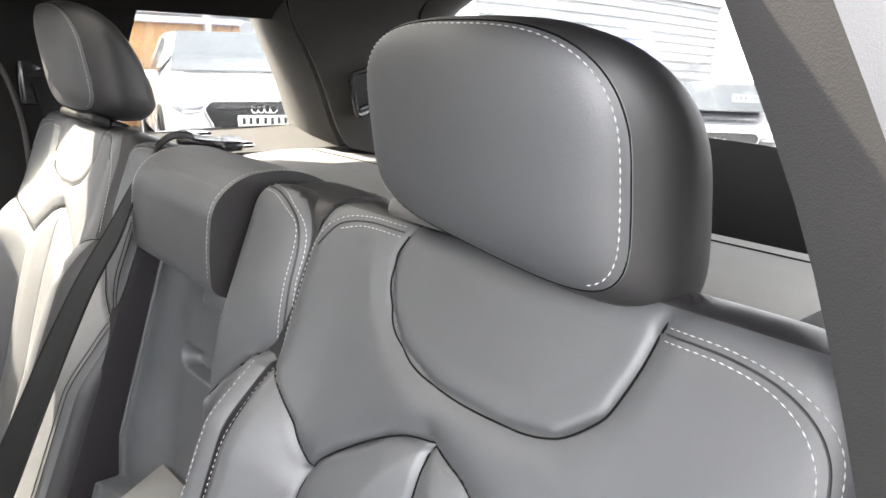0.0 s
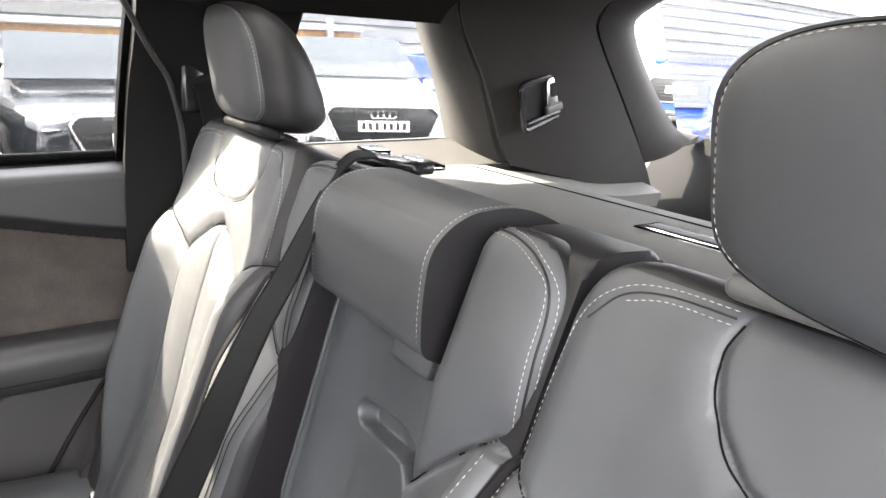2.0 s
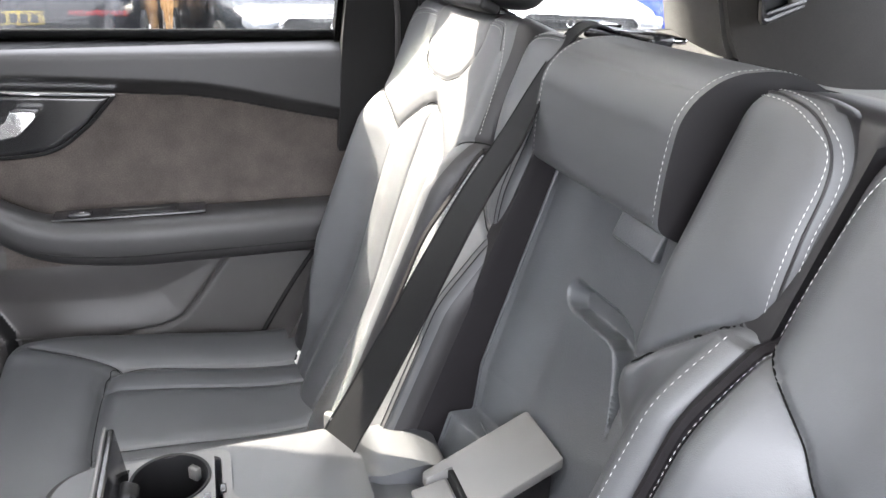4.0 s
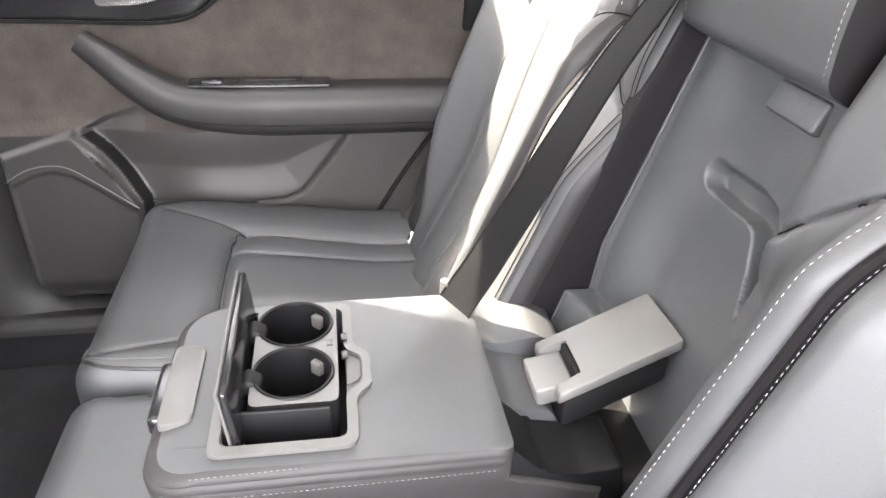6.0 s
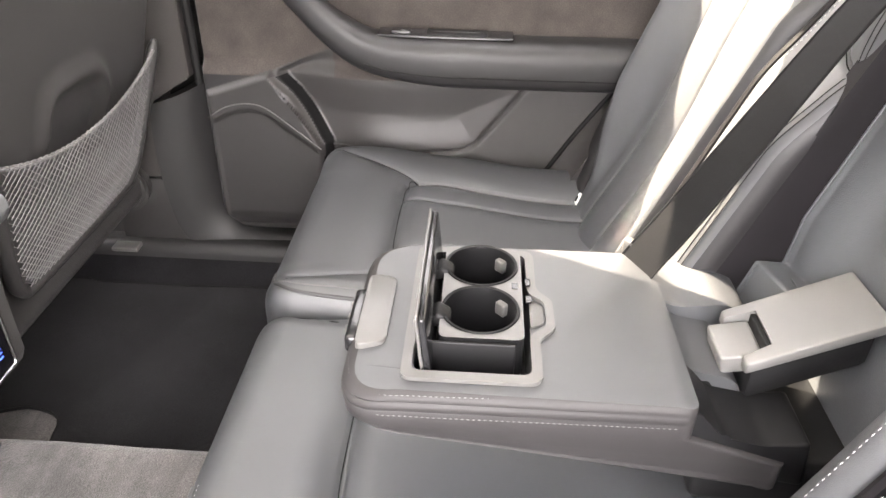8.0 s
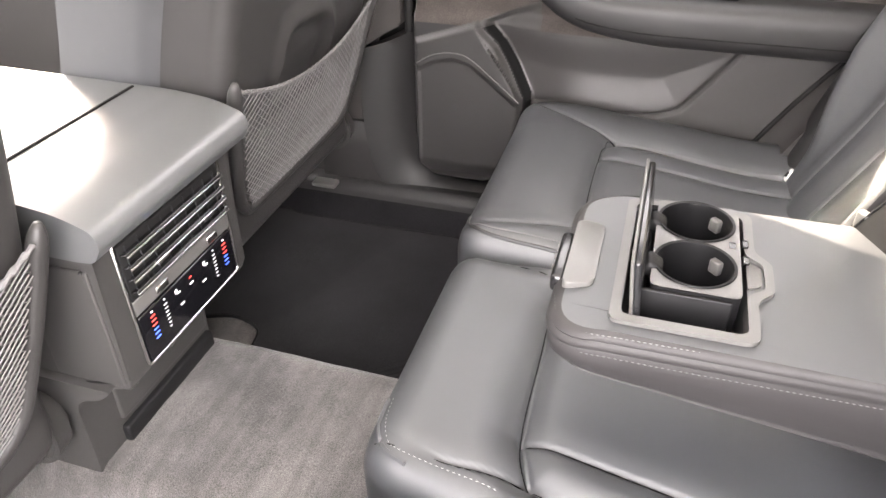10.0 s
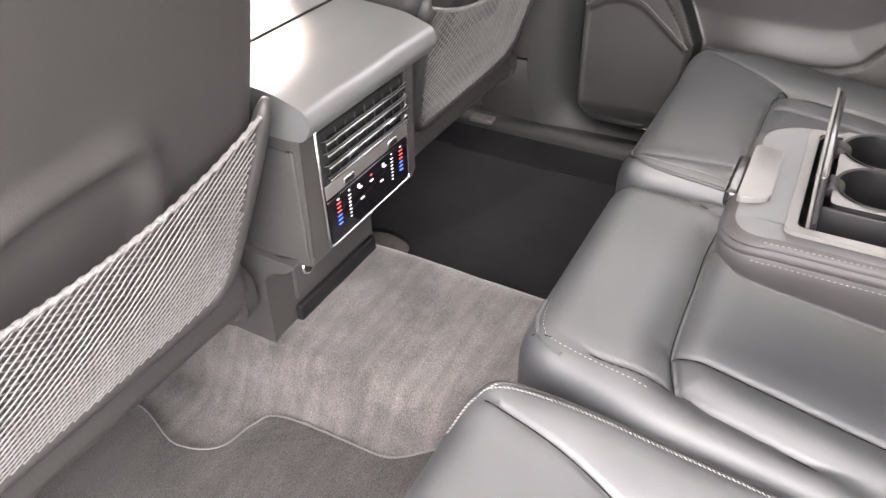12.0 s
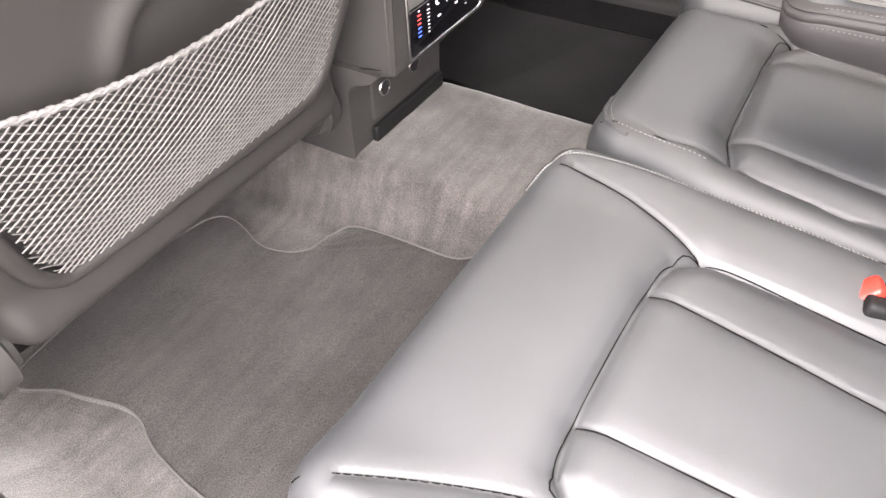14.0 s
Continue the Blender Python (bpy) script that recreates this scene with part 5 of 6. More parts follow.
    bmesh.ops.delete(walls, geom=[f for f in walls.faces if len(f.verts) > 4], context="FACES")
    holder = part("cup_holder", bm, PLASTIC_GREY, rest, "satin grey cup holder block", 30)
    part("holder_shell", walls, PLASTIC_COVER, holder, "gloss black walls")
    for c in (-0.010, 0.064):
        bm = bmesh.new()
        rings = []
        for r, z in ((0.0372, 0.8465), (0.0366, 0.8478), (0.0340, 0.8470), (0.0330, 0.842), (0.0318, 0.792), (0.028, 0.788), (0.002, 0.788)):
            rings.append([bm.verts.new((c + r * math.cos(a), 1.113 + r * math.sin(a), z)) for a in np.linspace(0, 2 * math.pi, 40, endpoint=False)])
        for a, b in zip(rings[:-1], rings[1:]):
            for i in range(40):
                bm.faces.new((a[i], a[(i + 1) % 40], b[(i + 1) % 40], b[i]))
        part("cup", bm, PLASTIC_COVER, holder, "gloss black cup well")
        part("grip_tab", boxed((c + 0.022, 1.092, 0.832), (0.012, 0.008, 0.014), 0.002, turn=(0, 0, 45)), PLASTIC_GREY, holder, "small grey cup grip")
    part("holder_wall", boxed((-0.0545, 1.118, 0.822), (0.004, 0.075, 0.042), 0.0015), PLASTIC_MATT, holder)
    part("well_floor", boxed((0.008, 1.118, 0.777), (0.188, 0.110, 0.006), 0.001), PLASTIC_MATT, rest)
    part("cup_mark", boxed((0.030, 1.080, 0.8464), (0.010, 0.006, 0.0008), 0.0002), PLASTIC_DARK, holder)
    # lid standing open
    lid = part("lid", boxed((0.010, 1.160, 0.856), (0.184, 0.007, 0.062), 0.003, turn=(-6, 0, 0)), PLASTIC_DARK, rest, "cup holder lid standing open")
    part("lid_face", boxed((0.010, 1.1645, 0.857), (0.186, 0.003, 0.064), 0.0012, turn=(-6, 0, 0)), PLASTIC_GREY, lid, "satin grey outer face")
    for c in (-0.010, 0.064):
        part("lid_hinge", boxed((c - 0.006, 1.150, 0.842), (0.022, 0.018, 0.016), 0.005, turn=(30, 0, 0)), PLASTIC_MATT, lid)
    for c in (0.020, 0.048):
        part("hinge_pin", boxed((c, 1.0665, 0.838), (0.010, 0.006, 0.004), 0.001), PLASTIC_DARK, rest)
    # plate with the release at the front
    plate = part("release_plate", extruded(rounded([(-0.046, 1.198), (0.056, 1.198), (0.060, 1.226), (-0.053, 1.226)], 0.008, 4), 0.815, 0.8325, "z", 0.002), PLASTIC_GREY, rest, "satin grey release plate")
    part("release_handle", boxed((0.005, 1.232, 0.815), (0.080, 0.014, 0.020), 0.005), PLASTIC_DARK, plate, "gloss black release handle")
    for k in (-0.018, 0.000, 0.018):
        part("button", boxed((0.004 + k, 1.2385, 0.818), (0.008, 0.004, 0.006), 0.001), PLASTIC_GREY, plate)
    # hinge end
    part("hinge_cover", extruded(rounded([(0.945, 0.826), (0.930, 0.824), (0.902, 0.795), (0.866, 0.788), (0.828, 0.794), (0.822, 0.74), (0.945, 0.76)], 0.006, 3), -0.106, -0.040, "x", 0.006, 3), PLASTIC_COVER, rest, "satin black plastic hinge cover")
    part("rear_pad", extruded(rounded([(0.940, 0.830), (0.915, 0.820), (0.868, 0.826), (0.842, 0.818), (0.838, 0.760), (0.940, 0.764)], 0.010, 3), 0.044, 0.128, "x", 0.012, 3), LEATHER, rest, "leather end of the pad")
    part("rear_strap", extruded(rounded([(0.940, 0.826), (0.915, 0.810), (0.880, 0.804), (0.868, 0.790), (0.868, 0.750), (0.940, 0.764)], 0.006, 3), -0.040, 0.046, "x", 0.006, 3), LEATHER, rest, "leather strap over the hinge")
    plate = rounded([(-0.048, 0.874), (-0.034, 0.874), (-0.034, 0.848), (0.019, 0.848), (0.019, 0.876), (0.033, 0.876), (0.031, 0.766), (-0.049, 0.764)], 0.003, 2)
    bm = extruded(plate, -0.006, 0.006, "z", 0.002)
    for v in bm.verts:
        fold = 0.10 * max(0.0, 0.795 - v.co.y)
        v.co.z += 0.822 + (0.874 - v.co.y) * 0.53 - fold
    hinge = part("hinge_plate", bm, HINGE_GREY, rest, "satin grey hinge plate")
    bm = extruded(rounded([(-0.046, 0.868), (0.030, 0.868), (0.029, 0.772), (-0.047, 0.772)], 0.006, 2), -0.040, -0.006, "z", 0.002)
    for v in bm.verts:
        v.co.z += 0.822 + (0.874 - v.co.y) * 0.53
    part("hinge_body", bm, PLASTIC_MATT, hinge)
    part("hinge_block", boxed((-0.0085, 0.872, 0.816), (0.050, 0.038, 0.020), 0.003, turn=(-12, 0, 0)), HINGE_GREY, hinge, "small grey hinge block")
    part("hinge_slot", boxed((-0.0075, 0.8505, 0.826), (0.052, 0.006, 0.020), 0.001), RUBBER, hinge)
    part("hinge_base", boxed((0.0, 0.835, 0.735), (0.20, 0.16, 0.06), 0.01), PLASTIC_MATT, rest)
    return rest


build_armrest()


# ---- seat belt and buckle ----
def build_belt():
    belt = thing("seat_belt", "black seat belt hanging across the seat back", "seat belt")
    place = on_back(1)
    way = [(0.180, 0.664, -0.118), (0.160, 0.672, -0.070), (0.144, 0.669, -0.024), (0.130, 0.648, 0.002), (0.116, 0.600, 0.018), (0.098, 0.540, 0.033), (0.087, 0.480, 0.050), (0.079, 0.410, 0.062),
           (0.080, 0.340, 0.068), (0.090, 0.240, 0.073), (0.098, 0.185, 0.076), (0.100, 0.14, 0.076)]
    way = smooth_line(way, 90)
    mid = place(way[:, 0], way[:, 1], way[:, 2])
    across = np.array([np.interp(np.linspace(0, 1, 90), [0, 0.25, 0.4, 1], [a, b, c, d]) for a, b, c, d in ((0.85, 0.9, 0.97, 0.82), (-0.3, -0.3, 0.05, 0.45), (0, 0.0, -0.10, 0.0))]).T
    across /= np.linalg.norm(across, axis=1)[:, None]
    k = np.linspace(-1, 1, 9)
    p = mid[:, None] + across[:, None] * (k[None, :, None] * 0.026)
    part("webbing", grid(p, thick=0.0014), WEBBING, belt, "black woven webbing", 70)
    rims = [tube(mid + across * s, 0.0011, 5) for s in (-0.0254, 0.0254)]
    part("woven_edge", joined(rims), WEBBING, belt)
    guide = part("belt_guide", boxed((0.135, 0.640, 1.238), (0.105, 0.030, 0.012), 0.004, turn=(0, 0, 10)), PLASTIC_DARK, belt, "gloss black belt guide")
    part("guide_plate", boxed((0.225, 0.618, 1.240), (0.060, 0.026, 0.007), 0.003, turn=(0, 0, -8)), CHROME_BRIGHT, belt, "bright metal latch plate")
    part("guide_plate", boxed((0.130, 0.606, 1.238), (0.085, 0.020, 0.006), 0.002, turn=(0, 0, -8)), CHROME_BRIGHT, belt, "bright metal latch plate")
    part("buckle_end", boxed((0.125, 0.952, 0.838), (0.016, 0.010, 0.022), 0.004, turn=(0, 0, 40)), PLASTIC_GREY, belt)
    return belt


build_belt()
buckle = thing("belt_buckle", "black belt buckle with a red release button", "seat belt buckle")
part("case", boxed((-0.278, 1.037, 0.640), (0.030, 0.075, 0.026), 0.006, turn=(10, 0, 12)), PLASTIC_MATT, buckle)
part("button", boxed((-0.273, 1.070, 0.652), (0.024, 0.014, 0.026), 0.005, turn=(48, 0, 20)), RED_PLASTIC, buckle, "red release button")


# ---- boot cover ----
cover = thing("cargo_cover", "pale grey rolled-up boot cover cassette behind the seats", "cargo cover")
slab = rounded([(0.222, 1.128), (0.222, 1.154), (0.300, 1.158), (0.395, 1.157), (0.440, 1.148), (0.440, 1.110), (0.30, 1.105)], [0.006, 0.008, 0.03, 0.03, 0.010, 0.010, 0.010], 4)
part("cassette", extruded(slab, -0.535, 0.535, "x", 0.006, 3), COVER, cover, "pale grey cassette")
part("seam", boxed((0, 0.268, 1.1565), (1.03, 0.0024, 0.003), 0.0008), RUBBER, cover)
handle = part("handle_frame", boxed((-0.03, 0.332, 1.1535), (0.15, 0.046, 0.012), 0.004), CHROME_BRIGHT, cover, "bright handle bezel")
part("handle_slot", boxed((-0.03, 0.332, 1.157), (0.128, 0.026, 0.008), 0.003), PLASTIC_MATT, handle)

pocket = thing("buckle_pocket", "black pocket with a stowed metal belt tongue", "belt holder")
tilt = pose(0.508, 0.125, 1.275, -14, 0, 9)


def in_pocket(bm):
    bmesh.ops.transform(bm, matrix=tilt, verts=bm.verts)
    return bm


rim = np.array([(-0.013, p, q) for p, q in rounded([(-0.066, -0.036), (0.066, -0.042), (0.062, 0.042), (-0.060, 0.040)], 0.014, 4)])
v, f = tube(rim, 0.006, 8, closed=True, up=(1, 0, 0))
part("pocket_frame", (np.array([tuple(tilt @ Vector(p)) for p in v]), f), PLASTIC_DARK, pocket)
part("pocket_floor", in_pocket(boxed((-0.006, 0, 0), (0.006, 0.124, 0.074), 0.002)), RUBBER, pocket)
part("tongue", in_pocket(extruded(rounded([(-0.036, -0.010), (0.002, -0.010), (-0.002, 0.030), (-0.008, 0.038), (-0.026, 0.038), (-0.032, 0.030)], 0.004, 2), -0.020, -0.0165, "x", 0.001)), CHROME, pocket, "metal belt tongue")
part("tongue_slot", in_pocket(boxed((-0.0208, -0.017, 0.016), (0.002, 0.016, 0.026), 0.0008)), RUBBER, pocket)
part("tongue_foot", in_pocket(boxed((-0.018, -0.016, -0.018), (0.010, 0.046, 0.016), 0.004)), PLASTIC_GREY, pocket, "grey plastic tongue foot")
part("pocket_lip", in_pocket(boxed((-0.014, 0, -0.030), (0.012, 0.120, 0.012), 0.004)), PLASTIC_DARK, pocket)
hook = part("bag_hook", boxed((0.505, -0.13, 1.125), (0.016, 0.012, 0.07), 0.005, 3, (25, 0, 0)), RUBBER)
tagged(hook, "small black hook on the pillar trim", "hook")


# ---- front seats ----
FS_FOOT, FS_UP, FS_OUT = np.array([0, 1.776, 0.575]), np.array([0, -0.270, 0.963]), np.array([0, -0.963, -0.270])


def fs_place(s, h, n):
    s, h, n = np.broadcast_arrays(np.array(s, float), np.array(h, float), np.array(n, float))
    return FS_FOOT + s[..., None] * np.array([1.0, 0, 0]) + h[..., None] * FS_UP + n[..., None] * FS_OUT


def front_seat(middle, label):
    seat = thing("front_seat", label, "car seat", "front seats")
    inner_side, slim = (0.169, 0.895) if middle > 0 else (0.0, 1.0)

    def at(s, h, n):
        return fs_place(inner_side + (np.array(s, float) - inner_side) * slim, h, n)
    arch = [(-0.088, 0.20), (-0.086, 0.27), (-0.066, 0.318), (-0.02, 0.345), (0.06, 0.352), (0.105, 0.346), (0.120, 0.29), (0.122, 0.20)]
    m = -1 if middle > 0 else 1
    arch = [(a * m, b) for a, b in arch]

    def relief(s, h):
        u = s - middle
        n = 0.020 * ramp01(-h, -0.09, -0.02) 
        d = line_distance(u, h, smooth_line(arch, 40))
        n = n + 0.011 * np.exp(-(d / 0.016) ** 2) - 0.005 * inside(u, h, [tuple(p) for p in smooth_line(arch, 40)]) * ramp01(d, 0, 0.03)
        net = ramp01(h, 0.085, 0.11) * (1 - ramp01(h, 0.22, 0.30))
        return n - 0.010 * net * (1 - ramp01(np.abs(u), 0.19, 0.24))
    pad = Pad(lambda h: middle - 0.262 - 0.012 * bump_of(h, 0.30, 0.2) + corner(-h, 0.0, 0.05) * 0.8 + corner(h, 0.70, 0.12), lambda h: middle + 0.262 + 0.012 * bump_of(h, 0.30, 0.2) - corner(-h, 0.0, 0.05) * 0.8 - corner(h, 0.70, 0.12),
              0.0, 0.70, relief, 0.12, 0.032, at, 0.007)
    part("back_shell", pad.build()["body"], SHELL, seat, "black grained seat back shell")
    leather = Pad(lambda h: middle - 0.285 + corner(h, 0.71, 0.12), lambda h: middle + 0.285 - corner(h, 0.71, 0.12), 0.10, 0.71, lambda s, h: 0.0 * s, 0.16, 0.05, lambda s, h, n: at(s, h, -0.075 + n), 0.02)
    part("backrest", leather.build()["body"], LEATHER, seat)
    u_line = smooth_line([(0.268, 0.325), (0.252, 0.235), (0.222, 0.120), (0.198, 0.085), (0.165, 0.074), (0.0, 0.072), (-0.165, 0.074), (-0.198, 0.085), (-0.222, 0.120), (-0.252, 0.235), (-0.268, 0.325)], 130)
    frame_line = at(middle + u_line[:, 0], u_line[:, 1], 0.008)
    r = np.full(130, 0.0105)
    r[:4], r[-4:] = (0.004, 0.007, 0.009, 0.010), (0.010, 0.009, 0.007, 0.004)
    part("net_frame", tube(frame_line, r, 10, up=FS_OUT), SHELL, seat, "black plastic rim of the pocket", 80)
    # pocket net
    def top_of(u):
        return 0.268 + 0.034 * (np.abs(u) / 0.235) ** 2.2

    def bound(u, h):
        return np.abs(u) < np.interp(h, [0.07, 0.088, 0.12, 0.235, 0.325], [0.165, 0.19, 0.214, 0.243, 0.260])

    def level(u, h):
        return 0.010 + 0.016 * np.sin(np.clip((h - 0.06) / 0.19, 0, 1) * math.pi * 0.75) * (1 - (u / 0.26) ** 2)
    cords = []
    steep, bold, fine = (0.64, 0.00120, 0.00065) if middle < 0 else (0.75, 0.0010, 0.0008)
    for lean in (steep, -steep):
        for c in np.arange(-0.60, 0.60, 0.0140 if middle < 0 else 0.0155):
            h = np.linspace(0.080, 0.32, 44)
            u = c + (h - 0.17) / lean
            wave = 0.0008 * np.sin((h - c) * 700)
            ok = bound(u, h) & (h < top_of(u))
            if ok.sum() < 4:
                continue
            u, h = (u + wave)[ok], h[ok]
            cords.append(tube(at(middle + u, h, level(u, h) + (0.0012 if lean > 0 else 0.0)), bold if lean > 0 else fine, 5, up=FS_OUT, flat=0.7))
    net = part("pocket_net", joined(cords), NET_CORD, seat, "grey knitted pocket net", 80)
    u = np.linspace(-0.256, 0.256, 220)
    hem = at(middle + u, top_of(u) + 0.0014 * np.sin(u * 420), level(u, top_of(u)) + 0.001)
    hem2 = at(middle + u, top_of(u) - 0.0014 * np.sin(u * 420), level(u, top_of(u)) + 0.002)
    part("elastic_hem", joined([tube(hem, 0.0026, 6), tube(hem2, 0.0024, 6)]), NET_CORD, net, "twisted elastic hem")
    face, rear, ring = ring_block(lambda s, h, n: at(s, h, -0.02 - n), middle, 0.135, 0.735, 0.915, [(0.01, 0.115), (0.6, 0.110), (0.9, 0.085), (0.97, 0.06), (1.0, 0.03), (0.97, 0.005), (0.9, -0.012), (0.6, -0.022), (0.01, -0.024)], (3.0, 3.4), 4, 48)
    headrest = part("headrest", face, LEATHER, seat, "", 80)
    part("headrest_side", rear, LEATHER_SIDE, headrest, "", 80)
    for k in (-0.06, 0.06):
        part("headrest_post", tube(at(np.full(6, middle + k), np.linspace(0.66, 0.76, 6), np.full(6, -0.06)), 0.006, 8), CHROME, seat, "chrome post")
    part("cushion", boxed((middle, 2.10, 0.60), (0.52, 0.52, 0.16), 0.05, 4), LEATHER, seat)
    part("seat_base", boxed((middle, 2.16, 0.47), (0.44, 0.38, 0.16), 0.02), PLASTIC_MATT, seat, "matt black seat base")
    for sgn in (-1, 1):
        bm = bmesh.new()
        bmesh.ops.create_cone(bm, cap_ends=True, segments=32, radius1=0.055, radius2=0.048, depth=0.05, matrix=pose(middle + sgn * 0.275, 1.83, 0.565, 0, 90, 0))
        bmesh.ops.bevel(bm, geom=[e for e in bm.edges if len(e.link_faces) == 2 and e.calc_face_angle() > 0.9], offset=0.012, segments=3, affect="EDGES")
        part("hinge_cap", bm, PLASTIC, seat, "round black hinge cap")
    return seat


front_seat(-0.437, "front seat seen from behind, black shell with a knitted pocket net")
front_seat(0.437, "front seat seen from behind across the console, with pocket net")


# ---- centre console ----
def build_console():
    con = thing("centre_console", "grey centre console end with air vents and a touch panel", "car console")
    mid = 0.005
    prof = [(1.668, 0.835), (1.684, 0.828), (1.690, 0.815), (1.690, 0.640), (1.697, 0.624), (1.76, 0.606), (2.30, 0.606), (2.30, 0.835)]
    body = part("housing", extruded(prof, mid - 0.128, mid + 0.128, "x", 0.018, 5), PLASTIC, con, "soft grey-black housing")
    pad_prof = rounded([(1.655, 0.840), (1.668, 0.820), (1.690, 0.818), (2.40, 0.818), (2.40, 0.884), (1.76, 0.878), (1.70, 0.872), (1.660, 0.858)], [0.008, 0.008, 0.004, 0.004, 0.004, 0.02, 0.03, 0.012], 6)
    pad = part("top_pad", extruded(pad_prof, mid - 0.142, mid + 0.142, "x", 0.020, 6), PAD_SMOOTH, con, "smooth grey leather lid")
    part("lid_gap", boxed((mid, 1.812, 0.8765), (0.270, 0.004, 0.008), 0.001), RUBBER, pad)
    part("side_panel", boxed((mid - 0.1285, 1.745, 0.712), (0.006, 0.095, 0.165), 0.02, 4), PLASTIC, con, "side panel with a fine gap")
    line = np.array([(mid - 0.1305, a, b) for a, b in rounded([(1.702, 0.80), (1.702, 0.635), (1.80, 0.615)], 0.01, 4)])
    part("panel_dark_line", tube(line, 0.0012, 5), RUBBER, con)
    part("pad_gap", boxed((mid - 0.1300, 1.76, 0.830), (0.004, 0.15, 0.004), 0.001), RUBBER, con)
    # vents
    def ring(x0, x1, z0, z1, r):
        return rounded([(x0, z0), (x1, z0), (x1, z1), (x0, z1)], r, 4)
    loop = np.array([(a, 1.686, b) for a, b in ring(mid - 0.100, mid + 0.100, 0.640, 0.812, 0.008)])
    part("chrome_frame", tube(loop, 0.0021, 6, closed=True, up=(0, 1, 0)), CHROME, con, "satin chrome frame")
    part("vent_back", boxed((mid, 1.6875, 0.768), (0.192, 0.006, 0.074), 0.002), RUBBER, con, "dark vent opening")
    for k in range(4):
        part("slat", boxed((mid, 1.6825, 0.744 + k * 0.0165), (0.188, 0.014, 0.003), 0.001, turn=(-18, 0, 0)), PLASTIC_DARK, con, "gloss black vent slat")
        part("slat_edge", boxed((mid, 1.6757, 0.7425 + k * 0.0165), (0.186, 0.0022, 0.0030), 0.0008), CHROME, con, "chrome slat edge")
    for k in np.linspace(-0.085, 0.085, 9):
        part("fin", boxed((mid + float(k), 1.6862, 0.768), (0.0016, 0.008, 0.066), 0.0004), PLASTIC_MATT, con)
    for k in (-0.046, 0.046):
        part("vent_knob", boxed((mid + k, 1.6735, 0.7605), (0.020, 0.006, 0.007), 0.002), CHROME, con, "chrome vent knob")
    part("vent_side", boxed((mid, 1.6868, 0.7215), (0.194, 0.006, 0.020), 0.002), PLASTIC_GREY, con, "satin strip with thumb wheels")
    for k in (-0.050, 0.055):
        part("thumb_wheel", boxed((mid + k, 1.6825, 0.722), (0.022, 0.005, 0.010), 0.002), CHROME, con, "ribbed thumb wheel")
    # touch panel
    part("touch_panel", boxed((mid, 1.6862, 0.676), (0.192, 0.006, 0.066), 0.003), SCREEN, con, "black glass touch panel")
    def mark(x, z, w, h, mat, name="symbol"):
        part(name, boxed((mid + x, 1.6828, z), (w * 0.62, 0.0008, h * 0.5), 0.0002, 1), mat, con)
    for side in (-1, 1):
        for k in range(6):
            mark(side * 0.076, 0.6975 - k * 0.0062, 0.013, 0.0028, LED_RED if k < 3 else LED_BLUE, "temperature_bar")
        mark(side * 0.076, 0.7035, 0.006, 0.003, LED_WHITE)
        for k in range(7):
            mark(side * 0.052, 0.6965 - k * 0.0055, 0.010 - 0.0006 * k, 0.0018, LED_WHITE, "fan_bar")
        mark(side * 0.052, 0.7035, 0.005, 0.003, LED_WHITE)
        mark(side * 0.030, 0.698, 0.007, 0.010, LED_WHITE)
        mark(side * 0.030 + 0.004, 0.694, 0.010, 0.003, LED_WHITE)
        mark(side * 0.024, 0.676, 0.012, 0.004, LED_WHITE)
    mark(0.0, 0.6985, 0.008, 0.003, LED_RED)
    mark(0.0, 0.690, 0.012, 0.004, LED_WHITE)
    # foot with the sockets
    part("foot", extruded(rounded([(1.715, 0.625), (1.735, 0.606), (1.775, 0.596), (1.782, 0.40), (2.0, 0.40), (2.0, 0.625)], [0.006, 0.02, 0.03, 0.01, 0.01, 0.01], 5), mid - 0.140, mid + 0.120, "x", 0.014, 4), PLASTIC, con, "grey-black foot on the hump")
    part("socket_field", boxed((mid + 0.014, 1.779, 0.553), (0.200, 0.012, 0.100), 0.005), PLASTIC, con, "recessed grey socket field")
    part("foot_strip", boxed((mid + 0.014, 1.777, 0.478), (0.205, 0.016, 0.030), 0.004), PLASTIC_MATT, con, "matt black strip above the carpet")
    for k in (-0.055, 0.030):
        bm = bmesh.new()
        bmesh.ops.create_cone(bm, cap_ends=True, segments=24, radius1=0.0125, radius2=0.011, depth=0.012, matrix=pose(mid + k, 1.775, 0.550, 90, 0, 0))
        part("socket_cap", bm, PLASTIC_DARK, con, "round black socket cover")
        a = np.linspace(0, 2 * math.pi, 24, endpoint=False)
        part("socket_ring", tube(np.column_stack([mid + k + 0.0128 * np.cos(a), np.full(24, 1.771), 0.550 + 0.0128 * np.sin(a)]), 0.0018, 6, closed=True, up=(0, 1, 0)), CHROME, con, "chrome socket ring")
    return con


build_console()


# ---- outside ----
ASPHALT = material("asphalt", (0.055, 0.053, 0.050), 0.9, spec=0.2, mottle=0.25, mottle_size=2, fibre=0.5, fibre_size=60, grain=0.5, grain_size=120)
LINE_PAINT = material("white_line_paint", (0.6, 0.59, 0.55), 0.7, mottle=0.15)
CLADDING = material("pale_cladding", (0.24, 0.245, 0.245), 0.5, mottle=0.05, mottle_size=1)
WOOD = material("fence_wood", (0.36, 0.20, 0.08), 0.8, mottle=0.3, mottle_size=12, fibre=0.4, fibre_size=30)
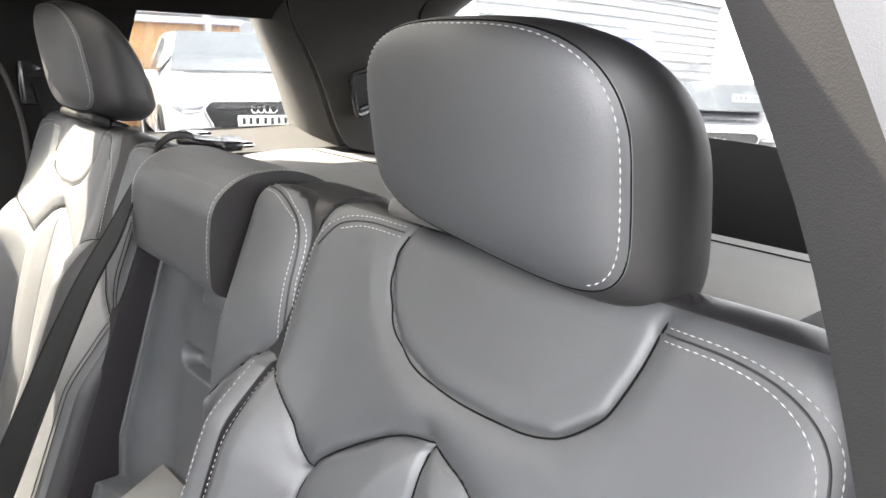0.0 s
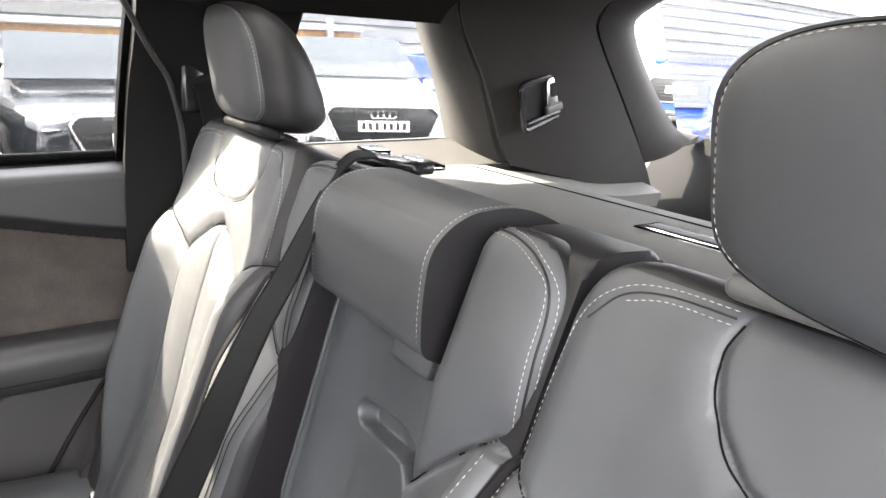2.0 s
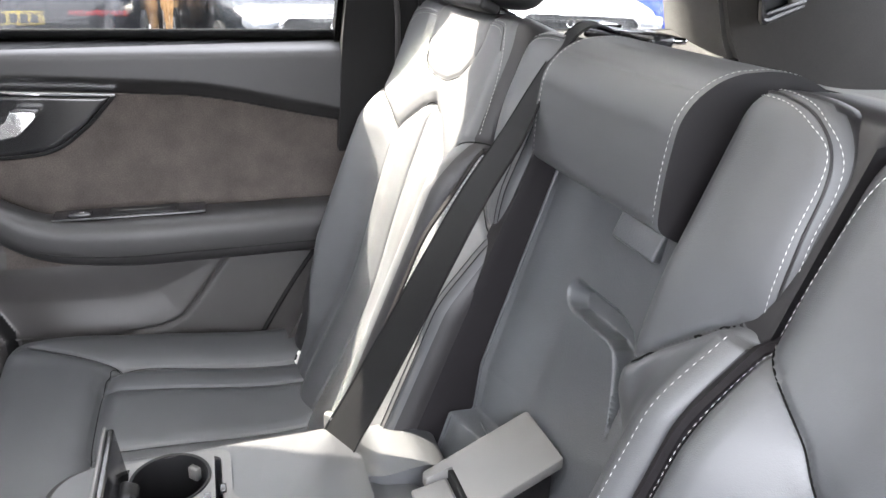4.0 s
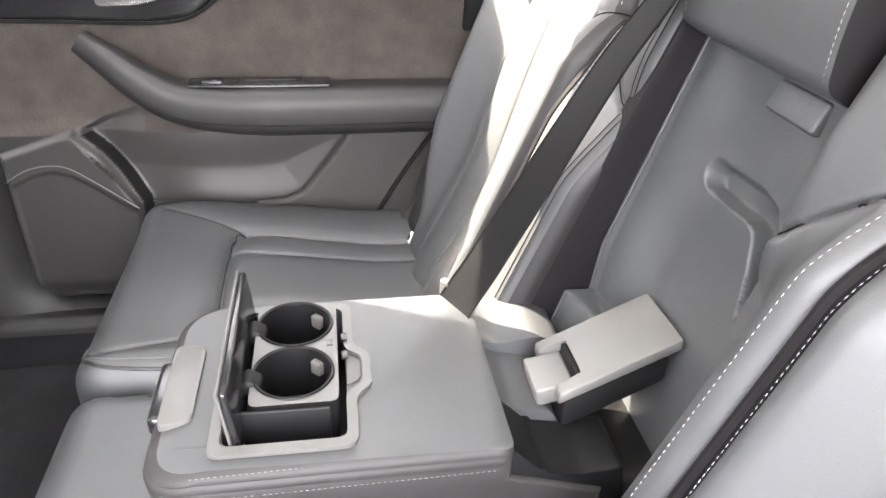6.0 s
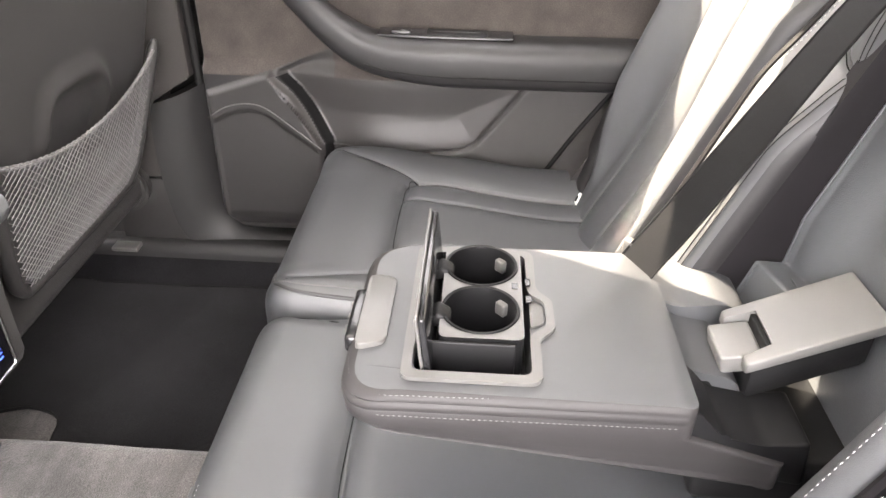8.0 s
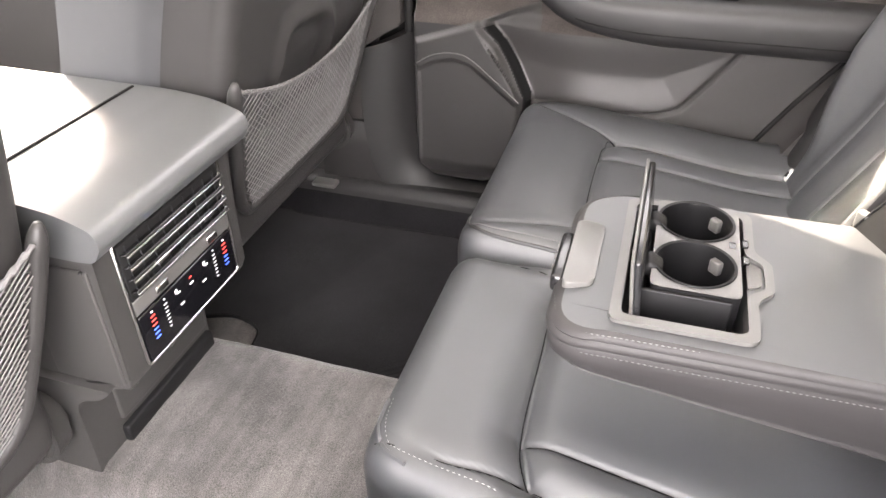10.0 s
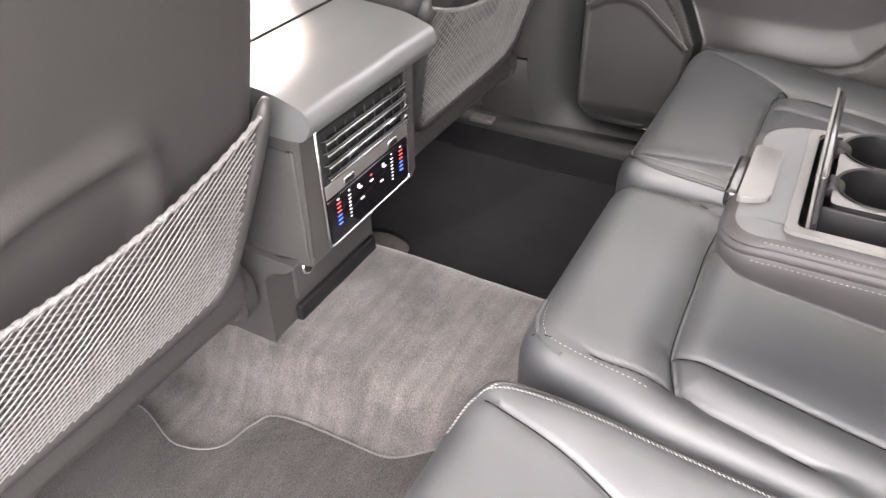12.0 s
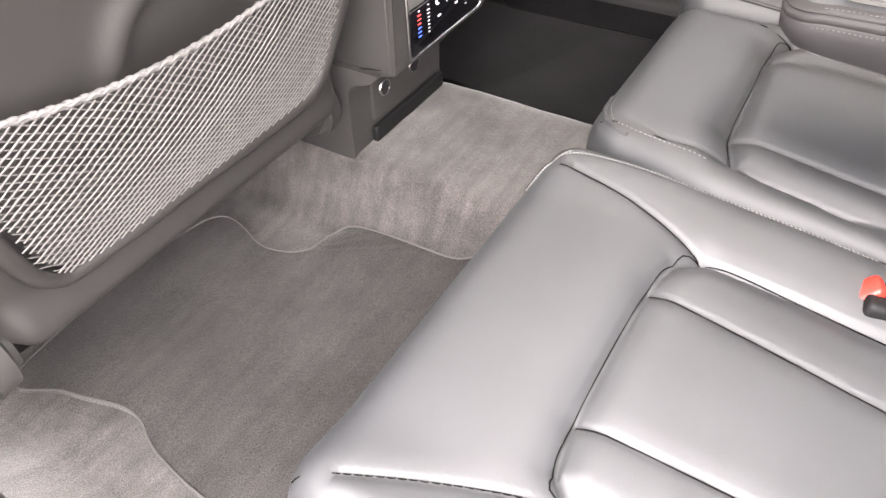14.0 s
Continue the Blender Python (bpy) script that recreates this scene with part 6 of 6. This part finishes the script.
STEEL = material("galvanised_steel", (0.45, 0.46, 0.47), 0.5, metal=0.4, mottle=0.1)
CONCRETE = material("pale_concrete", (0.40, 0.39, 0.37), 0.9, mottle=0.15, mottle_size=2)
TYRE = material("tyre_rubber", (0.02, 0.02, 0.02), 0.8, mottle=0.1)
ALLOY = material("alloy_wheel", (0.6, 0.6, 0.6), 0.3, metal=0.9, mottle=0.05)
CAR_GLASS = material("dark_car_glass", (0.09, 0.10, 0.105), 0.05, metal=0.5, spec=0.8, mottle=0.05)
LAMP_GLASS = material("clear_lamp_glass", (0.55, 0.57, 0.60), 0.12, metal=0.5, mottle=0.1)
LAMP_RED = material("red_lamp_glass", (0.55, 0.02, 0.03), 0.15, mottle=0.1)
PLATE_WHITE = material("number_plate_white", (0.75, 0.75, 0.72), 0.4, mottle=0.03)
PLATE_YELLOW = material("number_plate_yellow", (0.75, 0.55, 0.05), 0.4, mottle=0.03)
GRILLE = material("black_grille", (0.012, 0.012, 0.012), 0.4, mottle=0.1)


def ground_height(x):
    return -0.10 + 0.30 * float(ramp01(x, 2.0, 5.0))


xs = np.concatenate([np.linspace(-60, -2, 12), np.linspace(-1, 7, 33), np.linspace(8, 80, 16)])
ys = np.linspace(-80, 60, 30)
gx, gy = np.meshgrid(xs, ys)
gz = np.vectorize(ground_height)(gx)
ground = part("ground", grid(np.stack([gx, gy, gz], -1)), ASPHALT)
tagged(ground, "grey asphalt of the car park", "ground", kind="structure")
# pale slab added out of view to bounce light into the cabin
apron = part("pavement", boxed((-1.75, 1.0, -0.10), (1.65, 14, 0.06), 0.01), CONCRETE)
tagged(apron, "added pale ground beside the car, bouncing light inside", "pavement", kind="structure")
for y in (-8.2, -5.7, -3.2, -0.95, 1.25, 3.8):
    line = part("parking_line", boxed((8.0, y, 0.203), (4.6, 0.10, 0.006), 0.001), LINE_PAINT)
    tagged(line, "white painted parking bay line on the asphalt", "road marking", "parking lines")


def car(name, paint, at, turn, label, length=4.4, width=1.82, height=1.44, suv=False, rear=False, plate=None):
    """A parked car. Its own axes: front along -x, so that turn 0 faces the open side of the lot."""
    thing_ = thing(name, label, "car", "parked cars")
    L, W, H = length, width / 2, height
    x = np.array([0.00, 0.03, 0.10, 0.22, 0.45, 0.80, 1.15, 1.35, 1.60, 1.95, 2.30, 2.8, 3.3, 3.75, 4.05, 4.25, 4.36, 4.40]) * L / 4.4
    bonnet = 0.86 if not suv else 1.02
    deck = np.array([0.50, 0.64, 0.70, 0.745, 0.80, 0.84, 0.87, 0.89, 0.92, 0.93, 0.935, 0.94, 0.95, 0.95, 0.95, 0.93, 0.86, 0.60]) / 0.86 * bonnet * 0.98
    roof = deck.copy()
    k = lambda v: v * L / 4.4
    glass_front, roof_start, roof_end, glass_end = k(1.22), k(1.98), k(3.45 if not suv else 3.9), k(4.05 if not suv else 4.3)
    for i, v in enumerate(x):
        if glass_front < v < glass_end:
            t = np.interp(v, [glass_front, roof_start, (roof_start + roof_end) / 2, roof_end, glass_end], [0, 0.93, 1.0, 0.95, 0.0])
            roof[i] = deck[i] + (H - deck[i]) * t
    half = W * np.array([0.62, 0.76, 0.86, 0.93, 0.97, 0.99, 1.0, 1.0, 1.0, 1.0, 1.0, 1.0, 1.0, 0.99, 0.96, 0.90, 0.82, 0.70])
    fine = np.unique(np.concatenate([np.linspace(0, L, 70), x]))
    deck, roof, half = (np.interp(fine, x, q) for q in (deck, roof, half))
    low = np.interp(fine, [0, 0.1, 0.4, L - 0.3, L], [0.30, 0.20, 0.18, 0.20, 0.32])
    rows = []
    for v, d, r, w, b in zip(fine, deck, roof, half, low):
        green = r > d + 0.02
        top_w = w * (0.70 if green else 0.86)
        sect = [(w * 0.90, b), (w * 0.99, b + 0.10), (w, b + 0.30), (w * 0.985, d - 0.13), (w * 0.955, d - 0.03), (w * 0.915, d + 0.005)]
        if green:
            sect += [(w * 0.915 + (top_w - w * 0.915) * t, d + 0.005 + (r - 0.05 - d) * t) for t in (0.33, 0.66, 1.0)] + [(top_w * 0.88, r - 0.012), (top_w * 0.5, r), (0, r + 0.004)]
        else:
            sect += [(w * 0.88, d + 0.012), (w * 0.82, d + 0.018), (w * 0.74, d + 0.022), (w * 0.60, d + 0.025), (w * 0.35, d + 0.028), (0, d + 0.03)]
        full = [(-a, c) for a, c in sect] + [(a, c) for a, c in sect[-2::-1]]
        rows.append([(v, a, c) for a, c in full])
    p = np.array(rows)
    v, f = grid(p)
    n = p.shape[1]
    f = list(f) + [tuple(range(n))[::-1], tuple((len(fine) - 1) * n + i for i in range(n))]
    m = Matrix.Translation((at[0], at[1], ground_height(at[0]))) @ Matrix.Rotation(radians(turn), 4, "Z")
    thing_.matrix_world = m
    body = part("body", (v, f), paint, thing_, sharp=35)
    # glass, just proud of the body
    def pane(name_, pts, off):
        bm = bmesh.new()
        face = bm.faces.new([bm.verts.new(q) for q in pts])
        bmesh.ops.triangulate(bm, faces=[face])
        bmesh.ops.solidify(bm, geom=list(bm.faces), thickness=0.012)
        bmesh.ops.translate(bm, vec=off, verts=bm.verts)
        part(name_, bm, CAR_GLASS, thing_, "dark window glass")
    def at_x(v0):
        i = int(np.argmin(np.abs(fine - v0)))
        return fine[i], deck[i], roof[i], half[i]
    a, b = at_x(glass_front + 0.10), at_x(roof_start - 0.03)
    pane("windscreen", [(a[0], -a[3] * 0.80, a[2] + 0.02), (a[0], a[3] * 0.80, a[2] + 0.02), (b[0], b[3] * 0.62, b[2] + 0.012), (b[0], -b[3] * 0.62, b[2] + 0.012)], (-0.014, 0, 0.014))
    a, b = at_x(glass_end - 0.08), at_x(roof_end + 0.05)
    pane("rear_window", [(a[0], -a[3] * 0.78, a[2] + 0.03), (a[0], a[3] * 0.78, a[2] + 0.03), (b[0], b[3] * 0.62, b[2]), (b[0], -b[3] * 0.62, b[2])], (0.02, 0, 0.014))
    for sgn in (-1, 1):
        for x0, x1 in ((glass_front + k(0.42), k(2.45)), (k(2.52), roof_end + k(0.05))):
            q0, q1 = at_x(x0), at_x(x1)
            def side_pt(q, t):
                w0, w1 = q[3] * 0.915, q[3] * 0.70
                return (q[0], sgn * (w0 + (w1 - w0) * t + 0.006), q[1] + 0.03 + (q[2] - 0.07 - q[1]) * t)
            pane("side_window", [side_pt(q0, 0.02), side_pt(q1, 0.02), side_pt(q1, 0.92), side_pt(q0, 0.92)], (0, 0, 0))
        part("mirror", boxed((k(1.62), sgn * (W + 0.035), bonnet + 0.07), (0.11, 0.24, 0.13), 0.04, 3), paint, thing_)
        for wx in (k(0.86), L - k(0.86)):
            bm = bmesh.new()
            rr = 0.33 if not suv else 0.37
            bmesh.ops.create_cone(bm, cap_ends=True, segments=36, radius1=rr, radius2=rr, depth=0.22, matrix=pose(wx, sgn * (W - 0.105), rr, 90, 0, 0))
            wheel = part("wheel", bm, TYRE, thing_)
            bm = bmesh.new()
            bmesh.ops.create_cone(bm, cap_ends=True, segments=30, radius1=rr * 0.70, radius2=rr * 0.66, depth=0.02, matrix=pose(wx, sgn * (W + 0.012), rr, 90, 0, 0))
            part("rim_ring", bm, GRILLE, wheel)
            for s5 in range(5):
                an = radians(72 * s5 + 18)
                part("spoke", boxed((wx + math.cos(an) * rr * 0.34, sgn * (W + 0.026), rr + math.sin(an) * rr * 0.34), (rr * 0.68, 0.02, 0.055), 0.01, 2, (0, -math.degrees(an), 0)), ALLOY, wheel)
    # face or tail
    if rear:
        xe = L + 0.004
        part("number_plate", boxed((xe + 0.0, 0, 0.52), (0.03, 0.52, 0.11), 0.005), PLATE_YELLOW, thing_)
        for k2 in range(6):
            part("plate_bar", boxed((xe + 0.017, -0.19 + k2 * 0.076, 0.52), (0.006, 0.045, 0.07), 0.002), GRILLE, thing_)
        for sgn in (-1, 1):
            part("tail_lamp", boxed((L - 0.07, sgn * (W - 0.30), 0.99), (0.16, 0.48, 0.15), 0.04, 3), LAMP_RED, thing_, "red tail lamp")
            part("reflector", boxed((L - 0.01, sgn * (W - 0.32), 0.56), (0.05, 0.46, 0.045), 0.015), LAMP_RED, thing_, "red reflector")
        part("bumper_insert", boxed((L - 0.02, 0, 0.40), (0.06, 1.2, 0.16), 0.03), GRILLE, thing_)
    else:
        gz0 = 0.56 if not suv else 0.66
        hexa = [(-0.57, gz0 + 0.10), (-0.50, gz0 + 0.17), (0.50, gz0 + 0.17), (0.57, gz0 + 0.10), (0.42, gz0 - 0.22), (-0.42, gz0 - 0.22)]
        bm = extruded(rounded(hexa, 0.03, 3), -0.035, 0.30, "x", 0.01)
        grille = part("grille", bm, GRILLE, thing_, "black honeycomb grille")
        loop = np.array([(-0.040, q0, q1) for q0, q1 in rounded(hexa, 0.03, 3)])
        part("grille_frame", tube(loop, 0.014, 6, closed=True, up=(1, 0, 0)), CHROME, grille, "chrome grille frame")
        for i in range(5):
            part("grille_bar", boxed((-0.038, 0, gz0 - 0.13 + i * 0.055), (0.012, 0.70 + 0.03 * i, 0.010), 0.003), TYRE, grille)
        for i in range(4):
            an = np.linspace(0, 2 * math.pi, 20, endpoint=False)
            part("badge_ring", tube(np.column_stack([np.full(20, -0.052), -0.090 + i * 0.06 + 0.038 * np.cos(an), gz0 + 0.095 + 0.038 * np.sin(an)]), 0.006, 5, closed=True, up=(1, 0, 0)), CHROME_BRIGHT, grille)
        part("number_plate", boxed((-0.055, 0, gz0 - 0.02), (0.015, 0.52, 0.11), 0.004), PLATE_WHITE, thing_)
        for k2 in range(7):
            part("plate_bar", boxed((-0.064, -0.205 + k2 * 0.066 + (0.012 if k2 > 3 else 0), gz0 - 0.02), (0.005, 0.030, 0.062), 0.001), GRILLE, thing_)
        for sgn in (-1, 1):
            part("headlamp", boxed((0.13, sgn * (W - 0.29), gz0 + 0.12), (0.20, 0.42, 0.11), 0.04, 3, (0, -12, sgn * 22)), LAMP_GLASS, thing_, "clear headlamp")
            part("lamp_line", boxed((0.075, sgn * (W - 0.30), gz0 + 0.075), (0.10, 0.36, 0.02), 0.008, 2, (0, -12, sgn * 22)), CHROME_BRIGHT, thing_)
            part("air_intake", boxed((0.045, sgn * (W - 0.27), gz0 - 0.20), (0.12, 0.24, 0.17), 0.03, 3, (0, 0, sgn * 18)), GRILLE, thing_)
            ring = np.array([(-0.018 + 0.10 * abs(q0) * 0, sgn * (W - 0.27) + q0, gz0 - 0.20 + q1) for q0, q1 in rounded([(-0.11, -0.07), (0.10, -0.075), (0.11, 0.05), (0.02, 0.085), (-0.11, 0.05)], 0.02, 3)])
            part("intake_frame", tube(ring, 0.012, 6, closed=True, up=(1, 0, 0)), CHROME, thing_, "chrome intake frame")
        part("bumper_lip", boxed((0.05, 0, 0.235), (0.14, 1.35, 0.04), 0.015), GRILLE, thing_)
    return thing_


def paint(name, colour, rough=0.25):
    return material(name, colour, rough, coat=0.5, mottle=0.02, mottle_size=2)


GREY_PAINT, WHITE_PAINT = paint("dark_grey_paint", (0.012, 0.014, 0.018)), paint("white_paint", (0.55, 0.55, 0.55))
BLUE_PAINT, BLACK_PAINT, SILVER_PAINT = paint("blue_paint", (0.02, 0.06, 0.42)), paint("black_paint", (0.012, 0.012, 0.014)), paint("pale_grey_paint", (0.55, 0.56, 0.57))
car("hatchback", GREY_PAINT, (6.35, -0.12), 9, "dark grey hatchback with chrome-framed grille and white plate", height=1.45)
car("saloon_car", WHITE_PAINT, (6.5, -2.42), -14, "white saloon car with dark grille parked nose-out", height=1.46)
car("coupe", BLUE_PAINT, (11.6, -7.8), 75, "bright blue coupe parked behind the white car", length=4.6, height=1.38)
car("small_suv", BLUE_PAINT, (7.5, -8.75), -68, "blue compact utility car with a sunlit white bonnet", length=4.6, width=1.9, height=1.62, suv=True)
car("estate_suv", BLACK_PAINT, (11.0, 2.50), 180, "black utility car seen from behind with red tail lamps", length=4.8, width=1.96, height=1.68, suv=True, rear=True)
car("dark_saloon", GREY_PAINT, (4.4, -9.4), -62, "dark grey saloon with a white plate parked behind", height=1.44)
car("pale_saloon", WHITE_PAINT, (6.2, -14.5), -58, "white saloon parked in a further row", height=1.45)
car("pale_saloon", SILVER_PAINT, (13.6, -17.5), -58, "pale grey saloon parked in a further row", height=1.45)
car("pale_saloon", WHITE_PAINT, (12.3, -12.0), -40, "white saloon parked in a further row", height=1.45)

# fence
fence = thing("fence", "brown wooden boarded fence with steel posts", "fence")
board = mesh_of("board", boxed((0, 0, 0.85), (0.022, 0.145, 1.70), 0.004, 1))
board.materials.append(WOOD)
post = mesh_of("post", boxed((0, 0, 0.95), (0.10, 0.10, 1.90), 0.006, 1))
post.materials.append(STEEL)
for i in range(90):
    o = new("board", board)
    o.parent, o.location = fence, (13.0 + 0.008 * (i % 2), -5.0 + i * 0.15, 0.20)
for i in range(6):
    o = new("post", post)
    o.parent, o.location = fence, (12.90, -5.0 + i * 2.6 + 0.55, 0.20)
part("rail", boxed((12.94, 1.7, 1.95), (0.10, 13.6, 0.10), 0.01), STEEL, fence)

# the opened door beside the camera
leaf = part("door_2", boxed((-1.42, 1.76, 0.82), (0.98, 0.09, 0.76), 0.04, 4), PLASTIC)
tagged(leaf, "opened rear door seen edge-on, black lining", "car door", kind="structure")

# long industrial building
hall = thing("industrial_building", "long pale industrial hall with horizontal metal cladding", "building")
prof = []
z = 1.9
while z < 5.4:
    prof += [(z, 0.0), (z + 0.26, 0.0), (z + 0.30, 0.06), (z + 0.34, 0.06)]
    z += 0.36
pts = np.array([[(17.0 + off, y, zz) for y in (-34.0, 26.0)] for zz, off in prof])
part("cladding", grid(pts, thick=-0.05), CLADDING, hall, "pale ribbed metal cladding", 20)
part("plinth", boxed((17.3, -4, 1.05), (0.4, 60, 1.7), 0.02), CONCRETE, hall)
part("roof_edge", boxed((17.1, -4, 5.45), (0.5, 60.2, 0.25), 0.03), STEEL, hall)
part("roof", boxed((24.0, -4, 5.5), (14, 60, 0.1), 0.02), STEEL, hall)
